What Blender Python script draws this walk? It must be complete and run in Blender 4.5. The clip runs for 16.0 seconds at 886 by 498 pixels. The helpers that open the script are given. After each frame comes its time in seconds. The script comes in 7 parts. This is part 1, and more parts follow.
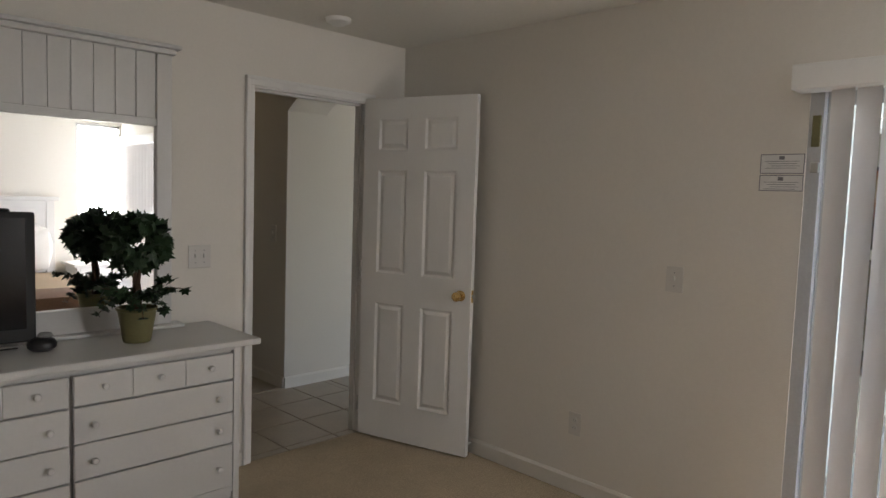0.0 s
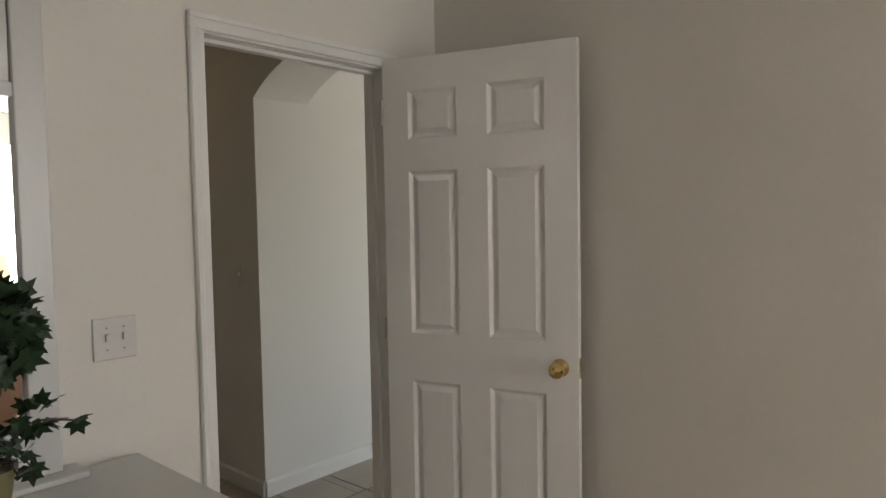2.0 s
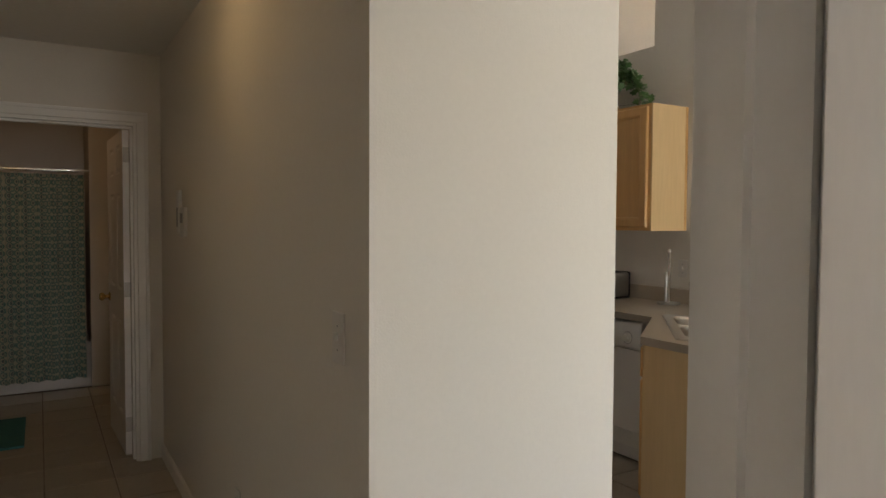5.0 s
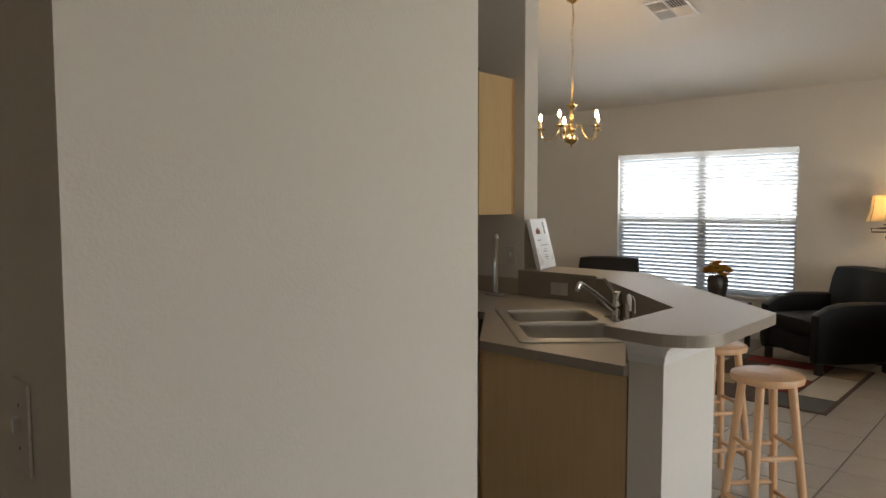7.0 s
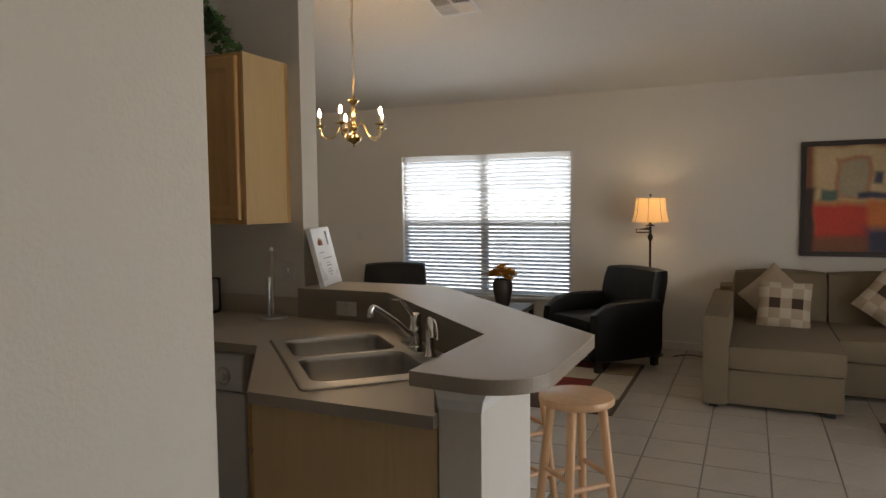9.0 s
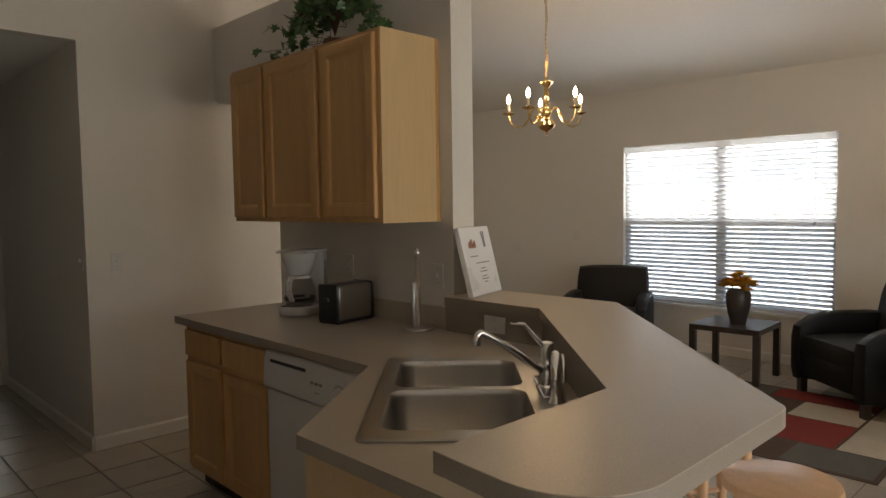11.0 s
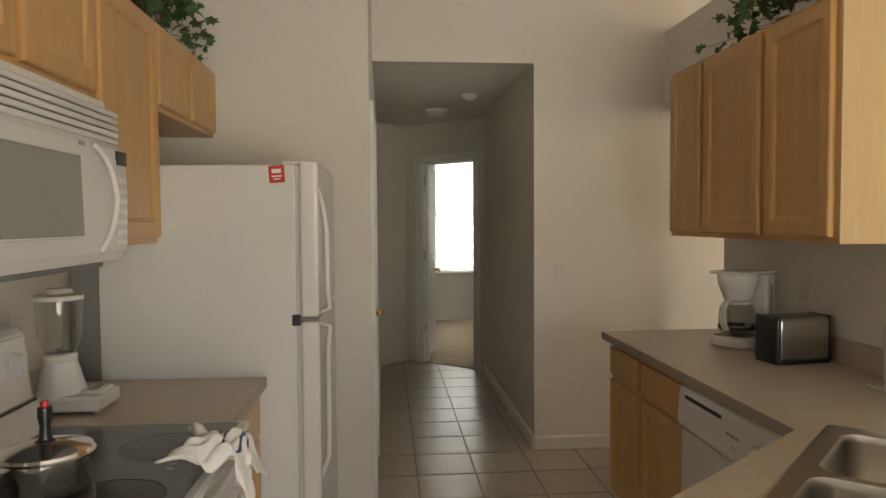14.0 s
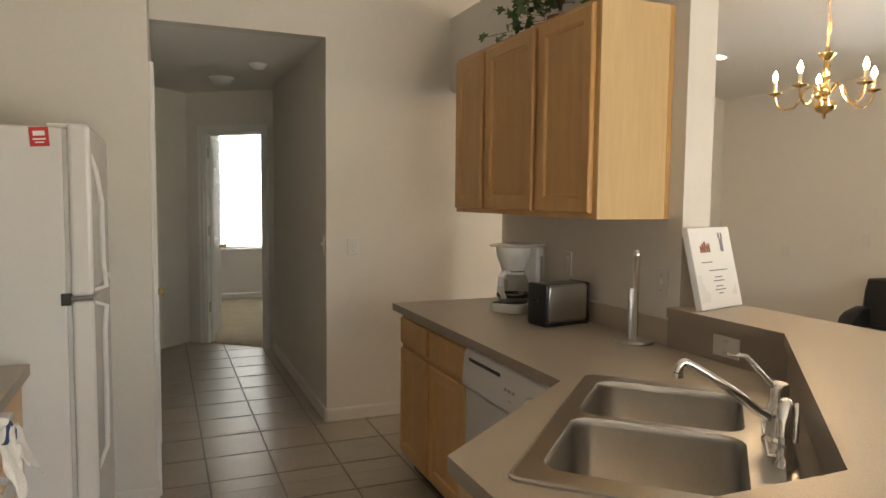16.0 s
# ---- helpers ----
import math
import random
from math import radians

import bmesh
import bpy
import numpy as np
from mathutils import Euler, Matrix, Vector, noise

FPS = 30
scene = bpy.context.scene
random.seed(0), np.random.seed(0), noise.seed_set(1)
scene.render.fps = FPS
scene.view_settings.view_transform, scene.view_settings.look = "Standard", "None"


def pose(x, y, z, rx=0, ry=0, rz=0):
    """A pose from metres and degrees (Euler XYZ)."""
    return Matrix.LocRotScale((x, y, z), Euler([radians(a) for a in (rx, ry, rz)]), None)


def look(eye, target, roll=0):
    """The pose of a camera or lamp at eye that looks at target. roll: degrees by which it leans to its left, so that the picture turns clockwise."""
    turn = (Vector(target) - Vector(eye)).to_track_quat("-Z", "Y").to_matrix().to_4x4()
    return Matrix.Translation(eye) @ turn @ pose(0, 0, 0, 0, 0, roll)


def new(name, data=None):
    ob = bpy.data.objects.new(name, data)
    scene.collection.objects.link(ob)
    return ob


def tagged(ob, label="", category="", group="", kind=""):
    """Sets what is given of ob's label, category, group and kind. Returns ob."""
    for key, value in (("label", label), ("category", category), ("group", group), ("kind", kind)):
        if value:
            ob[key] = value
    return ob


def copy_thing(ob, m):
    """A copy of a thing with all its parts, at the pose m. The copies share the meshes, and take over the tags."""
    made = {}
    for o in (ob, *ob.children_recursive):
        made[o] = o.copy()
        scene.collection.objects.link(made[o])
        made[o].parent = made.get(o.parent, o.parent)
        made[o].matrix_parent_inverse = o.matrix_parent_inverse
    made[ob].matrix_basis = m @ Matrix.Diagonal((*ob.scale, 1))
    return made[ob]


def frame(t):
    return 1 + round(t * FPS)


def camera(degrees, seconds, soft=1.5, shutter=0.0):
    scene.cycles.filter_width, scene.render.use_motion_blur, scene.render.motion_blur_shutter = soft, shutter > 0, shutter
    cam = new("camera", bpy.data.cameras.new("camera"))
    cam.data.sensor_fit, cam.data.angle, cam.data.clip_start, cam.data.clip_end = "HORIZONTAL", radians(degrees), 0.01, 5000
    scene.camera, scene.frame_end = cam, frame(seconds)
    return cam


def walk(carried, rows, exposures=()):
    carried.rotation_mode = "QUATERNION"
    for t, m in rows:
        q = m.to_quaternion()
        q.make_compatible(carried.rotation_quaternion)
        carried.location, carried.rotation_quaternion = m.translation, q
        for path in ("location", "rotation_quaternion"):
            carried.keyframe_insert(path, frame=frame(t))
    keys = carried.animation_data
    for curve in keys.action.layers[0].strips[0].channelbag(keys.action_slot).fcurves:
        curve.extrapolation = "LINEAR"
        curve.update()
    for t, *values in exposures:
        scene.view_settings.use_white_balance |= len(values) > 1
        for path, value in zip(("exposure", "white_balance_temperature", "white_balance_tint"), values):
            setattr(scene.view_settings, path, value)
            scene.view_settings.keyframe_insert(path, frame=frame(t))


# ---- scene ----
cam = camera(66.6, 16.0)
PATH = [
    (0, (-2.688, -4.35, 1.482), (-1.277, -2.941, 1.327), 1.9),
    (0.5, (-2.547, -4.02, 1.476), (-1.157, -2.587, 1.347), -0.2),
    (1, (-2.419, -3.644, 1.453), (-0.992, -2.248, 1.329), 0.3),
    (1.5, (-2.226, -3.33, 1.46), (-0.726, -2.015, 1.319), -0.5),
    (2, (-1.944, -2.996, 1.469), (-0.446, -1.675, 1.362), -1.0),
    (2.5, (-1.644, -2.689, 1.439), (-0.176, -1.332, 1.387), -1.0),
    (3, (-1.357, -2.397, 1.435), (0.028, -0.956, 1.363), -0.8),
    (3.5, (-1.097, -2.124, 1.424), (0.116, -0.534, 1.397), -0.7),
    (3.7, (-1.016, -2.009, 1.415), (0.152, -0.386, 1.396), -0.7),
    (5.8, (-0.494, -1.169, 1.463), (0.521, 0.551, 1.346), 0.8),
    (6, (-0.474, -1.133, 1.461), (0.616, 0.54, 1.344), 0.8),
    (6.5, (-0.359, -1.002, 1.46), (0.906, 0.541, 1.334), 0.6),
    (7, (-0.256, -0.871, 1.464), (1.207, 0.487, 1.332), -0.1),
    (7.5, (-0.182, -0.799, 1.471), (1.446, 0.356, 1.341), -0.5),
    (8, (-0.098, -0.708, 1.48), (1.703, 0.151, 1.354), -0.7),
    (8.2, (-0.068, -0.665, 1.486), (1.778, 0.096, 1.362), -0.5),
    (10.3, (0.749, -0.519, 1.477), (2.378, 0.632, 1.336), -0.7),
    (10.5, (0.8, -0.518, 1.475), (2.381, 0.699, 1.334), -0.7),
    (11, (0.943, -0.575, 1.474), (2.336, 0.854, 1.346), -0.8),
    (11.5, (1.052, -0.644, 1.477), (2.23, 0.968, 1.361), -0.3),
    (12, (1.101, -0.666, 1.475), (2.119, 1.053, 1.385), -0.3),
    (12.5, (1.134, -0.605, 1.471), (2.004, 1.195, 1.401), -0.2),
    (13, (1.194, -0.503, 1.474), (1.876, 1.376, 1.411), -0.1),
    (13.5, (1.237, -0.443, 1.481), (1.686, 1.504, 1.407), -0.6),
    (14, (1.291, -0.429, 1.487), (1.457, 1.562, 1.404), -0.4),
    (14.5, (1.329, -0.45, 1.49), (1.231, 1.546, 1.405), -0.5),
    (15, (1.337, -0.463, 1.49), (1.22, 1.532, 1.408), -0.7),
    (15.5, (1.329, -0.46, 1.49), (1.548, 1.525, 1.386), -0.1),
    (16, (1.254, -0.464, 1.476), (2.023, 1.376, 1.326), 0.6),
]
walk(cam, [(t, look(eye, target, roll)) for t, eye, target, roll in PATH],
     [(0, 1.85, 6400, 9), (0.5, 2.1, 6400, 8), (1.5, 2.3, 6400, 8), (2.7, 2.45, 6400, 8), (3.7, 2.7, 6500, 9), (5.8, 3.0, 6800, 11), (6.5, 2.85, 6800, 11), (7, 2.25, 6800, 11), (8, 1.85, 6700, 12),
      (10.3, 2.2, 7000, 13), (11, 2.3, 7000, 13), (12.5, 3.0, 7200, 13), (13.5, 3.2, 7350, 12), (14.5, 3.25, 7400, 12), (15.5, 3.35, 7400, 12), (16, 3.4, 7300, 12)])

# ---- world, sun, large lights ----
world = bpy.data.worlds.new("world")
scene.world = world
world.use_nodes = True
wn = world.node_tree.nodes
sky = wn.new("ShaderNodeTexSky")
sky.sky_type, sky.sun_disc = "NISHITA", False
sky.sun_elevation, sky.sun_rotation = radians(57), radians(282)
sky.air_density, sky.dust_density = 1.0, 2.0
world.node_tree.links.new(sky.outputs[0], wn["Background"].inputs[0])
wn["Background"].inputs[1].default_value = 0.12


def lamp(name, kind, m, energy, color, **more):
    data = bpy.data.lights.new(name, kind)
    data.energy, data.color = energy, color
    for k, v in more.items():
        if k == "angle": data.angle = v
        if k == "size": data.size = v
        if k == "size_y": data.shape, data.size_y = "RECTANGLE", v
        if k == "radius": data.shadow_soft_size = v
    ob = new(name, data)
    ob.matrix_world = m
    return ob


lamp("sun", "SUN", look((-7, 1.5, 11), (0, 0, 0)), 4.0, (1.0, 0.95, 0.86), angle=radians(0.5))
lamp("south_daylight", "AREA", pose(3.0, -3.38, 1.02, 90, 0, 0), 8.6, (1.0, 0.955, 0.885), size=2.9, size_y=1.95)
lamp("east_daylight", "AREA", pose(7.425, 2.22, 1.71, 0, 90, 0), 7, (0.84, 0.92, 1.0), size=0.84, size_y=2.0)
lamp("bedroom_daylight", "AREA", pose(0.50, -4.6, 1.0, 0, 90, 34), 31, (1.0, 0.97, 1.0), size=1.9, size_y=2.3)
lamp("bedroom_window_daylight", "AREA", pose(-0.073, -5.985, 1.43, 90, 0, 0), 7, (1.0, 0.98, 0.97), size=0.42, size_y=1.38)
lamp("far_bedroom_daylight", "AREA", pose(2.5, 9.68, 1.55, -90, 0, 0), 9, (0.85, 0.93, 1.0), size=1.0, size_y=1.7)
lamp("chandelier_glow", "POINT", pose(4.66, 2.22, 2.42), 1.6, (1.0, 0.66, 0.35), radius=0.12)
lamp("floor_lamp_bulb", "POINT", pose(7.0, 0.33, 1.43), 1.7, (1.0, 0.72, 0.42), radius=0.03)
lamp("hall_bulb", "POINT", pose(-0.40, 1.11, 2.27), 0.10, (1.0, 0.62, 0.32), radius=0.05)
lamp("bath_bulb", "POINT", pose(-0.9, 4.1, 2.2), 0.25, (1.0, 0.6, 0.3), radius=0.08)


# ---- materials ----
def mat(name, col, rough=0.5, metal=0.0, var=0.06, scale=3.0, grain=0.04, gscale=90.0, bump=0.0, bscale=250.0,
        stretch=(1, 1, 1), emit=0.0, trans=0.0, translucent=0.0, rand=0.0, coat=0.0, rvar=0.08, dark=None):
    """A surface with colour that varies at two scales, and fine relief."""
    m = bpy.data.materials.new(name)
    m.use_nodes = True
    nt = m.node_tree
    n, l = nt.nodes, nt.links
    b = n["Principled BSDF"]
    b.inputs["Metallic"].default_value = metal
    tc, mp = n.new("ShaderNodeTexCoord"), n.new("ShaderNodeMapping")
    mp.inputs["Scale"].default_value = stretch
    l.new(tc.outputs["Object"], mp.inputs[0])
    big, fine = n.new("ShaderNodeTexNoise"), n.new("ShaderNodeTexNoise")
    big.inputs["Scale"].default_value, fine.inputs["Scale"].default_value = scale, gscale
    big.inputs["Detail"].default_value, fine.inputs["Detail"].default_value = 4, 2
    l.new(mp.outputs[0], big.inputs[0]), l.new(mp.outputs[0], fine.inputs[0])
    c = Vector(col)
    mix = n.new("ShaderNodeMix")
    mix.data_type = "RGBA"
    lo = Vector(dark) if dark else c * (1 - 2 * var)
    mix.inputs["A"].default_value = (*lo, 1)
    mix.inputs["B"].default_value = (*[min(1, v * (1 + var)) for v in c], 1)
    l.new(big.outputs[0], mix.inputs["Factor"])
    out = mix.outputs["Result"]
    if grain or rand:
        hs = n.new("ShaderNodeHueSaturation")
        l.new(out, hs.inputs["Color"])
        mr = n.new("ShaderNodeMapRange")
        mr.inputs["From Min"].default_value, mr.inputs["From Max"].default_value = 0.3, 0.7
        mr.inputs["To Min"].default_value, mr.inputs["To Max"].default_value = 1 - grain, 1 + grain
        l.new(fine.outputs[0], mr.inputs[0])
        v = mr.outputs[0]
        if rand:
            oi, ma = n.new("ShaderNodeObjectInfo"), n.new("ShaderNodeMath")
            ma.operation = "MULTIPLY_ADD"
            l.new(oi.outputs["Random"], ma.inputs[0])
            ma.inputs[1].default_value = rand
            l.new(v, ma.inputs[2])
            v = ma.outputs[0]
        l.new(v, hs.inputs["Value"])
        out = hs.outputs[0]
    l.new(out, b.inputs["Base Color"])
    rr = n.new("ShaderNodeMapRange")
    rr.inputs["To Min"].default_value, rr.inputs["To Max"].default_value = max(0.02, rough - rvar * rough), min(1, rough + rvar)
    l.new(big.outputs[0], rr.inputs[0]), l.new(rr.outputs[0], b.inputs["Roughness"])
    if bump:
        bn, nz = n.new("ShaderNodeBump"), n.new("ShaderNodeTexNoise")
        nz.inputs["Scale"].default_value, nz.inputs["Detail"].default_value = bscale, 3
        l.new(mp.outputs[0], nz.inputs[0])
        bn.inputs["Strength"].default_value, bn.inputs["Distance"].default_value = bump, 0.002
        l.new(nz.outputs[0], bn.inputs["Height"]), l.new(bn.outputs[0], b.inputs["Normal"])
    if emit:
        b.inputs["Emission Color"].default_value = (*col, 1)
        b.inputs["Emission Strength"].default_value = emit
    if trans:
        b.inputs["Transmission Weight"].default_value = trans
    if coat:
        b.inputs["Coat Weight"].default_value, b.inputs["Coat Roughness"].default_value = coat, 0.1
    if translucent:
        tr, ms = n.new("ShaderNodeBsdfTranslucent"), n.new("ShaderNodeMixShader")
        l.new(out, tr.inputs[0])
        ms.inputs[0].default_value = translucent
        l.new(b.outputs[0], ms.inputs[1]), l.new(tr.outputs[0], ms.inputs[2])
        l.new(ms.outputs[0], n["Material Output"].inputs[0])
    return m


def wood(name, light, dark, rough=0.35, axis="z", fine=1.0, coat=0.2):
    st = {"z": (14, 14, 0.9), "x": (0.9, 14, 14), "y": (14, 0.9, 14)}[axis]
    st = tuple(s * fine for s in st)
    return mat(name, light, rough, var=0.1, scale=1.3, grain=0.05, gscale=9, bump=0.06, bscale=14, stretch=st, dark=dark, coat=coat)


PAINT = mat("wall_paint", (0.72, 0.685, 0.63), 0.75, var=0.025, scale=0.7, grain=0.012, gscale=60, bump=0.35, bscale=170)
# Same wall paint made lighter, to strengthen bounce light in the bedroom
BOUNCE_PAINT = mat("wall_paint_bounce", (0.79, 0.755, 0.70), 0.75, var=0.025, scale=0.7, grain=0.012, gscale=60, bump=0.35, bscale=170)
CEIL = mat("ceiling_paint", (0.78, 0.76, 0.71), 0.85, var=0.02, scale=0.6, grain=0.02, gscale=45, bump=0.6, bscale=90)
TRIM = mat("trim_paint", (0.80, 0.79, 0.77), 0.35, var=0.02, scale=2, grain=0.01, bump=0.08, bscale=60)
BASEP = mat("baseboard_paint", (0.75, 0.72, 0.67), 0.5, var=0.02, scale=2, grain=0.01, bump=0.08, bscale=60)
DOORP = mat("door_paint", (0.79, 0.775, 0.755), 0.38, var=0.02, scale=2, grain=0.015, gscale=30, bump=0.15, bscale=24, stretch=(6, 6, 1))
FURN = mat("white_furniture", (0.66, 0.65, 0.635), 0.3, var=0.025, scale=3, grain=0.015, bump=0.08, bscale=40)
TILE = mat("ceramic_tile", (0.41, 0.36, 0.295), 0.30, var=0.10, scale=5, grain=0.05, gscale=40, bump=0.12, bscale=30, rand=0.07)
GROUT = mat("grout", (0.30, 0.27, 0.23), 0.9, var=0.2, scale=6, grain=0.1, bump=0.5)
CARPET = mat("carpet", (0.50, 0.41, 0.29), 0.98, var=0.10, scale=5, grain=0.25, gscale=260, bump=1.0, bscale=320)
LAMINATE = mat("counter_laminate", (0.47, 0.40, 0.315), 0.32, var=0.04, scale=2, grain=0.10, gscale=420, bump=0.05, bscale=400)
# The counter's speckle in a darker tone, for edges and the bar facing
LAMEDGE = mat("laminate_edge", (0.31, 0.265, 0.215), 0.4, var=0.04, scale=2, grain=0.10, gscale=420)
MAPLE = wood("maple", (0.60, 0.35, 0.135), (0.48, 0.262, 0.092))
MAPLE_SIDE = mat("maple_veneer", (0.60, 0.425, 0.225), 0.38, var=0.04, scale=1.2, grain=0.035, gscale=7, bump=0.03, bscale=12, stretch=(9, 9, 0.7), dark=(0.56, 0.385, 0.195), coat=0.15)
PINE = wood("pine", (0.68, 0.42, 0.235), (0.53, 0.30, 0.15), 0.4, fine=1.2)
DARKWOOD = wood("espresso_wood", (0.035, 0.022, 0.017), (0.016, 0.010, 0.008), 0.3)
STEEL = mat("brushed_steel", (0.52, 0.51, 0.49), 0.27, 1.0, var=0.05, scale=3, grain=0.06, gscale=120, bump=0.06, bscale=200, stretch=(1, 6, 1))
CHROME = mat("chrome", (0.80, 0.79, 0.77), 0.07, 1.0, var=0.01, grain=0)
BRASS = mat("polished_brass", (0.74, 0.53, 0.23), 0.14, 1.0, var=0.06, grain=0.02)
BRONZE = mat("dark_bronze", (0.05, 0.035, 0.028), 0.35, 0.8, var=0.1)
BLACK = mat("black_plastic", (0.018, 0.018, 0.02), 0.3, var=0.1, grain=0)
GASKET = mat("pale_gasket", (0.52, 0.52, 0.51), 0.6)
DARKGAP = mat("plain_dark_grey", (0.22, 0.22, 0.225), 0.6)
APPL = mat("white_enamel", (0.67, 0.66, 0.65), 0.22, var=0.015, scale=2, grain=0.01, bump=0.10, bscale=350, coat=0.2)
APPLG = mat("grey_white_plastic", (0.66, 0.65, 0.62), 0.35, var=0.02)
GREYP = mat("grey_print", (0.30, 0.30, 0.30), 0.6)
# Black glass lifted to grey: its reflection is put into the base colour
COOK = mat("black_glass_grey_sheen", (0.095, 0.097, 0.100), 0.10, var=0.05, grain=0.15, gscale=500)
KNOBG = mat("blue_grey_knob", (0.60, 0.62, 0.65), 0.3)
POLE = mat("aged_brass", (0.42, 0.30, 0.13), 0.3, 1.0, var=0.1)
BURNER = mat("burner_ring", (0.022, 0.021, 0.020), 0.14, var=0.1)
MWGLASS = mat("oven_window", (0.30, 0.30, 0.27), 0.18, var=0.04, grain=0.1, gscale=500)
LEATHER = mat("black_leather", (0.006, 0.0055, 0.0055), 0.42, var=0.2, scale=6, grain=0.1, bump=0.5, bscale=180)
LEATHER.node_tree.nodes["Principled BSDF"].inputs["Specular IOR Level"].default_value = 0.3
FABRIC = mat("taupe_fabric", (0.195, 0.150, 0.092), 0.95, var=0.08, scale=4, grain=0.12, gscale=420, bump=0.6, bscale=500)
CUSH = mat("beige_cushion", (0.38, 0.30, 0.21), 0.95, var=0.08, grain=0.12, gscale=300, bump=0.5, bscale=400)
CUSHB = mat("brown_patch", (0.06, 0.035, 0.022), 0.9, grain=0.1, gscale=300)
CUSHL = mat("cream_patch", (0.50, 0.42, 0.32), 0.95, grain=0.1, gscale=300)
BLIND = mat("blind_slat", (0.80, 0.79, 0.77), 0.5, var=0.02, grain=0.01, translucent=0.55)
VBLIND = mat("vertical_blind_slat", (0.82, 0.80, 0.80), 0.6, var=0.02, grain=0.01, translucent=0.05)
LEAF = mat("ivy_leaf", (0.075, 0.16, 0.05), 0.42, var=0.35, scale=14, grain=0.15, gscale=60)
LEAFD = mat("dark_ivy_leaf", (0.030, 0.062, 0.026), 0.45, var=0.35, scale=14, grain=0.15, gscale=60)
TWIG = mat("twig", (0.085, 0.045, 0.028), 0.8, var=0.2, bump=0.6, bscale=80)
POT = mat("olive_pot", (0.21, 0.19, 0.085), 0.5, var=0.12, scale=8, grain=0.05, bump=0.2, bscale=60)
BASKET = mat("brown_basket", (0.22, 0.12, 0.055), 0.8, var=0.2, grain=0.2, gscale=120, bump=1, bscale=120)
PAPER = mat("white_paper", (0.80, 0.79, 0.78), 0.25, var=0.01, grain=0, coat=0.5)
INK = mat("grey_ink", (0.22, 0.22, 0.24), 0.7, grain=0)
INKB = mat("brown_ink", (0.30, 0.10, 0.05), 0.7, grain=0)
RED = mat("red_label", (0.55, 0.03, 0.03), 0.4, grain=0)
CLOTH = mat("white_towel", (0.74, 0.72, 0.69), 0.95, var=0.04, grain=0.08, gscale=250, bump=0.8, bscale=300)
BLUE = mat("navy_stripe", (0.03, 0.05, 0.12), 0.9, grain=0.05)
SHADE = mat("lamp_shade", (0.82, 0.68, 0.48), 0.8, var=0.05, grain=0.06, gscale=200, translucent=0.7)
FLAME = mat("candle_bulb", (1.0, 0.74, 0.46), 0.3, emit=22.0, grain=0)
WARMDOME = mat("amber_dome", (1.0, 0.72, 0.30), 0.3, emit=0.55, grain=0)
DOWNLT = mat("downlight_glow", (1.0, 0.85, 0.65), 0.3, emit=1.5, grain=0)
DOME = mat("frosted_dome", (0.75, 0.73, 0.68), 0.4, grain=0.02, translucent=0.4)
CANDLE = mat("candle_sleeve", (0.75, 0.68, 0.52), 0.5)
TVCASE = mat("matt_black_casing", (0.007, 0.007, 0.008), 0.55, grain=0)
SCREEN = mat("tv_screen", (0.010, 0.011, 0.013), 0.12, grain=0)
GREEN = mat("screen_picture", (0.02, 0.16, 0.09), 0.3, emit=0.03, grain=0)
BROWNBED = mat("brown_bedspread", (0.16, 0.085, 0.045), 0.9, var=0.12, grain=0.1, bump=0.4)
BEIGEBED = mat("tan_bedspread", (0.38, 0.28, 0.18), 0.9, var=0.08, grain=0.1, bump=0.4)
FLOWER = mat("orange_petals", (0.85, 0.40, 0.03), 0.7, var=0.3, scale=30, grain=0.1)
VASE = mat("dark_vase", (0.05, 0.038, 0.032), 0.35, var=0.2, bump=0.5, bscale=40)
GRASS = mat("lawn", (0.07, 0.12, 0.04), 0.95, var=0.3, scale=0.6, grain=0.3, gscale=30, bump=1, bscale=60)
STUCCO = mat("stucco", (0.55, 0.50, 0.42), 0.9, var=0.06, grain=0.05, bump=0.6, bscale=60)
ROOFM = mat("shingles", (0.42, 0.43, 0.45), 0.9, var=0.2, scale=2, grain=0.2, gscale=12, bump=0.8, bscale=12)
# Tone of the added outdoor slab that brightens the window views
PALE_SLAB = mat("pale_slab_grey", (0.30, 0.31, 0.33), 0.9, var=0.08, grain=0.1, bump=0.4, bscale=60)
PLATE = mat("switch_plate", (0.67, 0.645, 0.61), 0.35, var=0.01, grain=0)
CONC = mat("patio_concrete", (0.42, 0.40, 0.37), 0.85, var=0.08, grain=0.1, bump=0.4, bscale=80)
SOFF = mat("aluminium_frame", (0.60, 0.60, 0.61), 0.4, 0.1, var=0.02)
MIRROR = mat("mirror_glass", (0.90, 0.91, 0.90), 0.01, 1.0, var=0, grain=0, rvar=0)


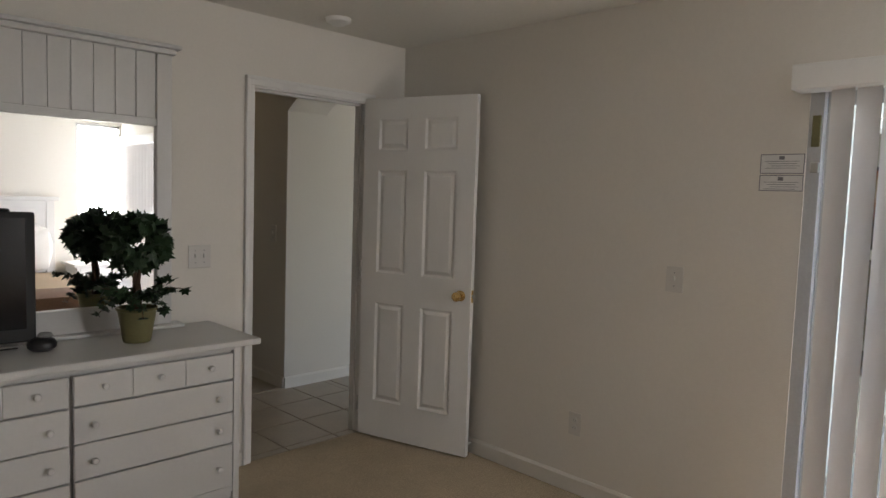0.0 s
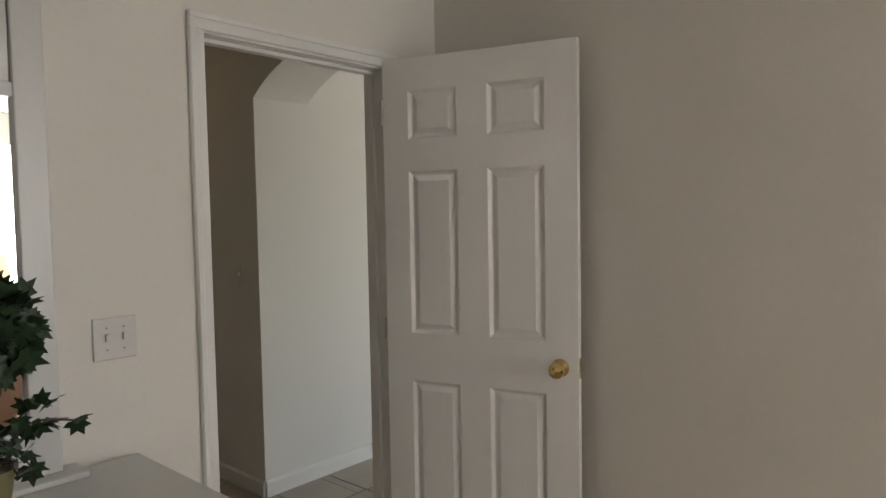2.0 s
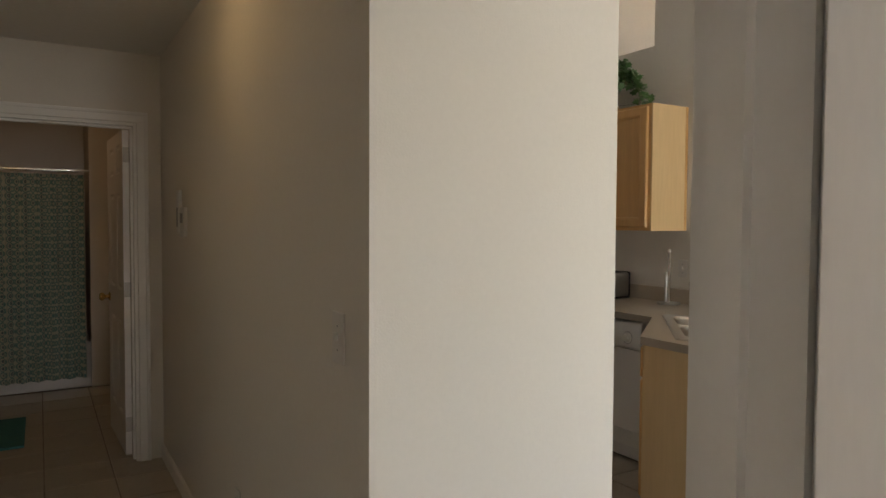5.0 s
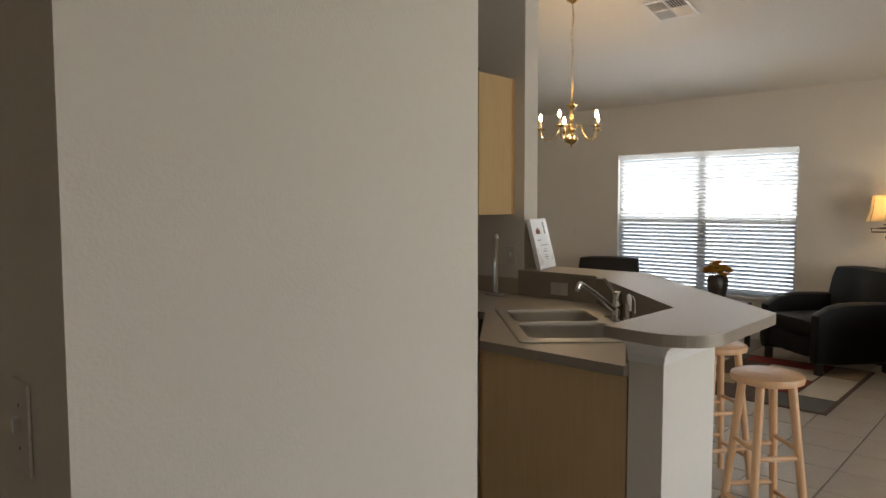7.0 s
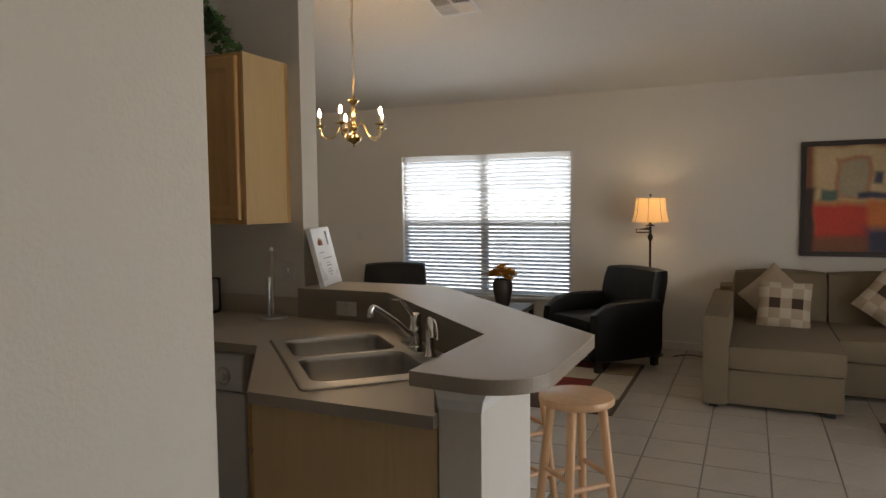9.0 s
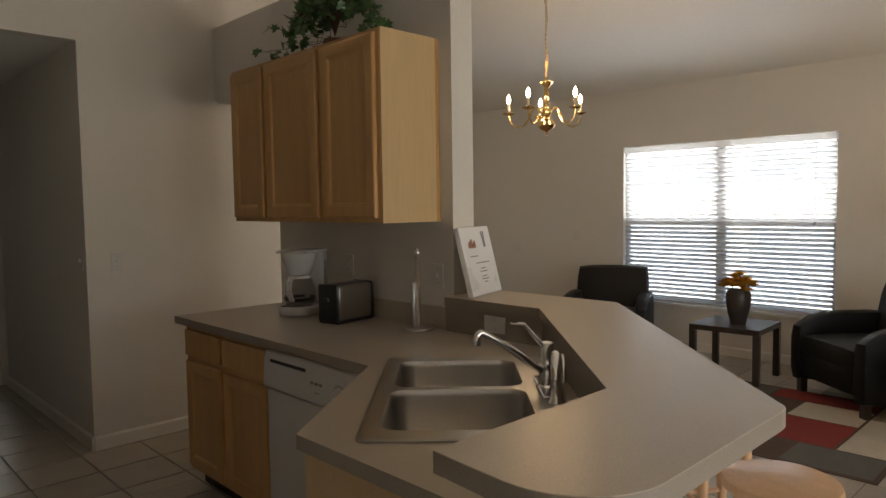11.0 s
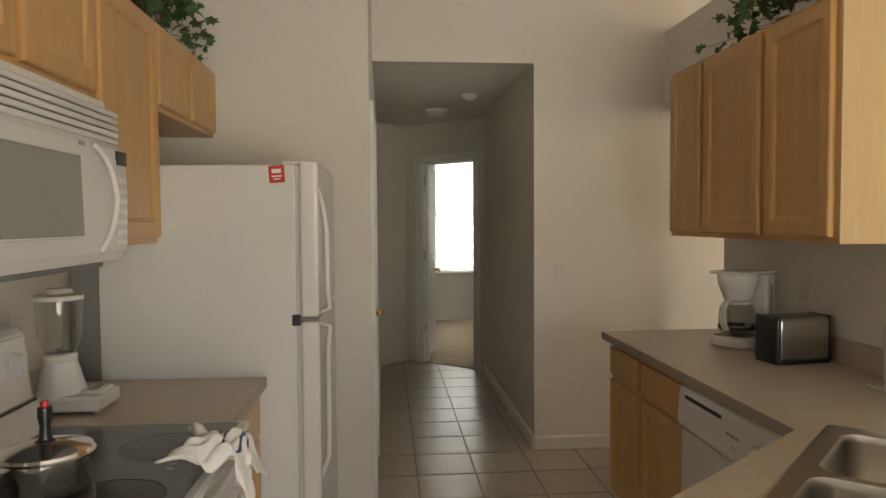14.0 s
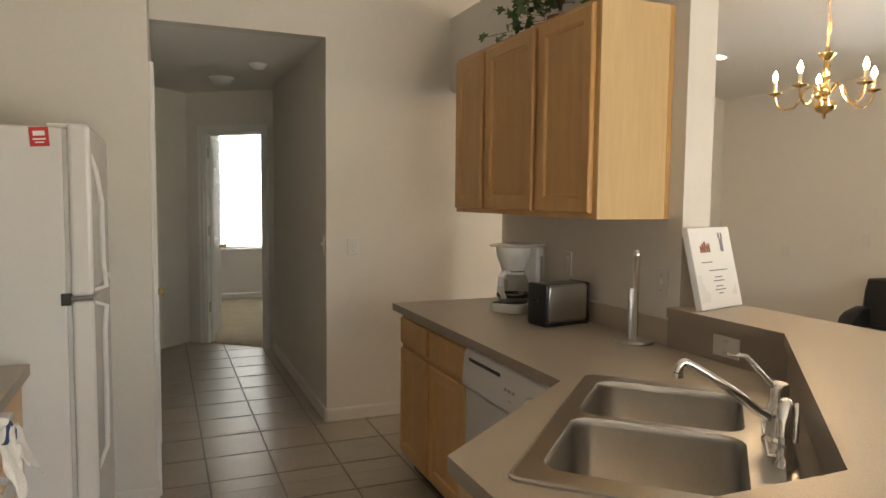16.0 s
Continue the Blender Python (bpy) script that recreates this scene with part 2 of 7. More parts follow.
def glass(name, tint=(0.96, 0.98, 0.97), rough=0.01, clear=0.85):
    m = bpy.data.materials.new(name)
    m.use_nodes = True
    n, l = m.node_tree.nodes, m.node_tree.links
    g, t, x = n.new("ShaderNodeBsdfGlossy"), n.new("ShaderNodeBsdfTransparent"), n.new("ShaderNodeMixShader")
    g.inputs["Roughness"].default_value = rough
    t.inputs[0].default_value = (*tint, 1)
    lw, mu = n.new("ShaderNodeLayerWeight"), n.new("ShaderNodeMath")
    lw.inputs[0].default_value = 0.5
    mu.operation = "POWER"
    mu.inputs[1].default_value = 3.0
    ad = n.new("ShaderNodeMath")
    ad.operation = "MULTIPLY_ADD"
    ad.inputs[1].default_value, ad.inputs[2].default_value = 0.5 * clear, 0.045
    l.new(lw.outputs["Facing"], mu.inputs[0]), l.new(mu.outputs[0], ad.inputs[0])
    l.new(ad.outputs[0], x.inputs[0]), l.new(t.outputs[0], x.inputs[1]), l.new(g.outputs[0], x.inputs[2])
    l.new(x.outputs[0], n["Material Output"].inputs[0])
    return m


PANE = glass("window_glass")
JAR = glass("clear_jar", (0.965, 0.97, 0.965), 0.06, 1.0)


# ---- mesh helpers ----
def mesh(name, bm, material, smooth=False):
    bm.normal_update()
    me = bpy.data.meshes.new(name)
    if smooth:
        for f in bm.faces:
            f.smooth = True
    bm.to_mesh(me)
    bm.free()
    for m in (material if isinstance(material, (list, tuple)) else [material]):
        me.materials.append(m)
    return me


def finish(ob, smooth):
    if smooth:
        ob.data.set_sharp_from_angle(angle=radians(40))
    return ob


def part(name, bm, material, parent, label="", w=False, smooth=False, kind=""):
    """One mesh under a thing; w: its numbers are places in the world, under a thing that is not turned."""
    if w:
        root, off = parent, Vector((0, 0, 0))
        while root:
            off += root.location
            root = root.parent
        bmesh.ops.translate(bm, verts=bm.verts, vec=-off)
    ob = new(name, mesh(name, bm, material, smooth))
    ob.parent = parent
    return tagged(finish(ob, smooth), label, kind=kind)


def thing(name, label, category, at=(0, 0, 0), turn=0, group=""):
    ob = new(name)
    ob.empty_display_size = 0.1
    ob.location, ob.rotation_euler = at, (0, 0, radians(turn))
    return tagged(ob, label, category, group)


def solo(name, bm, material, label, category, kind="", group="", smooth=False):
    ob = new(name, mesh(name, bm, material, smooth))
    return tagged(finish(ob, smooth), label, category, group, kind)


def structure(name, bm, material, label="", smooth=False):
    return solo(name, bm, material, label or name.replace("_", " "), "structure", "structure", smooth=smooth)


def box(bm, x0, x1, y0, y1, z0, z1, bev=0.0, seg=2, m=None, mi=0):
    g = bmesh.ops.create_cube(bm, size=1)
    vs = g["verts"]
    for v in vs:
        v.co = Vector(((x0 + x1) / 2 + v.co.x * (x1 - x0), (y0 + y1) / 2 + v.co.y * (y1 - y0), (z0 + z1) / 2 + v.co.z * (z1 - z0)))
    fs = {f for v in vs for f in v.link_faces}
    for f in fs:
        f.material_index = mi
    if bev:
        es = {e for v in vs for e in v.link_edges}
        r = bmesh.ops.bevel(bm, geom=list(es), offset=min(bev, 0.49 * min(abs(x1 - x0), abs(y1 - y0), abs(z1 - z0))), segments=seg, profile=0.5, affect="EDGES")
        for f in r["faces"]:
            f.material_index = mi
        vs = list({v for f in r["faces"] for v in f.verts} | {v for v in vs if v.is_valid})
    if m is not None:
        bmesh.ops.transform(bm, matrix=m, verts=[v for v in vs if v.is_valid])
    return bm


def bx(x0, x1, y0, y1, z0, z1, bev=0.0, seg=2):
    return box(bmesh.new(), x0, x1, y0, y1, z0, z1, bev, seg)


def prism(bm, pts, z0, z1, bev=0.0):
    """An upright prism over the outline pts."""
    lo = [bm.verts.new((x, y, z0)) for x, y in pts]
    hi = [bm.verts.new((x, y, z1)) for x, y in pts]
    k = len(pts)
    fs = [bm.faces.new(hi), bm.faces.new(lo[::-1])]
    for i in range(k):
        fs.append(bm.faces.new((lo[i], lo[(i + 1) % k], hi[(i + 1) % k], hi[i])))
    bmesh.ops.recalc_face_normals(bm, faces=fs)
    if bev:
        es = list({e for e in fs[0].edges} | {e for e in fs[1].edges})
        bmesh.ops.bevel(bm, geom=es, offset=bev, segments=2, profile=0.5, affect="EDGES")
    return bm


def lathe(bm, prof, cx=0, cy=0, cz=0, n=24):
    """Turns the profile of (radius, height) about the upright through (cx, cy)."""
    rings = []
    for r, z in prof:
        if r < 1e-5:
            rings.append([bm.verts.new((cx, cy, cz + z))])
        else:
            rings.append([bm.verts.new((cx + r * math.cos(2 * math.pi * i / n), cy + r * math.sin(2 * math.pi * i / n), cz + z)) for i in range(n)])
    for a, b in zip(rings, rings[1:]):
        for i in range(n):
            j = (i + 1) % n
            if len(a) == 1 and len(b) == 1:
                continue
            if len(a) == 1:
                bm.faces.new((a[0], b[j], b[i]))
            elif len(b) == 1:
                bm.faces.new((a[i], a[j], b[0]))
            else:
                bm.faces.new((a[i], a[j], b[j], b[i]))
    bmesh.ops.recalc_face_normals(bm, faces=bm.faces)
    return bm


def tube(bm, pts, r, n=10, r2=None):
    """A round bar along pts, from radius r to r2."""
    pts = [Vector(p) for p in pts]
    r2 = r if r2 is None else r2
    rings, up = [], None
    for i, p in enumerate(pts):
        d = (pts[min(i + 1, len(pts) - 1)] - pts[max(i - 1, 0)]).normalized()
        if up is None:
            up = d.cross(Vector((0, 0, 1)) if abs(d.z) < 0.9 else Vector((1, 0, 0))).normalized()
        up = (up - d * up.dot(d)).normalized()
        side = d.cross(up)
        rr = r + (r2 - r) * i / (len(pts) - 1)
        rings.append([bm.verts.new(p + rr * (up * math.cos(2 * math.pi * k / n) + side * math.sin(2 * math.pi * k / n))) for k in range(n)])
    for a, b in zip(rings, rings[1:]):
        for k in range(n):
            bm.faces.new((a[k], a[(k + 1) % n], b[(k + 1) % n], b[k]))
    bm.faces.new(rings[0][::-1]), bm.faces.new(rings[-1])
    return bm


def arc(p0, p1, p2, n=8):
    """Points of the bend from p0 to p2, drawn towards p1."""
    a, b, c = Vector(p0), Vector(p1), Vector(p2)
    return [a * (1 - t) ** 2 + b * 2 * t * (1 - t) + c * t * t for t in (i / n for i in range(n + 1))]


def soft(x0, x1, y0, y1, z0, z1, r=0.04, puff=0.0, cuts=4):
    """A padded block: bevelled, its broad faces swollen a little."""
    bm = bx(x0, x1, y0, y1, z0, z1)
    bmesh.ops.subdivide_edges(bm, edges=list(bm.edges), cuts=cuts, use_grid_fill=True)
    c, h = Vector(((x0 + x1) / 2, (y0 + y1) / 2, (z0 + z1) / 2)), Vector(((x1 - x0) / 2, (y1 - y0) / 2, (z1 - z0) / 2))
    for v in bm.verts:
        q = Vector([(v.co[i] - c[i]) / h[i] for i in range(3)])
        for i in range(3):
            a, b = q[(i + 1) % 3], q[(i + 2) % 3]
            fall = (1 - a * a) * (1 - b * b)
            v.co[i] += q[i] * puff * fall
        core = Vector([max(-h[i] + r, min(h[i] - r, v.co[i] - c[i])) for i in range(3)])
        d = (v.co - c) - core
        if d.length > 1e-6:
            v.co = c + core + d.normalized() * min(d.length, r + puff)
    return bm


def rot(ax, deg, at):
    return Matrix.Translation(at) @ Matrix.Rotation(radians(deg), 4, ax) @ Matrix.Translation(-Vector(at))


# ---- structure: walls ----
TOP = 3.45
def wall(name, *boxes, material=PAINT, label=""):
    bm = bmesh.new()
    for b in boxes:
        box(bm, *b)
    return structure(name, bm, material, label)


# bedroom
wall("wall_bedroom_north", (-4.6, -0.885, -1.10, -0.99, 0, 2.6), (-0.885, -0.107, -1.10, -0.99, 2.04, 2.6), (-0.107, 0.36, -1.10, -0.99, 0, TOP),
     material=BOUNCE_PAINT, label="off-white painted wall with a doorway")
wall("wall_bedroom_east", (0.175, 0.36, -3.47, -1.10, 0, TOP), (0.175, 0.36, -5.97, -3.47, 1.985, 2.8), (0.175, 0.36, -6.11, -5.97, 0, 2.8),
     material=BOUNCE_PAINT, label="off-white painted wall with a sliding door opening")
wall("wall_bedroom_south", (-4.6, -0.30, -6.11, -6.0, 0, 2.6), (-0.30, 0.155, -6.11, -6.0, 0, 0.72), (-0.30, 0.155, -6.11, -6.0, 2.15, 2.6), (0.155, 0.175, -6.11, -6.0, 0, 2.6), material=BOUNCE_PAINT)
wall("wall_bedroom_west", (-4.71, -4.6, -6.11, -0.99, 0, 2.6), material=BOUNCE_PAINT)
# hall off the bedroom and bathroom
wall("wall_hall_east", (0.02, 0.12, 0.11, 3.04, 0, TOP), (0.02, 0.785, 0.0, 0.11, 0, TOP), label="off-white wall, its end lit by daylight")
wall("wall_hall_west", (-1.16, -1.05, -0.99, 3.0, 0, 2.6))
wall("wall_bath_south", (-2.0, -0.875, 3.0, 3.11, 0, 2.6), (-0.875, -0.115, 3.0, 3.11, 2.03, 2.6), (-0.115, 0.02, 3.0, 3.11, 0, 2.6))
wall("wall_bath_east", (0.0, 0.12, 3.04, 6.0, 0, 2.6))
wall("wall_bath_end", (-0.24, 0.0, 5.2, 6.0, 0, 2.6), (-2.0, -0.24, 5.9, 6.0, 0, 2.6), (-2.11, -2.0, 3.0, 6.0, 0, 2.6))

# arch between the hall and the great room
bm = bmesh.new()
n, R, yc, half = 18, 0.78, -0.495, 0.495
zs = 2.07 - math.sqrt(R * R - half * half)
pts = [(-0.99, TOP)] + [(-0.99 + 0.99 * i / n, zs + math.sqrt(max(0, R * R - (-0.99 + 0.99 * i / n - yc) ** 2))) for i in range(n + 1)] + [(0.0, TOP)]
a = [bm.verts.new((0.02, y, z)) for y, z in pts]
b = [bm.verts.new((0.36, y, z)) for y, z in pts]
bm.faces.new(a[::-1]), bm.faces.new(b)
for i in range(len(pts)):
    j = (i + 1) % len(pts)
    bm.faces.new((a[i], a[j], b[j], b[i]))
bmesh.ops.recalc_face_normals(bm, faces=bm.faces)
structure("wall_arch", bm, PAINT, "off-white plaster arch over the passage")

# kitchen and great room
wall("wall_fridge_side", (0.12, 1.21, 2.96, 3.07, 0, TOP))
wall("wall_range_wing", (0.12, 0.468, 0.656, 0.767, 0, TOP), label="short off-white wing wall beside the range")
wall("wall_hallway_west", (1.10, 1.21, 3.07, 3.10, 0, TOP), (1.10, 1.21, 3.10, 3.76, 2.04, TOP), (1.10, 1.21, 3.76, 6.44, 0, TOP))
wall("wall_kitchen_north", (1.21, 2.235, 3.84, 3.95, 2.485, TOP), (2.235, 4.0, 3.84, 3.95, 0, TOP), label="off-white kitchen wall with a hallway opening")
wall("wall_hallway_east", (2.235, 2.35, 3.95, 6.04, 0, 2.7))
wall("wall_dining_west", (3.9, 4.0, 3.95, 5.65, 0, TOP))
wall("wall_dining_north", (3.9, 7.47, 5.65, 5.76, 0, TOP))
wall("wall_east", (7.36, 7.47, -3.31, 1.195, 0, 2.9), (7.36, 7.47, 3.24, 5.65, 0, 2.9), (7.36, 7.47, 1.195, 3.24, 0, 0.45), (7.36, 7.47, 1.195, 3.24, 2.06, 2.9),
     label="off-white living room wall with a wide window")
wall("wall_south", (0.36, 1.55, -3.31, -3.2, 0, TOP), (1.55, 4.55, -3.31, -3.2, 2.03, TOP), (4.55, 7.36, -3.31, -3.2, 0, TOP))

# angled wall at the hallway's end, with a doorway
A, B = Vector((1.653, 6.62, 0)), Vector((2.155, 6.17, 0))
u = (B - A).normalized()
ang = math.degrees(math.atan2(u.y, u.x))
bm = bmesh.new()
L = (B - A).length
mw = Matrix.Translation(A) @ Matrix.Rotation(radians(ang), 4, "Z")
for s0, s1, z0, z1 in ((-0.21, 0.0, 0, 2.7), (0.0, L, 2.10, 2.7), (L, L + 0.15, 0, 2.7)):
    box(bm, s0, s1, 0.0, 0.11, z0, z1, m=mw)
structure("wall_hallway_end", bm, PAINT, "angled off-white wall with a bedroom doorway")
bm = bmesh.new()
prism(bm, [(1.21, 6.44), (1.10, 6.44), (1.42, 6.88), (1.50, 6.76)], 0, 2.7)
structure("wall_hallway_corner", bm, PAINT, "short angled off-white wall")
# bedroom beyond
wall("wall_far_bedroom_north", (0.4, 2.0, 9.6, 9.71, 0, 2.7), (3.0, 5.0, 9.6, 9.71, 0, 2.7), (2.0, 3.0, 9.6, 9.71, 0, 0.72), (2.0, 3.0, 9.6, 9.71, 2.42, 2.7))
wall("wall_far_bedroom_west", (0.4, 0.5, 6.6, 9.6, 0, 2.7))
wall("wall_far_bedroom_east", (4.9, 5.0, 5.76, 9.6, 0, 2.7))
wall("wall_far_bedroom_south", (0.4, 1.42, 6.80, 6.88, 0, 2.7), (2.35, 4.9, 6.04, 6.14, 0, 2.7))

# partition: full-height pier, low wall with an arched opening beyond
bm = bmesh.new()
box(bm, 3.09, 3.225, 1.56, 1.94, 0, TOP)
box(bm, 3.09, 3.225, 1.94, 3.04, 0, 2.69)
structure("wall_partition", bm, PAINT, "white partition wall behind the kitchen counter")
bm = bmesh.new()
pts = [(3.04, 2.69), (3.04, 2.19)] + [(3.04 + 0.16 * i, 2.19 - 0.015 * math.sin(i)) for i in range(1, 4)] + [(3.66, 2.178), (3.76, 2.182), (3.81, 2.20), (3.84, 2.225), (3.84, 2.69)]
a = [bm.verts.new((3.09, y, z)) for y, z in pts]
b = [bm.verts.new((3.225, y, z)) for y, z in pts]
bm.faces.new(a[::-1]), bm.faces.new(b)
for i in range(len(pts)):
    j = (i + 1) % len(pts)
    bm.faces.new((a[i], a[j], b[j], b[i]))
bmesh.ops.recalc_face_normals(bm, faces=bm.faces)
structure("wall_partition_arch", bm, PAINT, "arched head of the opening beside the partition")

# bar half wall with its thicker end pier
bm = bmesh.new()
prism(bm, [(1.85, 0.215), (1.85, 0.09), (2.29, 0.09), (2.37, 0.17), (3.18, 0.975), (3.18, 1.555), (3.06, 1.555), (3.06, 1.02), (2.255, 0.215)], 0, 1.03)
structure("wall_bar", bm, PAINT, "white half wall that carries the bar")
bm = bmesh.new()
pr = [(0.0, 0.93), (0.006, 0.96), (0.02, 0.985), (0.05, 1.01), (0.055, 1.03)]
for (d0, z0), (d1, z1) in zip(pr, pr[1:]):
    vs = []
    for d, z in ((d0, z0), (d1, z1)):
        vs.append([bm.verts.new(p) for p in ((1.848 - d, 0.217, z), (1.848 - d, 0.088 - d, z), (2.29 + d * 0.4, 0.088 - d, z))])
    for i in range(2):
        bm.faces.new((vs[0][i], vs[0][i + 1], vs[1][i + 1], vs[1][i]))
structure("trim_bar", bm, TRIM, "small flared moulding under the bar top")

# ---- ceilings ----
bm = bmesh.new()
prof = [(-0.2, 2.66), (3.6, 3.40), (7.47, 2.63), (7.47, 2.78), (3.6, 3.55), (-0.2, 2.81)]
a = [bm.verts.new((x, -3.31, z)) for x, z in prof]
b = [bm.verts.new((x, 5.76, z)) for x, z in prof]
bm.faces.new(a), bm.faces.new(b[::-1])
for i in range(6):
    j = (i + 1) % 6
    bm.faces.new((a[i], b[i], b[j], a[j]))
bmesh.ops.recalc_face_normals(bm, faces=bm.faces)
structure("ceiling_vault", bm, CEIL, "textured off-white vaulted ceiling")
wall("ceiling_bedroom", (-4.71, 0.175, -6.11, -1.10, 2.40, 2.5), material=CEIL)
wall("ceiling_hall", (-1.16, 0.02, -0.99, 3.0, 2.44, 2.54), material=CEIL)
wall("ceiling_bath", (-2.11, 0.0, 3.11, 6.0, 2.44, 2.54), material=CEIL)
wall("ceiling_hallway", (1.10, 2.35, 3.95, 7.0, 2.485, 2.58), material=CEIL)
wall("ceiling_far_bedroom", (0.4, 1.10, 6.44, 9.71, 2.6, 2.7), (2.35, 5.0, 5.76, 9.71, 2.6, 2.7), (1.10, 2.35, 7.0, 9.71, 2.6, 2.7), material=CEIL)

# ---- floors ----
wall("ground", (-300, 300, -300, 300, -0.30, -0.20), material=GRASS, label="green lawn")
# The second slab is added, so sunlit ground whitens the bedroom window
wall("patio", (0.36, 8.0, -12.0, -3.31, -0.2, -0.06), (-9.0, 0.36, -12.0, -6.12, -0.2, -0.06), material=CONC, label="grey concrete patio, with an added slab behind the bedroom")
# Made-up pale ground east and north, added to whiten the window views
wall("road", (7.47, 30.0, -12, 16, -0.2, -0.09), (-6.0, 7.47, 9.9, 30, -0.2, -0.09), material=PALE_SLAB, label="light grey slab added outside to brighten the window views")
wall("floor_bedroom", (-4.71, 0.36, -6.11, -1.09, -0.2, -0.002), material=CARPET, label="beige bedroom carpet")
wall("floor_far_bedroom", (0.4, 5.0, 6.75, 9.71, -0.2, -0.003), (2.36, 5.0, 5.76, 6.75, -0.2, -0.003), material=CARPET, label="beige far bedroom carpet")
bm = bmesh.new()
prism(bm, [(1.672, 6.645), (2.195, 6.186), (2.36, 6.05), (2.36, 6.76), (1.60, 6.76)], -0.2, 0.006)
structure("floor_doorway", bm, CARPET, "beige carpet at the far doorway")
floor = wall("floor", (-2.11, 0.36, -1.09, 6.0, -0.2, -0.006), (0.36, 7.47, -3.31, 5.76, -0.2, -0.006), (1.0, 2.35, 5.76, 6.75, -0.19, -0.008), material=GROUT, label="beige ceramic tile floor with dark grout")


# ---- baseboards and casings ----
def base_x(name, x0, x1, y, face, h=0.085):
    bm = bmesh.new()
    d = 0.014 * face
    vs = [(0, 0), (d, 0), (d, h - 0.012), (d * 0.45, h), (0, h)]
    a = [bm.verts.new((x0, y + p, z)) for p, z in vs]
    b = [bm.verts.new((x1, y + p, z)) for p, z in vs]
    bm.faces.new(a), bm.faces.new(b[::-1])
    for i in range(5):
        bm.faces.new((a[i], b[i], b[(i + 1) % 5], a[(i + 1) % 5]))
    bmesh.ops.recalc_face_normals(bm, faces=bm.faces)
    return structure(name, bm, BASEP, "off-white painted baseboard")


def base_y(name, y0, y1, x, face, h=0.085):
    ob = base_x(name, y0, y1, 0, -face, h)
    ob.data.transform(Matrix.Translation((x, 0, 0)) @ Matrix.Rotation(radians(90), 4, "Z"))
    return ob


for x0, x1, y, f in ((-4.6, -0.924, -1.10, -1), (-0.068, 0.175, -1.10, -1), (0.02, 0.785, 0.0, -1), (0.12, 1.21, 2.96, -1), (2.235, 3.9, 3.84, -1), (0.4, 4.9, 9.6, -1), (4.0, 7.36, 5.65, -1)):
    base_x("baseboard", x0, x1, y, f)
for y0, y1, x, f in ((-3.46, -1.10, 0.175, -1), (0.0, 2.99, 0.02, -1), (2.96, 3.04, 1.21, 1), (3.82, 6.44, 1.21, 1), (3.84, 6.04, 2.235, -1), (0.0, 0.11, 0.785, 1), (-3.2, 5.65, 7.36, -1), (3.11, 5.19, 0.0, -1)):
    base_y("baseboard", y0, y1, x, f)


def casing(name, x0, x1, y, face, top, width=0.062, flip=False, m=None):
    """The moulding round a doorway in a wall that faces along y."""
    bm = bmesh.new()
    y0, y1 = sorted((y, y + face * 0.016))
    q0, q1 = sorted((y + face * 0.016, y + face * 0.023))
    for a, b, z0, z1 in ((x0 - width, x0, 0, top), (x1, x1 + width, 0, top), (x0 - width, x1 + width, top, top + width)):
        box(bm, a, b, y0, y1, z0, z1, 0.003, 1)
    box(bm, x0 - width, x0 - width + 0.02, q0, q1, 0, top + width - 0.02, 0.003, 1)
    box(bm, x1 + width - 0.02, x1 + width, q0, q1, 0, top + width - 0.02, 0.003, 1)
    box(bm, x0 - width, x1 + width, q0, q1, top + width - 0.02, top + width, 0.003, 1)
    if m is not None:
        bmesh.ops.transform(bm, matrix=m, verts=bm.verts)
    return structure(name, bm, TRIM, "white door casing")


def jamb(name, x0, x1, y0, y1, top, m=None):
    bm = bmesh.new()
    for a, b, z0, z1 in ((x0, x0 + 0.018, 0, top), (x1 - 0.018, x1, 0, top), (x0 + 0.018, x1 - 0.018, top - 0.018, top)):
        box(bm, a, b, y0 + 0.001, y1 - 0.001, z0, z1)
    ym = (y0 + y1) / 2
    for a, b, z0, z1 in ((x0 + 0.018, x0 + 0.03, 0, top - 0.018), (x1 - 0.03, x1 - 0.018, 0, top - 0.018), (x0 + 0.03, x1 - 0.03, top - 0.03, top - 0.018)):
        box(bm, a, b, ym - 0.005, ym + 0.03, z0, z1)
    if m is not None:
        bmesh.ops.transform(bm, matrix=m, verts=bm.verts)
    return structure(name, bm, TRIM, "white door frame with stop")


casing("casing", -0.873, -0.119, -1.10, -1, 2.028, 0.050)
jamb("door_frame", -0.885, -0.107, -1.10, -0.99, 2.04)
casing("casing", -0.875, -0.115, 3.0, -1, 2.03)
jamb("door_frame", -0.875, -0.115, 3.0, 3.11, 2.03)
casing("casing", 0.0, L, 0.0, -1, 2.10, m=mw)
jamb("door_frame", 0.0, L, 0.0, 0.11, 2.10, m=mw)
my = Matrix.Translation((1.21, 0, 0)) @ Matrix.Rotation(radians(90), 4, "Z")
casing("casing", 3.10, 3.76, 0.0, -1, 2.04, m=my)
jamb("door_frame", 3.10, 3.76, 0.0, 0.11, 2.04, m=my)


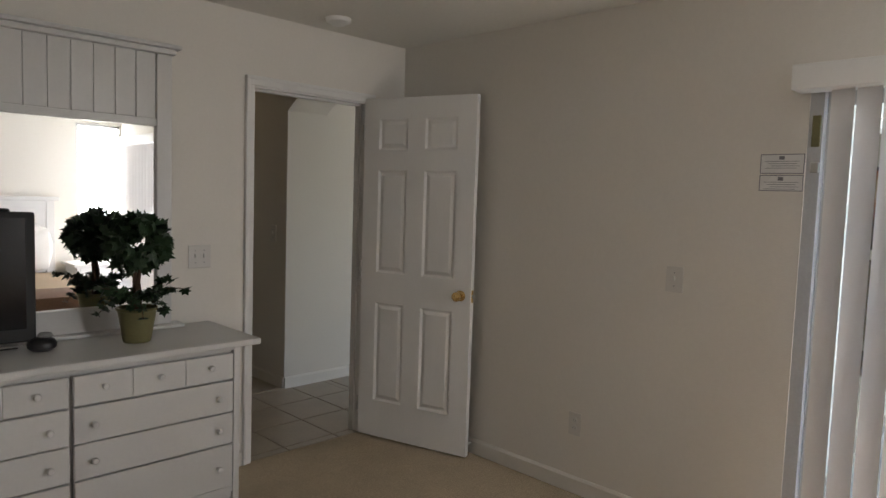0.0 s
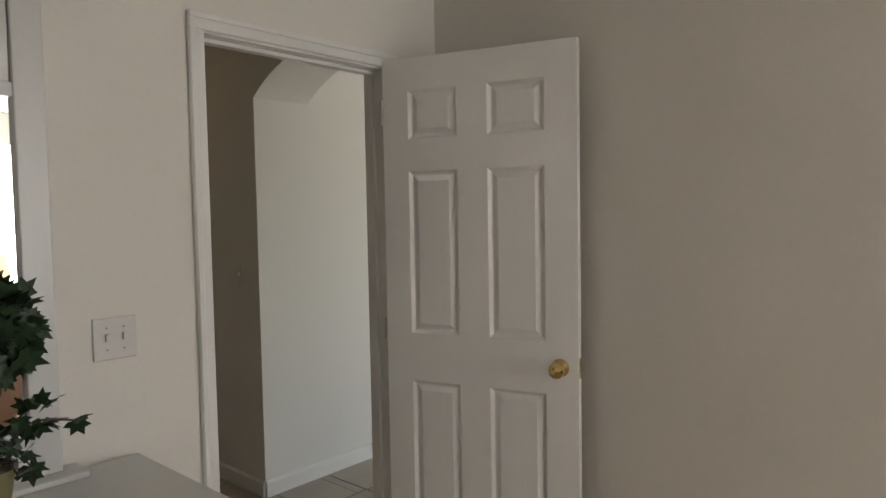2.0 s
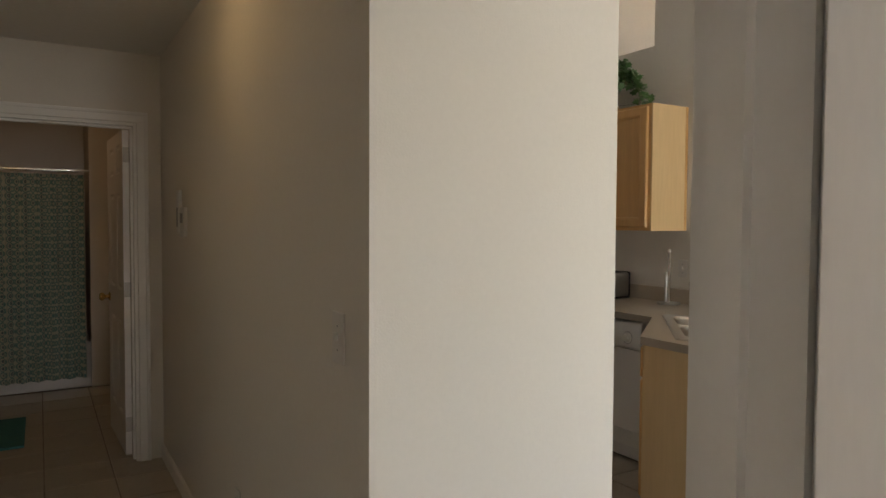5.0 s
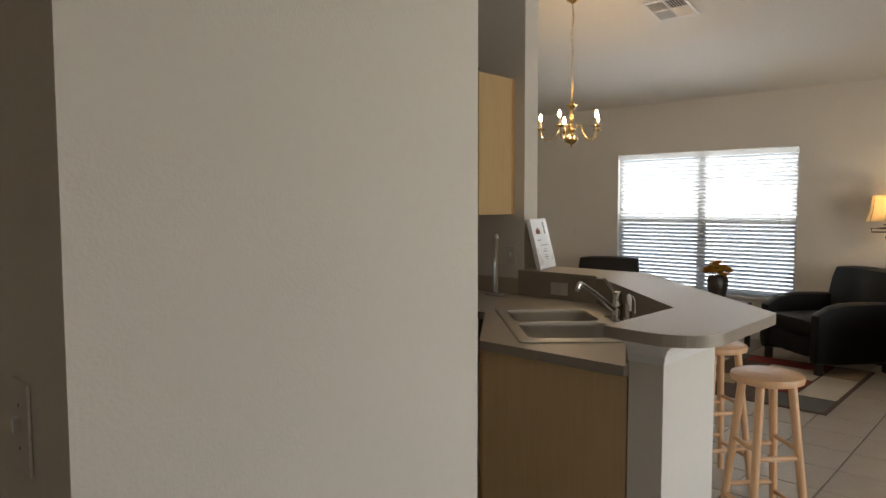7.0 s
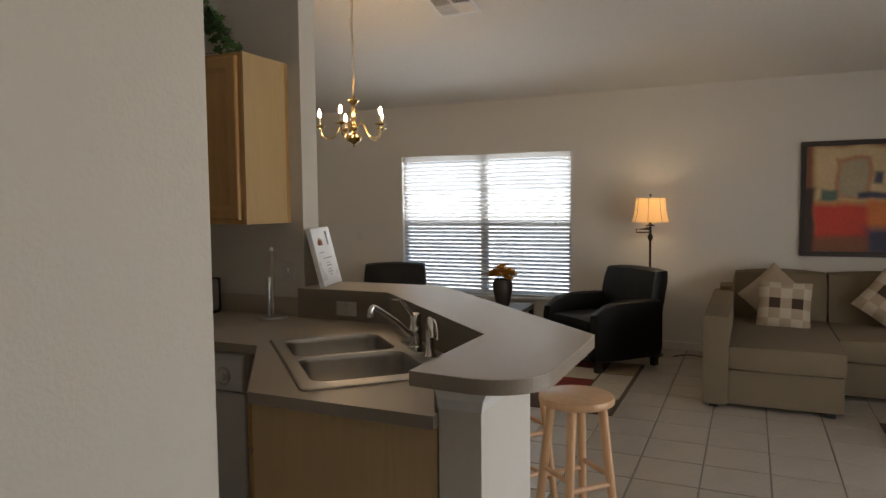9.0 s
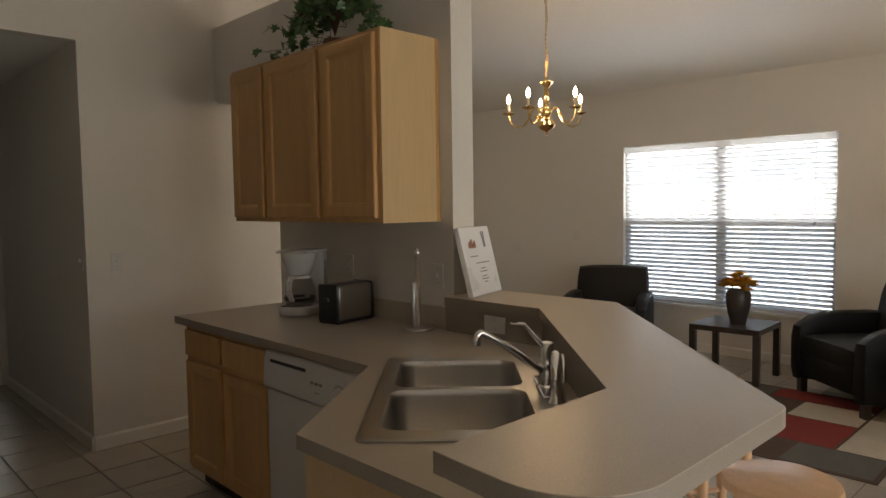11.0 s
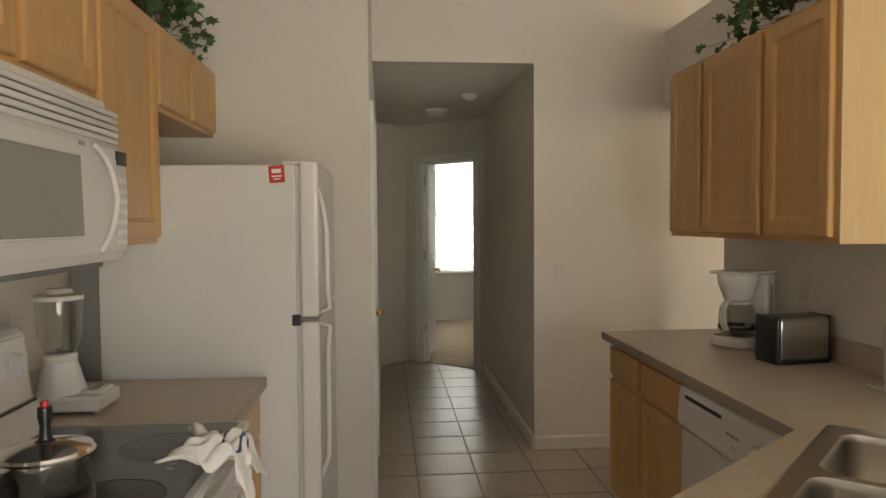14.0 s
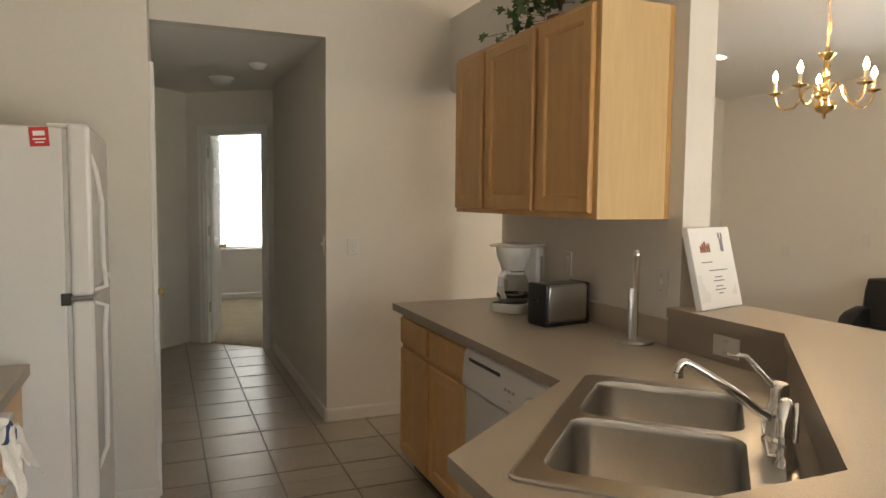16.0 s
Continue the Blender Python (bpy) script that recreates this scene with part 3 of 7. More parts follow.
# ---- doors ----
def panel_door(name, label, width, height, at, turn, mats=DOORP):
    """A six-panel door; its hinge edge stands at the origin and it runs along x."""
    d = thing(name, label, "door", at, turn)
    t = 0.035
    bm = bmesh.new()
    s = width / 0.765
    xs = [0, 0.109 * s, 0.313 * s, 0.433 * s, 0.648 * s, width]
    zs = [0.012, 0.235, 0.835, 1.017, 1.626, 1.745, 1.925, height]
    for a, b in ((xs[0], xs[1]), (xs[2], xs[3]), (xs[4], xs[5])):
        box(bm, a, b, 0, t, zs[0], zs[-1])
    for a, b in ((xs[1], xs[2]), (xs[3], xs[4])):
        for z0, z1 in ((zs[0], zs[1]), (zs[2], zs[3]), (zs[4], zs[5]), (zs[6], zs[7])):
            box(bm, a, b, 0, t, z0, z1)
        for z0, z1 in ((zs[1], zs[2]), (zs[3], zs[4]), (zs[5], zs[6])):
            for y, out in ((0, 1), (t, -1)):
                steps = [(0, 0), (0.012, 0.010 * out), (0.018, 0.010 * out), (0.036, 0.003 * out)]
                loops = [[bm.verts.new(p) for p in ((a + i, y + q, z0 + i), (b - i, y + q, z0 + i), (b - i, y + q, z1 - i), (a + i, y + q, z1 - i))] for i, q in steps]
                for p, q in zip(loops, loops[1:]):
                    for k in range(4):
                        bm.faces.new((p[k], p[(k + 1) % 4], q[(k + 1) % 4], q[k]))
                bm.faces.new(loops[-1])
    part("leaf", bm, mats, d)
    return d


def knob_set(d, x, z=0.93, t=0.035, material=BRASS):
    for side in (-1, 1):
        bm = lathe(bmesh.new(), [(0.0, 0.0), (0.030, 0.0), (0.031, 0.004), (0.014, 0.010), (0.011, 0.028), (0.020, 0.036), (0.027, 0.048), (0.026, 0.060), (0.016, 0.067), (0.0, 0.068)], n=20)
        bmesh.ops.transform(bm, matrix=Matrix.Translation((x, 0 if side < 0 else t, z)) @ Matrix.Rotation(radians(90 if side < 0 else -90), 4, "X"), verts=bm.verts)
        part("knob", bm, material, d, "round polished brass knob", smooth=True)


def hinges(d, zs=(0.20, 1.03, 1.85), t=0.035, y=0.0):
    for z in zs:
        bm = bmesh.new()
        box(bm, -0.003, -0.0005, y + 0.002, y + t - 0.002, z - 0.045, z + 0.045)
        tube(bm, [(-0.004, y - 0.004, z - 0.045), (-0.004, y - 0.004, z + 0.045)], 0.005, 8)
        part("hinge", bm, STEEL, d, "steel butt hinge")


bdoor = panel_door("bedroom_door", "white six-panel bedroom door standing wide open beside the wall", 0.744, 2.045, (-0.150, -1.122, 0), -73.7)
knob_set(bdoor, 0.681)
hinges(bdoor)
part("latch_plate", bx(0.7435, 0.747, 0.008, 0.027, 0.895, 0.965), BRASS, bdoor, "brass latch plate")
part("latch_bolt", bx(0.747, 0.757, 0.012, 0.023, 0.92, 0.94, 0.002), STEEL, bdoor)
fd = panel_door("far_bedroom_door", "white six-panel door standing open into the far bedroom", 0.62, 2.07, (1.690, 6.72, 0), 75)
knob_set(fd, 0.56)
hinges(fd)
fm = (Matrix.Translation((1.690, 6.72, 0)) @ Matrix.Rotation(radians(75), 4, "Z")).inverted() @ mw
for z in (0.36, 1.13, 1.90):
    part("hinge", box(bmesh.new(), 0.0185, 0.0215, 0.02, 0.075, z - 0.05, z + 0.05, m=fm), STEEL, fd, "steel butt hinge on the jamb")
bd = panel_door("bathroom_door", "white six-panel bathroom door standing open against the wall", 0.72, 2.0, (-0.145, 3.12, 0), 92)
knob_set(bd, 0.66)
hinges(bd)
pd = panel_door("pantry_door", "closed white six-panel door in the hallway wall", 0.615, 2.01, (1.195, 3.125, 0), 90)
knob_set(pd, 0.545)
bm = tube(bmesh.new(), [(0.172, -1.78, 0.06), (0.10, -1.795, 0.06)], 0.006, 10)
solo("door_stop", bm, TRIM, "small white door stop on the baseboard", "door stop", smooth=True)


# ---- wall plates ----
def plate(name, label, m, w=0.072, h=0.116, toggles=1, outlet=False):
    """A cover plate that faces -y before it is turned."""
    p = thing(name, label, "switch" if not outlet else "outlet")
    p.matrix_basis = m
    part("cover_plate", bx(-w / 2, w / 2, -0.006, 0, -h / 2, h / 2, 0.003), PLATE, p)
    if outlet:
        for z in (-0.02, 0.02):
            bm = lathe(bmesh.new(), [(0, 0), (0.016, 0), (0.016, 0.002), (0, 0.002)], n=16)
            bmesh.ops.transform(bm, matrix=Matrix.Translation((0, -0.006, z)) @ Matrix.Rotation(radians(90), 4, "X"), verts=bm.verts)
            s = part("socket", bm, APPLG, p)
            b2 = bmesh.new()
            box(b2, -0.007, -0.005, -0.0086, -0.0078, z - 0.004, z + 0.005), box(b2, 0.005, 0.007, -0.0086, -0.0078, z - 0.004, z + 0.005)
            part("slots", b2, GREYP, p)
    else:
        for i in range(toggles):
            x = (i - (toggles - 1) / 2) * 0.046
            bm = bmesh.new()
            box(bm, x - 0.005, x + 0.005, -0.016, -0.006, -0.006, 0.014, 0.002)
            part("toggle", bm, APPLG, p)
            for z in (-0.03, 0.03):
                b2 = lathe(bmesh.new(), [(0, 0), (0.003, 0), (0.003, 0.001), (0, 0.001)], n=8)
                bmesh.ops.transform(b2, matrix=Matrix.Translation((x, -0.006, z)) @ Matrix.Rotation(radians(90), 4, "X"), verts=b2.verts)
                part("screw", b2, GREYP, p)
    return p


W = lambda x, y, z, a: pose(x, y, z, 0, 0, a)
plate("light_switch", "white single switch on the bedroom wall", W(0.175, -2.965, 1.147, -90), 0.082)
plate("wall_outlet", "white outlet low on the bedroom wall", W(0.175, -2.48, 0.355, -90), outlet=True)
plate("light_switch", "white double switch beside the bedroom doorway", W(-1.165, -1.10, 1.142, 0), 0.118, toggles=2)
plate("light_switch", "white switch near the hall corner", W(0.02, 0.175, 1.160, -90), 0.072, 0.13)
plate("wall_outlet", "white outlet low on the dim hall wall", W(0.02, 1.187, 0.37, -90), outlet=True)
plate("light_switch", "white switch on the kitchen wall", W(2.41, 3.84, 1.157, 0))
plate("light_switch", "white switch inside the hallway opening", W(2.235, 3.93, 1.165, -90))
plate("light_switch", "white switch on the partition above the counter", W(3.09, 1.66, 1.15, -90))
plate("wall_outlet", "white outlet behind the coffee maker", W(3.09, 2.34, 1.165, -90), outlet=True)
plate("wall_outlet", "white outlet under the bar", W(3.0455, 1.275, 0.975, -90), 0.116, 0.072, outlet=True)
plate("wall_outlet", "white outlet on the range wall", W(0.12, 1.80, 1.17, 90), outlet=True)
plate("blank_plate", "beige round-cornered blank plate on the dining wall", W(7.36, 4.72, 0.955, -90), 0.11, 0.11, 0)
plate("blank_plate", "small white blank plate beside the window", W(7.36, 3.84, 1.115, -90), 0.072, 0.11, 0)
th = thing("thermostat", "grey thermostat panel on the dim hall wall", "thermostat", (0.02, 2.22, 1.42))
part("body", bx(-0.02, 0, -0.055, 0.055, -0.05, 0.10, 0.004), APPLG, th)
part("display", bx(-0.0215, -0.0202, -0.035, 0.035, 0.02, 0.07), GREYP, th, "dark display")
kp = thing("alarm_keypad", "slim white keypad beside the thermostat", "keypad", (0.02, 2.335, 1.50))
part("body", bx(-0.020, 0, -0.03, 0.03, -0.11, 0.11, 0.004), APPLG, kp)
part("key_field", bx(-0.0215, -0.0202, -0.02, 0.02, -0.08, 0.02), GREYP, kp, "dark key field")

# notices beside the sliding door
nt = thing("wall_notice", "two small framed paper notices beside the sliding door", "notice", (0.175, -3.385, 1.62))
for z0, z1 in ((-0.003, 0.075), (-0.072, -0.008)):
    part("sheet", bx(-0.004, 0, -0.083, 0.083, z0, z1), PAPER, nt)
    b2 = bmesh.new()
    for a, b, c, d in ((-0.083, 0.083, z0, z0 + 0.003), (-0.083, 0.083, z1 - 0.003, z1), (-0.083, -0.080, z0, z1), (0.080, 0.083, z0, z1)):
        box(b2, -0.0055, -0.0042, a, b, c, d)
    box(b2, -0.0055, -0.0042, -0.008, 0.012, z1 - 0.022, z1 - 0.008)
    for k in range(4):
        z = z1 - 0.028 - k * 0.009
        box(b2, -0.005, -0.0042, -0.065 + 0.01 * (k % 2), 0.065 - 0.012 * (k % 3), z - 0.0018, z)
    part("print", b2, INK, nt, "grey border and rows of small print")


# ---- windows and blinds ----
def window_x(name, label, x, y0, y1, z0, z1, out=1, double=True):
    """A window in a wall that faces along x."""
    w = tagged(thing(name, label, "window", (x, (y0 + y1) / 2, z0)), kind="structure")
    a, b = sorted((x + out * 0.06, x + out * 0.10))
    bm = bmesh.new()
    for q in ((y0, y0 + 0.04, z0, z1), (y1 - 0.04, y1, z0, z1), (y0 + 0.04, y1 - 0.04, z0, z0 + 0.04), (y0 + 0.04, y1 - 0.04, z1 - 0.04, z1)):
        box(bm, a, b, *q)
    part("window_frame", bm, SOFF, w, w=True)
    bm = bmesh.new()
    ym, zm = (y0 + y1) / 2, (z0 + z1) / 2 + 0.03
    if double:
        box(bm, a, b, ym - 0.045, ym + 0.045, z0 + 0.04, z1 - 0.04)
    box(bm, a + 0.003, b - 0.003, y0 + 0.04, y1 - 0.04, zm - 0.025, zm + 0.025)
    part("window_rail", bm, SOFF, w, w=True)
    p = part("window_pane", bx((a + b) / 2 - 0.002, (a + b) / 2 + 0.002, y0 + 0.04, y1 - 0.04, z0 + 0.04, z1 - 0.04), PANE, w, w=True)
    p.visible_shadow = False
    c, d = sorted((x - out * 0.03, x + out * 0.06))
    part("window_sill", bx(c, d, y0 - 0.02, y1 + 0.02, z0 - 0.02, z0 + 0.005, 0.004), TRIM, w, w=True)
    return w


def blinds_x(name, label, x, y0, y1, z0, z1, tilt=40, pitch=0.044):
    b = thing(name, label, "blinds", (x, (y0 + y1) / 2, z0))
    h = (y1 - y0) / 2 - 0.006
    part("valance", bx(-0.035, 0.03, -h, h, z1 - z0 - 0.06, z1 - z0, 0.004), BLIND, b)
    n = int((z1 - z0 - 0.11) / pitch) + 1
    bm = bx(-0.025, 0.025, -h, h, -0.0014, 0.0014)
    me = mesh("slat", bm, BLIND)
    for i in range(n):
        s = new("slat", me)
        s.parent, s.location, s.rotation_euler = b, (0, 0, 0.05 + i * pitch), (0, radians(tilt + 2.0 * math.sin(i * 1.7)), 0)
    part("bottom_rail", bx(-0.025, 0.025, -h, h, 0.005, 0.025, 0.003), BLIND, b)
    for y in (-h * 0.8, 0, h * 0.8):
        bm = bmesh.new()
        tube(bm, [(-0.027, y, 0.02), (-0.027, y, z1 - z0 - 0.05)], 0.0012, 6)
        tube(bm, [(0.027, y, 0.02), (0.027, y, z1 - z0 - 0.05)], 0.0012, 6)
        part("ladder_cord", bm, BLIND, b)
    bm = tube(bmesh.new(), [(-0.04, -h * 0.85, z1 - z0 - 0.05), (-0.042, -h * 0.85, 0.85)], 0.003, 6)
    part("wand", bm, BLIND, b)
    bm = lathe(bmesh.new(), [(0, 0), (0.008, 0.004), (0.006, 0.03), (0, 0.034)], -0.042, -h * 0.85, 0.80, 8)
    part("tassel", bm, GREYP, b)
    return b


window_x("window_living", "wide white window in the living room", 7.36, 1.195, 3.24, 0.45, 2.06)
blinds_x("horizontal_blinds", "white horizontal blinds, half open, in the living room window", 7.385, 1.205, 3.23, 0.46, 2.055)
ww = window_x("window_far_bedroom", "white window in the far bedroom", 0, -0.5, 0.5, 0.72, 2.42, double=False)
ww.location, ww.rotation_euler = (2.5, 9.6, 0.72), (0, 0, radians(90))
wb = blinds_x("horizontal_blinds", "white horizontal blinds, half open, in the far bedroom window", 0, -0.49, 0.49, 0, 1.69)
wb.location, wb.rotation_euler = (2.5, 9.63, 0.73), (0, 0, radians(90))
ws = window_x("window_bedroom", "narrow window in the bedroom wall behind the nightstand", 0, -0.222, 0.222, 0.72, 2.15, double=False)
ws.location, ws.rotation_euler = (-0.073, -6.0, 0.72), (0, 0, radians(-90))

# sliding door of the bedroom with vertical blinds
sd = tagged(thing("sliding_door_bedroom", "white aluminium sliding glass door of the bedroom", "door", (0.27, -4.63, 0)), kind="structure")
bm = bmesh.new()
for q in ((0.18, 0.34, -3.52, -3.47, 0, 1.985), (0.18, 0.34, -5.97, -5.92, 0, 1.985), (0.18, 0.34, -5.92, -3.52, 1.94, 1.985), (0.18, 0.34, -5.92, -3.52, 0.0, 0.03)):
    box(bm, *q)
part("door_frame", bm, SOFF, sd, w=True)
bm = bmesh.new()
for q in ((0.215, 0.25, -3.58, -3.523, 0.03, 1.94), (0.215, 0.25, -4.66, -4.60, 0.03, 1.94), (0.215, 0.25, -4.60, -3.58, 1.88, 1.94), (0.215, 0.25, -4.60, -3.58, 0.03, 0.10),
          (0.27, 0.30, -5.92, -5.86, 0.03, 1.94), (0.27, 0.30, -4.68, -4.62, 0.03, 1.94), (0.27, 0.30, -5.86, -4.68, 1.88, 1.94), (0.27, 0.30, -5.86, -4.68, 0.03, 0.10)):
    box(bm, *q)
part("sash", bm, SOFF, sd, w=True)
for q in ((0.230, 0.234, -4.60, -3.58, 0.10, 1.88), (0.284, 0.288, -5.86, -4.68, 0.10, 1.88)):
    part("door_pane", bx(*q), PANE, sd, w=True).visible_shadow = False
part("latch_plate", bx(0.168, 0.1795, -3.515, -3.485, 1.72, 1.84, 0.003), POT, sd, "olive latch plate", w=True)
part("latch_hook", bx(0.160, 0.1795, -3.52, -3.49, 1.62, 1.66, 0.004), STEEL, sd, w=True)
vb = thing("vertical_blinds", "white vertical blinds with a valance, bright with daylight", "blinds", (0.11, -4.63, 0))
part("valance", bx(0.055, 0.17, -5.97, -3.435, 1.925, 2.02, 0.004), TRIM, vb, w=True)
me = None
for i in range(30):
    y = -3.60 - i * 0.085
    if y < -5.93:
        break
    if me is None:
        bm = bmesh.new()
        k = 6
        for j in range(k + 1):
            s = -0.044 + 0.088 * j / k
            bm.verts.new((0.011 * (1 - (s / 0.044) ** 2), s, 0.0)), bm.verts.new((0.011 * (1 - (s / 0.044) ** 2), s, 1.88))
        bm.verts.ensure_lookup_table()
        for j in range(k):
            bm.faces.new((bm.verts[2 * j], bm.verts[2 * j + 2], bm.verts[2 * j + 3], bm.verts[2 * j + 1]))
        me = mesh("slat", bm, VBLIND, True)
    s = new("slat", me)
    s.parent, s.location, s.rotation_euler = vb, (0.0, y + 4.63, 0.045), (0, 0, radians(-16 + 3 * math.sin(i * 2.1)))
# south sliding door of the great room
sg = tagged(thing("sliding_door_living", "wide white sliding glass door of the great room", "door", (3.05, -3.26, 0)), kind="structure")
bm = bmesh.new()
for q in ((1.55, 1.60, -3.29, -3.22, 0, 2.03), (4.50, 4.55, -3.29, -3.22, 0, 2.03), (1.60, 4.50, -3.29, -3.22, 1.98, 2.03), (3.02, 3.08, -3.28, -3.23, 0.0, 1.98)):
    box(bm, *q)
part("door_frame", bm, SOFF, sg, w=True)


# ---- bedroom ----
def knob_on(parent, x, y, z, r=0.013):
    bm = lathe(bmesh.new(), [(0, 0), (r * 0.6, 0), (r * 0.5, 0.010), (r, 0.016), (r, 0.024), (r * 0.7, 0.028), (0, 0.028)], n=14)
    bmesh.ops.transform(bm, matrix=Matrix.Translation((x, y, z)) @ Matrix.Rotation(radians(90), 4, "X"), verts=bm.verts)
    return part("knob", bm, FURN, parent, smooth=True)


def dresser():
    d = thing("dresser", "white painted wooden dresser with small round knobs", "dresser", (-1.90, -1.345, 0))
    yf, yb = -1.60, -1.125
    bm = bmesh.new()
    box(bm, -2.585, -1.215, yf + 0.03, yb, 0.12, 0.785)
    box(bm, -1.235, -1.205, yf, yb, 0.0, 0.785, 0.003), box(bm, -2.595, -2.565, yf, yb, 0.0, 0.785, 0.003)
    box(bm, -2.565, -1.235, yf + 0.005, yf + 0.03, 0.765, 0.785), box(bm, -2.565, -1.235, yf + 0.005, yf + 0.03, 0.115, 0.14)
    part("body", bm, FURN, d, w=True)
    part("top", bx(-2.68, -1.12, yf - 0.035, yb + 0.005, 0.785, 0.814, 0.006), FURN, d, w=True)
    part("apron", bx(-2.56, -1.24, yf + 0.008, yf + 0.022, 0.085, 0.118, 0.004), FURN, d, w=True)
    for a, b in ((-1.892, -1.240), (-2.560, -1.908)):
        w3 = (b - a) / 3
        fronts = [(a + w3 * k + 0.0004, a + w3 * (k + 1) - 0.0004, 0.638, 0.755, [(a + w3 * (k + 0.5), 0.704)]) for k in range(3)]
        fronts += [(a, b, z0, z1, [(x, (z0 + z1) / 2) for x in (a + 0.07, b - 0.07)]) for z0, z1 in ((0.490, 0.630), (0.346, 0.484), (0.145, 0.338))]
        for x0, x1, z0, z1, ks in fronts:
            dr = part("drawer", bx(x0, x1, yf - 0.004, yf + 0.018, z0, z1, 0.003, 1), FURN, d, w=True)
            for x, z in ks:
                knob_on(dr, x + 1.90, yf - 0.004 + 1.345, z)
    return d


dresser()


def dresser_mirror():
    d = thing("dresser_mirror", "tall white framed mirror with beadboard top, standing on the dresser", "mirror", (-1.90, -1.12, 0.814))
    y0, y1 = -1.150, -1.105
    bm = bmesh.new()
    box(bm, -1.396, -1.325, y0, y1, 0.83, 2.10, 0.004), box(bm, -2.465, -2.390, y0, y1, 0.83, 2.10, 0.004)
    box(bm, -2.390, -1.396, y0, y1, 0.83, 0.935, 0.003), box(bm, -2.390, -1.396, y0 + 0.002, y1, 1.765, 1.80, 0.003)
    part("frame", bm, FURN, d, w=True)
    for i in range(11):
        x = -2.39 + 0.0903 * i
        part("beadboard", bx(x + 0.0008, x + 0.0895, y0 + 0.012, y1 - 0.004, 1.80, 2.10, 0.003, 1), FURN, d, w=True)
    bm = bmesh.new()
    box(bm, -2.49, -1.31, y0 - 0.015, y1, 2.10, 2.125, 0.005), box(bm, -2.51, -1.29, y0 - 0.035, y1, 2.125, 2.145, 0.005)
    part("cornice", bm, FURN, d, w=True)
    part("base_ledge", bx(-2.52, -1.28, y0 - 0.05, y1, 0.8145, 0.83, 0.004), FURN, d, w=True)
    part("glass", bx(-2.392, -1.394, -1.128, -1.122, 0.933, 1.767), MIRROR, d, "clear mirror glass", w=True)


dresser_mirror()

tv = thing("television", "black flat television standing on the dresser", "television", (-2.36, -1.34, 0.814))
part("casing", bx(-2.765, -1.95, -1.345, -1.295, 0.855, 1.368, 0.008), TVCASE, tv, w=True)
part("screen", bx(-2.73, -1.985, -1.3475, -1.3455, 0.91, 1.345), SCREEN, tv, "dark glossy screen", w=True)
part("picture", bx(-2.70, -2.10, -1.3505, -1.349, 0.98, 1.16), GREEN, tv, "faint green picture", w=True)
part("stand", bx(-2.55, -2.15, -1.42, -1.24, 0.8145, 0.828, 0.005), BLACK, tv, w=True)
part("neck", bx(-2.40, -2.30, -1.33, -1.30, 0.828, 0.86), BLACK, tv, w=True)
mo = thing("candle_bowl", "small dark glossy bowl on the dresser", "bowl", (-1.932, -1.345, 0.8145))
bm = lathe(bmesh.new(), [(0, 0.0), (0.035, 0.0), (0.052, 0.014), (0.054, 0.030), (0.046, 0.045), (0.030, 0.053), (0, 0.056)], n=20)
part("body", bm, BLACK, mo, smooth=True)
part("cap", lathe(bmesh.new(), [(0.018, 0.050), (0.03, 0.058), (0.022, 0.070), (0, 0.072)], 0.012, 0.0, 0, 14), GREYP, mo, "grey cap", smooth=True)
bm = tube(bmesh.new(), arc((-2.0, -1.27, 0.820), (-2.1, -1.28, 0.822), (-2.2, -1.33, 0.822)), 0.003, 6)
solo("cable", bm, BLACK, "thin black cable across the dresser top", "cable", smooth=True)


# ---- ivy ----
def leaf_into(bm, p, size, d, up, rng):
    """A five-lobed ivy leaf at p, its tip towards d."""
    d = Vector(d).normalized()
    s = d.cross(Vector(up)).normalized()
    nrm = s.cross(d)
    out = [(0, 0), (-0.30, -0.12), (-0.62, 0.02), (-0.36, 0.28), (-0.52, 0.62), (-0.18, 0.62), (0, 1.0), (0.18, 0.62), (0.52, 0.62), (0.36, 0.28), (0.62, 0.02), (0.30, -0.12)]
    c = bm.verts.new(p + d * size * 0.35 - nrm * size * 0.02)
    vs = [bm.verts.new(p + (s * x + d * y) * size - nrm * size * (0.18 * (x * x + 0.5 * (y - 0.4) ** 2) + rng.uniform(-0.02, 0.02))) for x, y in out]
    for i in range(len(vs)):
        bm.faces.new((c, vs[i], vs[(i + 1) % len(vs)]))


def rand_dir(rng):
    while True:
        v = Vector((rng.uniform(-1, 1), rng.uniform(-1, 1), rng.uniform(-1, 1)))
        if 0.1 < v.length < 1:
            return v.normalized()


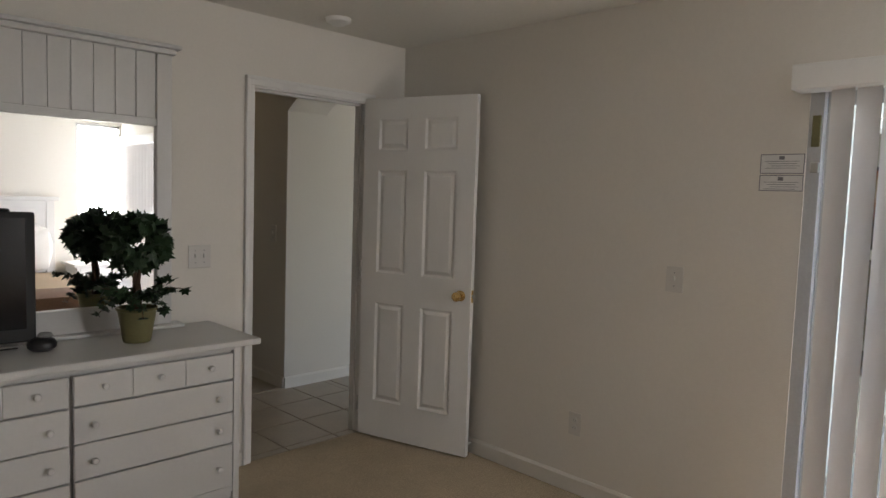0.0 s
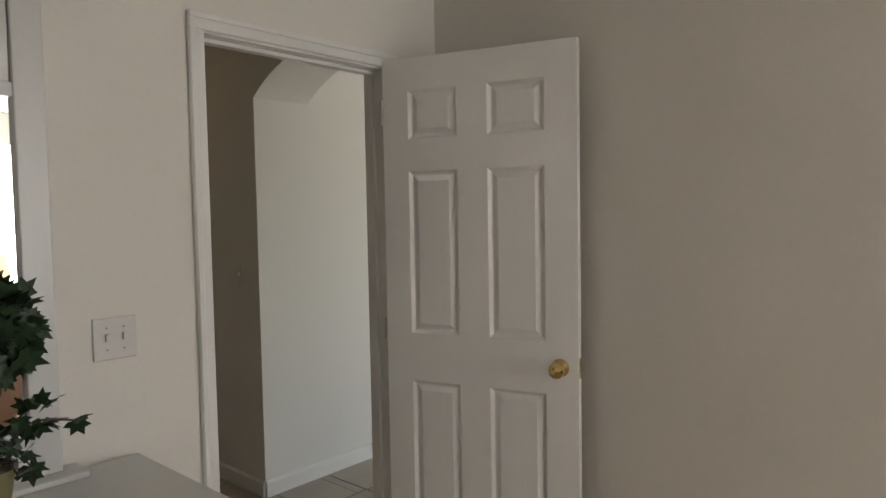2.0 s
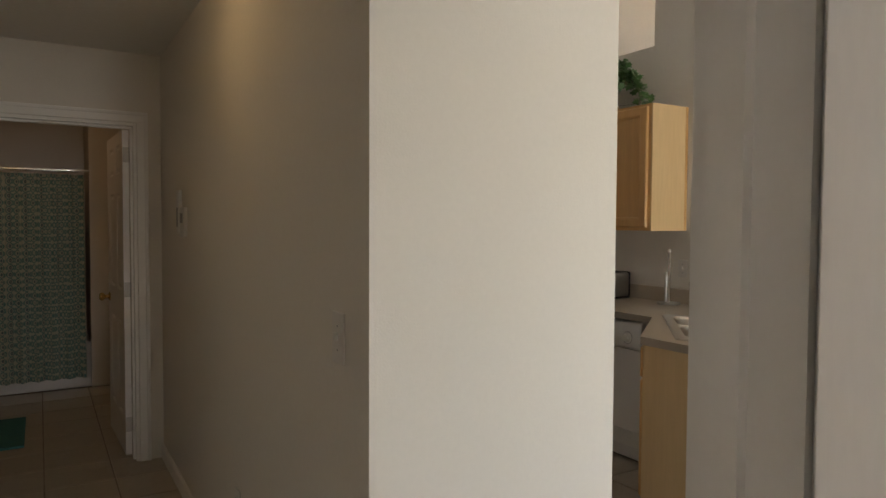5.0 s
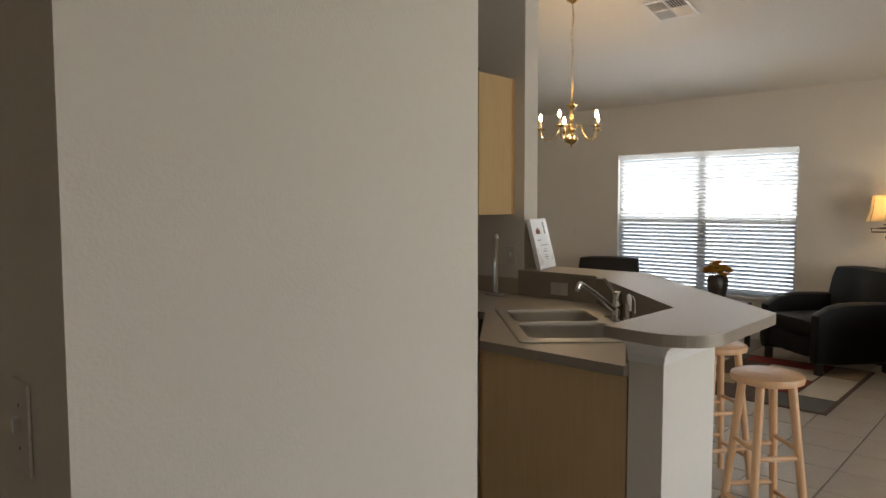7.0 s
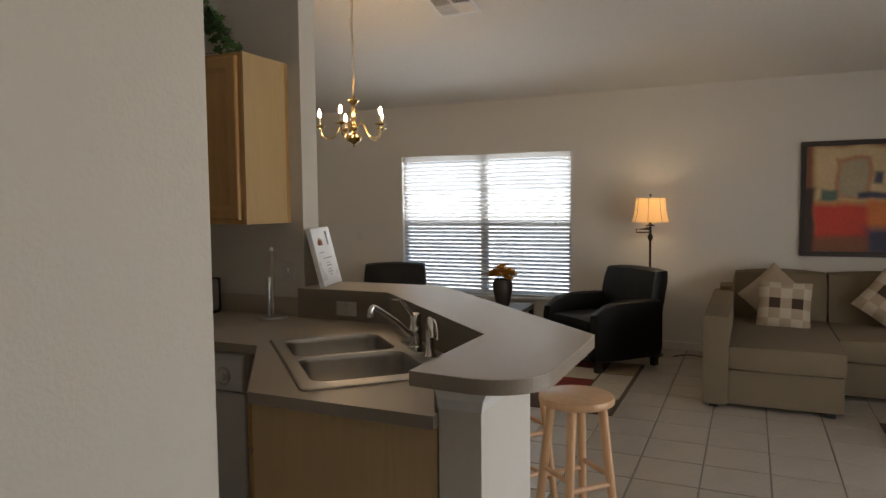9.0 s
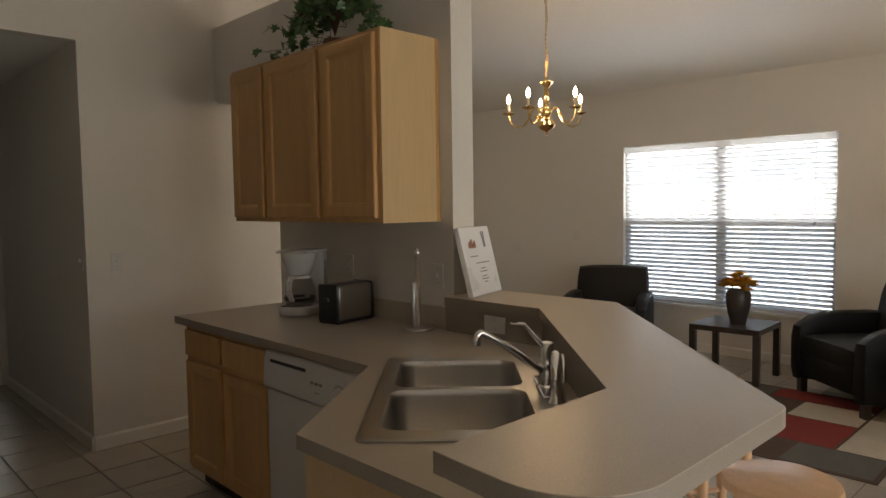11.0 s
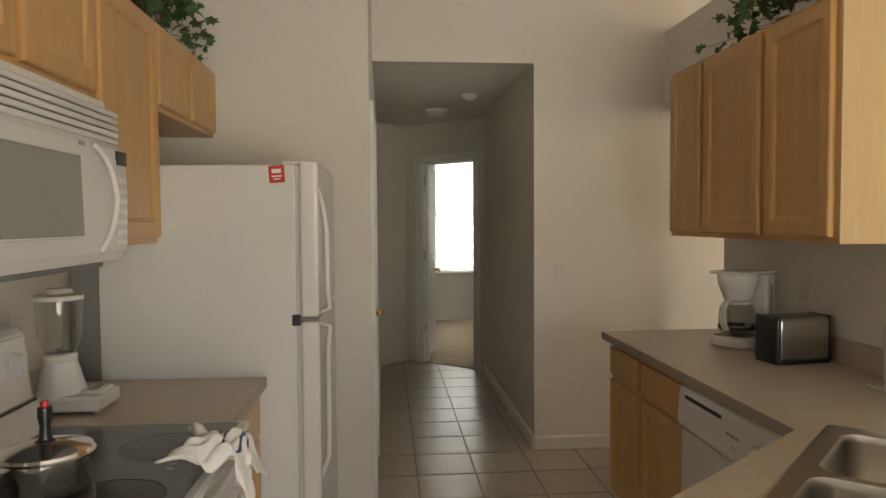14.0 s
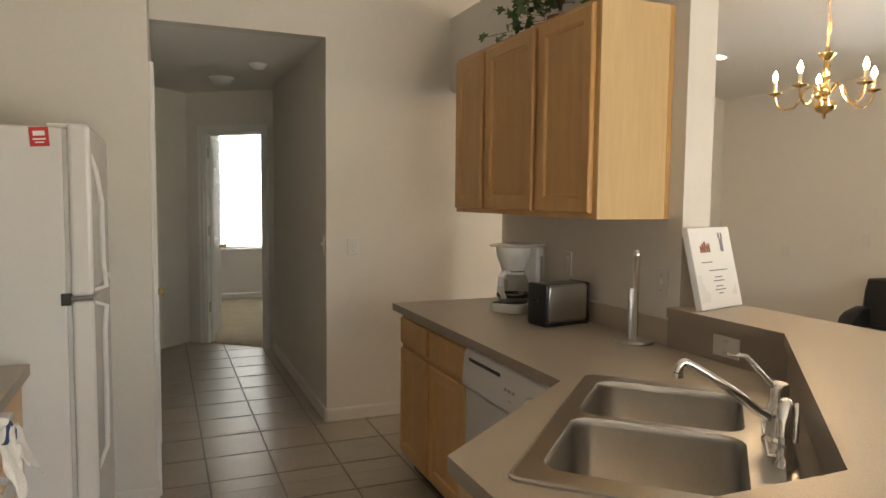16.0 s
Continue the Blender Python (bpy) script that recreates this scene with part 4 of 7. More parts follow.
def topiary():
    rng = random.Random(5)
    t = thing("ivy_topiary", "ivy topiary ball in an olive green pot on the dresser", "plant", (-1.578, -1.388, 0.8145))
    part("pot", lathe(bmesh.new(), [(0, 0), (0.054, 0), (0.058, 0.01), (0.078, 0.135), (0.084, 0.140), (0.084, 0.150), (0.076, 0.150), (0.074, 0.135), (0, 0.133)], n=28), POT, t, smooth=True)
    bm = bmesh.new()
    for k in range(3):
        a = k * 2.1
        tube(bm, [(0.010 * math.cos(a + i * 0.7), 0.010 * math.sin(a + i * 0.7), 0.12 + 0.035 * i) for i in range(9)], 0.010, 8, 0.007)
    part("trunk", bm, TWIG, t, "twisted brown twigs", smooth=True)
    bm = bmesh.new()
    for i in range(380):
        v = rand_dir(rng)
        r = rng.uniform(0.50, 1.0)
        p = Vector((v.x * 0.130 * r, v.y * 0.130 * r, 0.430 + v.z * 0.112 * r))
        d = (v + rand_dir(rng) * 0.8 + Vector((0, 0, -0.3))).normalized()
        leaf_into(bm, p, rng.uniform(0.034, 0.060), d, rand_dir(rng) * 0.5 + v, rng)
    part("crown", bm, LEAFD, t, "rounded head of dark green ivy leaves", kind="stuff")
    bm, st = bmesh.new(), bmesh.new()
    for i in range(16):
        a = rng.uniform(0, 6.28)
        R = rng.uniform(0.08, 0.16)
        if i < 4:
            a, R = [-0.3, 0.2, 3.3, 2.8][i], [0.19, 0.17, 0.17, 0.15][i]
        e = Vector((math.cos(a) * R, math.sin(a) * R, rng.uniform(0.12, 0.26)))
        path = arc((0, 0, 0.15), (e.x * 0.5, e.y * 0.5, 0.25), e, 7)
        tube(st, path, 0.0018, 5)
        for q in path[2:]:
            for _ in range(2):
                leaf_into(bm, q, rng.uniform(0.030, 0.048), rand_dir(rng) + Vector((e.x, e.y, -0.02)) * 3, (rng.uniform(-0.5, 0.5), rng.uniform(-0.5, 0.5), 1), rng)
    part("trailing_leaves", bm, LEAFD, t, "trailing ivy leaves round the pot", kind="stuff")
    part("stem", st, TWIG, t, kind="stuff")


topiary()

bed = thing("bed", "double bed with a brown and tan bedspread and a white headboard", "bed", (-1.35, -4.9, 0))
part("base", bx(-2.10, -0.62, -5.88, -3.95, 0.05, 0.32), BROWNBED, bed, w=True)
part("mattress", soft(-2.14, -0.58, -5.88, -3.90, 0.30, 0.56, 0.07, 0.02), BEIGEBED, bed, "tan bedspread", w=True, smooth=True)
part("foot_throw", soft(-2.16, -0.56, -4.45, -3.88, 0.28, 0.575, 0.07, 0.02), BROWNBED, bed, "brown throw over the foot", w=True, smooth=True)
hb = bmesh.new()
box(hb, -2.16, -2.08, -5.98, -5.90, 0, 1.30, 0.004), box(hb, -0.62, -0.54, -5.98, -5.90, 0, 1.30, 0.004), box(hb, -2.08, -0.62, -5.97, -5.92, 0.4, 1.20)
box(hb, -2.20, -0.50, -6.0, -5.88, 1.30, 1.34, 0.006), box(hb, -2.08, -0.62, -5.98, -5.905, 1.20, 1.30)
for x in (-1.72, -1.36, -1.0):
    box(hb, x - 0.03, x + 0.03, -5.925, -5.91, 0.4, 1.20)
part("headboard", hb, FURN, bed, "white panelled headboard", w=True)
for x in (-1.75, -0.98):
    p = thing("pillow", "white pillow leaning on the headboard", "pillow", (x, -5.76, 0.60))
    part("cover", soft(-0.32, 0.32, -0.08, 0.08, 0.0, 0.42, 0.08, 0.06), CLOTH, p, smooth=True)
ns = thing("nightstand", "white nightstand with a drawer beside the bed", "nightstand", (-0.20, -5.72, 0))
part("body", bx(-0.24, 0.20, -0.20, 0.20, 0.10, 0.62), FURN, ns)
part("top", bx(-0.27, 0.23, -0.23, 0.22, 0.62, 0.65, 0.005), FURN, ns)
part("drawer", bx(-0.21, 0.17, 0.20, 0.215, 0.44, 0.60, 0.003), FURN, ns)
for x in (-0.22, 0.16):
    for y in (-0.18, 0.16):
        part("leg", bx(x, x + 0.04, y, y + 0.04, 0, 0.10), FURN, ns)
tl = thing("table_lamp", "small lamp with a yellow shade on the nightstand", "lamp", (-0.24, -5.72, 0.65))
part("base", lathe(bmesh.new(), [(0, 0), (0.07, 0), (0.075, 0.015), (0.03, 0.04), (0.05, 0.14), (0.02, 0.26), (0.01, 0.36), (0, 0.36)], n=20), FURN, tl, smooth=True)
part("shade", lathe(bmesh.new(), [(0.135, 0.34), (0.085, 0.54), (0.083, 0.54), (0.133, 0.34)], n=24), SHADE, tl, "yellow fabric shade", smooth=True)
sm = thing("smoke_detector", "round white smoke detector on the bedroom ceiling", "smoke detector", (-0.53, -1.36, 2.40))
part("body", lathe(bmesh.new(), [(0, -0.035), (0.035, -0.035), (0.05, -0.025), (0.062, -0.02), (0.068, 0), (0, 0)], n=24), TRIM, sm, smooth=True)
# Dark disc added where the ceiling has only a small shadow
cf = thing("ceiling_fan_hub", "dark round disc standing in for a shadow on the bedroom ceiling", "ceiling fan", (-0.55, -2.42, 2.40))
part("canopy", lathe(bmesh.new(), [(0, -0.05), (0.04, -0.048), (0.055, -0.03), (0.06, 0), (0, 0)], n=24), BRONZE, cf, smooth=True)

# ---- hall and bathroom ----
hl = thing("hall_ceiling_light", "small round glass ceiling light, lit warm", "ceiling light", (-0.40, 1.11, 2.44))
part("rim", lathe(bmesh.new(), [(0, -0.015), (0.09, -0.015), (0.10, 0), (0, 0)], n=24), BRASS, hl, smooth=True)
part("dome", lathe(bmesh.new(), [(0, -0.100), (0.035, -0.095), (0.068, -0.075), (0.088, -0.045), (0.090, -0.0155), (0, -0.0155)], n=28), WARMDOME, hl, "glowing amber glass dome", smooth=True)


def curtain():
    c = thing("shower_curtain", "patterned teal and cream shower curtain on a chrome rod", "shower curtain", (-1.0, 5.16, 0))
    m = bpy.data.materials.new("curtain_pattern")
    m.use_nodes = True
    n, l = m.node_tree.nodes, m.node_tree.links
    tc, vo, rp, no = n.new("ShaderNodeTexCoord"), n.new("ShaderNodeTexVoronoi"), n.new("ShaderNodeValToRGB"), n.new("ShaderNodeTexVoronoi")
    vo.inputs["Scale"].default_value, vo.inputs["Randomness"].default_value = 17, 0.12
    no.inputs["Scale"].default_value = 5
    l.new(tc.outputs["Object"], vo.inputs[0]), l.new(tc.outputs["Object"], no.inputs[0])
    l.new(vo.outputs["Distance"], rp.inputs[0])
    e = rp.color_ramp.elements
    e[0].position, e[0].color, e[1].position, e[1].color = 0.0, (0.50, 0.50, 0.40, 1), 0.95, (0.36, 0.42, 0.36, 1)
    for p, q in ((0.22, (0.05, 0.12, 0.16, 1)), (0.36, (0.45, 0.47, 0.38, 1)), (0.50, (0.08, 0.22, 0.22, 1)), (0.62, (0.46, 0.48, 0.40, 1))):
        x = e.new(p)
        x.color = q
    l.new(rp.outputs[0], n["Principled BSDF"].inputs["Base Color"])
    n["Principled BSDF"].inputs["Roughness"].default_value = 0.8
    bm = bmesh.new()
    k = 120
    lo, hi = [], []
    for i in range(k + 1):
        x = -0.62 + 0.73 * 2 * i / k * 0.93 - 0.02
        y = 0.022 * math.sin(i * 0.62) + 0.008 * math.sin(i * 1.9)
        lo.append(bm.verts.new((x, y * 1.3, 0.10))), hi.append(bm.verts.new((x, y, 1.84)))
    for i in range(k):
        bm.faces.new((lo[i], lo[i + 1], hi[i + 1], hi[i]))
    part("cloth", bm, m, c, smooth=True)
    part("rod", tube(bmesh.new(), [(-0.98, 0, 1.875), (0.76, 0, 1.875)], 0.012, 12), CHROME, c, smooth=True)
    for i in range(12):
        part("ring", tube(bmesh.new(), [(-0.60 + i * 0.12, 0.018 * math.cos(a), 1.86 + 0.028 * math.sin(a)) for a in [j * 0.6 for j in range(11)]], 0.002, 6), CHROME, c)


curtain()
tub = thing("bathtub", "white bathtub behind the shower curtain", "bathtub", (-1.1, 5.55, 0))
part("apron", bx(-1.99, -0.24, 5.22, 5.28, 0, 0.40, 0.01), APPL, tub, w=True)
part("rim", bx(-1.99, -0.24, 5.28, 5.89, 0.36, 0.40, 0.01), APPL, tub, w=True)
solo("bath_mat", bx(-1.30, -0.72, 3.62, 4.36, 0.0, 0.018, 0.006), mat("teal_mat", (0.05, 0.20, 0.21), 0.95, grain=0.2, gscale=200, bump=1), "teal bath mat on the tiles", "bath mat")


# ---- kitchen: cabinets ----
def shaker(parent, x0, x1, z0, z1, name="door", dm=MAPLE, knob=None):
    """A framed door or drawer front in the plane y = 0, its face towards -y; returns the part."""
    bm = bmesh.new()
    t, s = 0.019, 0.055
    if z1 - z0 < 0.2:
        box(bm, x0, x1, -t, 0, z0, z1, 0.005)
    else:
        steps = [(0, 0), (0, -t + 0.009), (0.0025, -t + 0.0035), (0.008, -t), (s - 0.002, -t), (s + 0.004, -t + 0.003), (s + 0.007, -t + 0.003), (s + 0.012, -t + 0.009), (s + 0.020, -t + 0.010)]
        loops = [[bm.verts.new(p) for p in ((x0 + i, q, z0 + i), (x1 - i, q, z0 + i), (x1 - i, q, z1 - i), (x0 + i, q, z1 - i))] for i, q in steps]
        for p, q in zip(loops, loops[1:]):
            for k in range(4):
                bm.faces.new((p[k], p[(k + 1) % 4], q[(k + 1) % 4], q[k]))
        bm.faces.new(loops[-1]), bm.faces.new(loops[0][::-1])
    return part(name, bm, dm, parent)


# base cabinet beside the dishwasher: local x runs along the front
def base_cabinet(name, label, at, turn, width, fronts, depth=0.60, toe=0.07):
    c = thing(name, label, "cabinet", at, turn)
    bm = bmesh.new()
    box(bm, 0, width, 0.0, depth, 0.10, 0.874)
    part("body", bm, MAPLE, c)
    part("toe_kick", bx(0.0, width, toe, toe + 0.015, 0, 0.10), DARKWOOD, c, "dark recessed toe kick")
    for x0, x1, z0, z1, nm in fronts:
        shaker(c, x0, x1, z0, z1, nm)
    return c


E_FRONT = 2.435
c1 = base_cabinet("base_cabinet", "maple base cabinet with two drawers over two doors", (E_FRONT, 2.905, 0), -90, 0.855,
                  [(0.012, 0.396, 0.712, 0.848, "drawer"), (0.428, 0.838, 0.712, 0.848, "drawer"), (0.012, 0.396, 0.120, 0.684, "door"), (0.428, 0.838, 0.120, 0.684, "door")], depth=0.65)
dw = thing("dishwasher", "white built-in dishwasher under the counter", "dishwasher", (E_FRONT, 2.045, 0), -90)
part("body", bx(0.005, 0.665, 0.0, 0.62, 0.10, 0.87), APPLG, dw)
part("door", bx(0.008, 0.662, -0.028, 0, 0.20, 0.695, 0.006), APPL, dw)
cpb = bmesh.new()
sec = [(0.0, 0.705), (-0.040, 0.705), (-0.044, 0.715), (-0.036, 0.835), (-0.028, 0.860), (-0.018, 0.866), (0.0, 0.866)]
ca = [cpb.verts.new((0.006, y, z)) for y, z in sec]
cb = [cpb.verts.new((0.664, y, z)) for y, z in sec]
cpb.faces.new(ca), cpb.faces.new(cb[::-1])
for i in range(len(sec)):
    cpb.faces.new((ca[i], cb[i], cb[(i + 1) % len(sec)], ca[(i + 1) % len(sec)]))
bmesh.ops.recalc_face_normals(cpb, faces=cpb.faces)
bmesh.ops.bevel(cpb, geom=list(cpb.edges), offset=0.003, segments=2, affect="EDGES")
cp = part("control_panel", cpb, APPL, dw)
# A raised black bar marks the slot; no recess is cut
part("handle_slot", bx(0.06, 0.33, -0.0395, -0.030, 0.818, 0.832, 0.002), BLACK, cp, "black bar marking the handle slot")
DX, DZ = 0.562, 0.768
panel_y = lambda z: -0.044 + (z - 0.715) * 0.0667
dial = lathe(bmesh.new(), [(0, 0), (0.028, 0), (0.030, 0.006), (0.022, 0.010), (0.020, 0.024), (0, 0.026)], n=24)
bmesh.ops.transform(dial, matrix=Matrix.Translation((DX, panel_y(DZ) - 0.001, DZ)) @ Matrix.Rotation(radians(90), 4, "X"), verts=dial.verts)
part("dial", dial, APPLG, cp, "round grey-ringed dial", smooth=True)
bm = tube(bmesh.new(), [(DX + 0.036 * math.cos(a), panel_y(DZ + 0.036 * math.sin(a)) - 0.0012, DZ + 0.036 * math.sin(a)) for a in [i * 0.3 for i in range(22)]], 0.0016, 5)
part("dial_ring", bm, GREYP, cp)
for k in range(3):
    x = 0.37 + 0.030 * k
    part("button", bx(x, x + 0.018, panel_y(0.785) - 0.003, panel_y(0.785) + 0.004, 0.780, 0.790, 0.001, 1), GREYP, cp)
part("indicator_print", bx(0.40, 0.43, panel_y(0.750) - 0.0008, panel_y(0.750) + 0.003, 0.748, 0.752), GREYP, cp)
part("kick_panel", bx(0.01, 0.66, 0.02, 0.04, 0.02, 0.19), APPL, dw)

# sink base: the diagonal front and the wood end panel
sb = thing("sink_cabinet", "maple corner sink cabinet with a plain end panel", "cabinet", (2.3, 0.8, 0))
prism(bm := bmesh.new(), [(2.455, 1.36), (2.435, 1.36), (2.435, 1.312), (1.868, 0.876), (1.868, 0.235), (2.27, 0.235), (3.05, 1.03), (3.05, 1.36)], 0.10, 0.735)
part("body", bm, MAPLE, sb, w=True)
part("end_panel", bx(1.852, 1.867, 0.222, 0.868, 0.0, 0.874, 0.001, 1), MAPLE_SIDE, sb, "plain light maple end panel", w=True)
dd = Vector((1.868 - 2.435, 0.876 - 1.312, 0))
holder = part("face_frame", bx(0, 0.70, -0.004, 0.0, 0.10, 0.872), MAPLE, sb)
holder.location = Vector((2.435, 1.312, 0)) - sb.location + dd.normalized() * 0.007
holder.rotation_euler = (0, 0, math.atan2(dd.y, dd.x))
for x0, x1 in ((0.02, 0.345), (0.355, 0.68)):
    shaker(holder, x0, x1, 0.12, 0.69)
shaker(holder, 0.02, 0.68, 0.705, 0.85, "false_front")

# countertop with the sink opening
sx, sy = Vector((1, 1)).normalized(), Vector((1, -1)).normalized()


def loc(p, q):
    """The place in the world of (p along the bar's diagonal, q towards the bar)."""
    v = Vector((1.89, 0.709)) + sx * p + sy * q
    return v.x, v.y


SINK = (-0.016, 0.866, 0.0, 0.555)


def counter_east():
    c = thing("countertop", "beige speckled laminate countertop with a corner sink opening", "countertop", (2.6, 1.5, 0.9))
    outer = [(2.39, 2.948), (2.39, 1.294), (1.822, 0.858), (1.822, 0.219), (2.252, 0.219), (3.058, 1.022), (3.088, 1.56), (3.088, 2.948)]
    p0, p1, q0, q1 = SINK
    hole = [loc(p0 + 0.02, q0 + 0.02), loc(p0 + 0.02, q1 - 0.02), loc(p1 - 0.02, q1 - 0.02), loc(p1 - 0.02, q0 + 0.02)]
    bm = bmesh.new()
    ov = [bm.verts.new((x, y, 0.914)) for x, y in outer]
    hv = [bm.verts.new((x, y, 0.914)) for x, y in hole]
    es = [bm.edges.new((v[i], v[(i + 1) % len(v)])) for v in (ov, hv) for i in range(len(v))]
    bmesh.ops.triangle_fill(bm, use_beauty=True, edges=es)
    for f in bm.faces:
        if f.normal.z < 0:
            f.normal_flip()
    top = list(bm.faces)
    r = bmesh.ops.extrude_face_region(bm, geom=top)
    down = [v for v in r["geom"] if isinstance(v, bmesh.types.BMVert)]
    bmesh.ops.translate(bm, verts=down, vec=(0, 0, -0.038))
    bmesh.ops.recalc_face_normals(bm, faces=bm.faces)
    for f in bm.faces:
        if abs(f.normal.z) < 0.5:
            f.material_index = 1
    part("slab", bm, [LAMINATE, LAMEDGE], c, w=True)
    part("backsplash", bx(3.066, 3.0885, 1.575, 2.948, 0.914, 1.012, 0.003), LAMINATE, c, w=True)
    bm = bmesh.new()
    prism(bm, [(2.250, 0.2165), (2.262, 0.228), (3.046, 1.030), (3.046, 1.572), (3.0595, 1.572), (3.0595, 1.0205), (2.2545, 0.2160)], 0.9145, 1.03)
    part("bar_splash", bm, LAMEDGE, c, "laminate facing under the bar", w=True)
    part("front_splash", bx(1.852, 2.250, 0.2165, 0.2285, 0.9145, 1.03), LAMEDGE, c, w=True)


counter_east()


def bar_top():
    c = thing("breakfast_bar", "beige speckled laminate raised bar top with a rounded corner", "countertop", (2.6, 0.5, 1.05))
    pts = [(2.21, 0.218), (1.690, 0.222), (1.676, 0.06)]
    for i in range(19):
        a = math.pi + i / 18 * math.pi / 2
        pts.append((1.676 + 0.16 + 0.16 * math.cos(a), -0.115 + 0.16 + 0.16 * math.sin(a)))
    pts += [(2.300, -0.115), (2.325, -0.112), (2.338, -0.104), (3.350, 0.880), (3.358, 0.90), (3.358, 1.46), (3.34, 1.60), (3.227, 1.60), (3.227, 1.557), (3.026, 1.557), (3.026, 1.029)]
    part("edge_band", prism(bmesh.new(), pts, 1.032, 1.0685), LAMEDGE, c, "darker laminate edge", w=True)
    part("top_sheet", prism(bmesh.new(), pts, 1.0686, 1.0705), LAMINATE, c, "speckled laminate top", w=True)


bar_top()


def sink():
    s = thing("sink", "double-bowl brushed stainless steel sink in the corner counter", "sink", (0, 0, 0))
    p0, p1, q0, q1 = SINK
    o = Vector((*loc((p0 + p1) / 2, (q0 + q1) / 2), 0.914))
    s.location = o

    def rr(a, b, c, d, r, z, n=5):
        out = []
        for cx, cy, a0 in ((b - r, d - r, 0), (a + r, d - r, 90), (a + r, c + r, 180), (b - r, c + r, 270)):
            for i in range(n + 1):
                t = radians(a0 + 90 * i / n)
                x, y = loc(cx + r * math.cos(t), cy + r * math.sin(t))
                out.append(Vector((x, y, z)))
        return out

    bowls = [(p0 + 0.074, 0.428, q0 + 0.050, q1 - 0.100), (0.456, p1 - 0.060, q0 + 0.050, q1 - 0.100)]
    bm = bmesh.new()
    rings = [[bm.verts.new(v) for v in rr(p0, p1, q0, q1, 0.03, z)] for z in (0.9145, 0.9195)]
    rings.append([bm.verts.new(v) for v in rr(p0 + 0.008, p1 - 0.008, q0 + 0.008, q1 - 0.008, 0.026, 0.9215)])
    for a, b in zip(rings, rings[1:]):
        k = len(a)
        for i in range(k):
            bm.faces.new((a[i], a[(i + 1) % k], b[(i + 1) % k], b[i]))
    edges = [bm.edges.get((rings[-1][i], rings[-1][(i + 1) % len(rings[-1])])) for i in range(len(rings[-1]))]
    for b4 in bowls:
        e = [bm.verts.new(v) for v in rr(*b4, 0.055, 0.9205, 7)]
        edges += [bm.edges.new((e[i], e[(i + 1) % len(e)])) for i in range(len(e))]
    bmesh.ops.triangle_fill(bm, use_beauty=True, edges=edges)
    bmesh.ops.recalc_face_normals(bm, faces=bm.faces)
    part("rim", bm, STEEL, s, w=True)
    for b4 in bowls:
        bm = bmesh.new()
        prof = [(0, 0.9205), (0.004, 0.914), (0.006, 0.90), (0.012, 0.79), (0.022, 0.765), (0.05, 0.750)]
        rs = [[bm.verts.new(v) for v in rr(b4[0] + d, b4[1] - d, b4[2] + d, b4[3] - d, max(0.02, 0.055 - d * 0.3), z, 7)] for d, z in prof]
        for a, b in zip(rs, rs[1:]):
            k = len(a)
            for i in range(k):
                bm.faces.new((a[i], a[(i + 1) % k], b[(i + 1) % k], b[i]))
        bm.faces.new(rs[-1])
        bmesh.ops.recalc_face_normals(bm, faces=bm.faces)
        for f in bm.faces:
            f.normal_flip()
        bw = part("bowl", bm, STEEL, s, w=True, smooth=True)
        x, y = loc((b4[0] + b4[1]) / 2, (b4[2] + b4[3]) / 2)
        part("drain", lathe(bmesh.new(), [(0, 0.002), (0.02, 0.002), (0.035, 0.004), (0.042, 0.004), (0.044, 0.0)], x, y, 0.7505, 20), CHROME, bw, w=True, smooth=True)


sink()


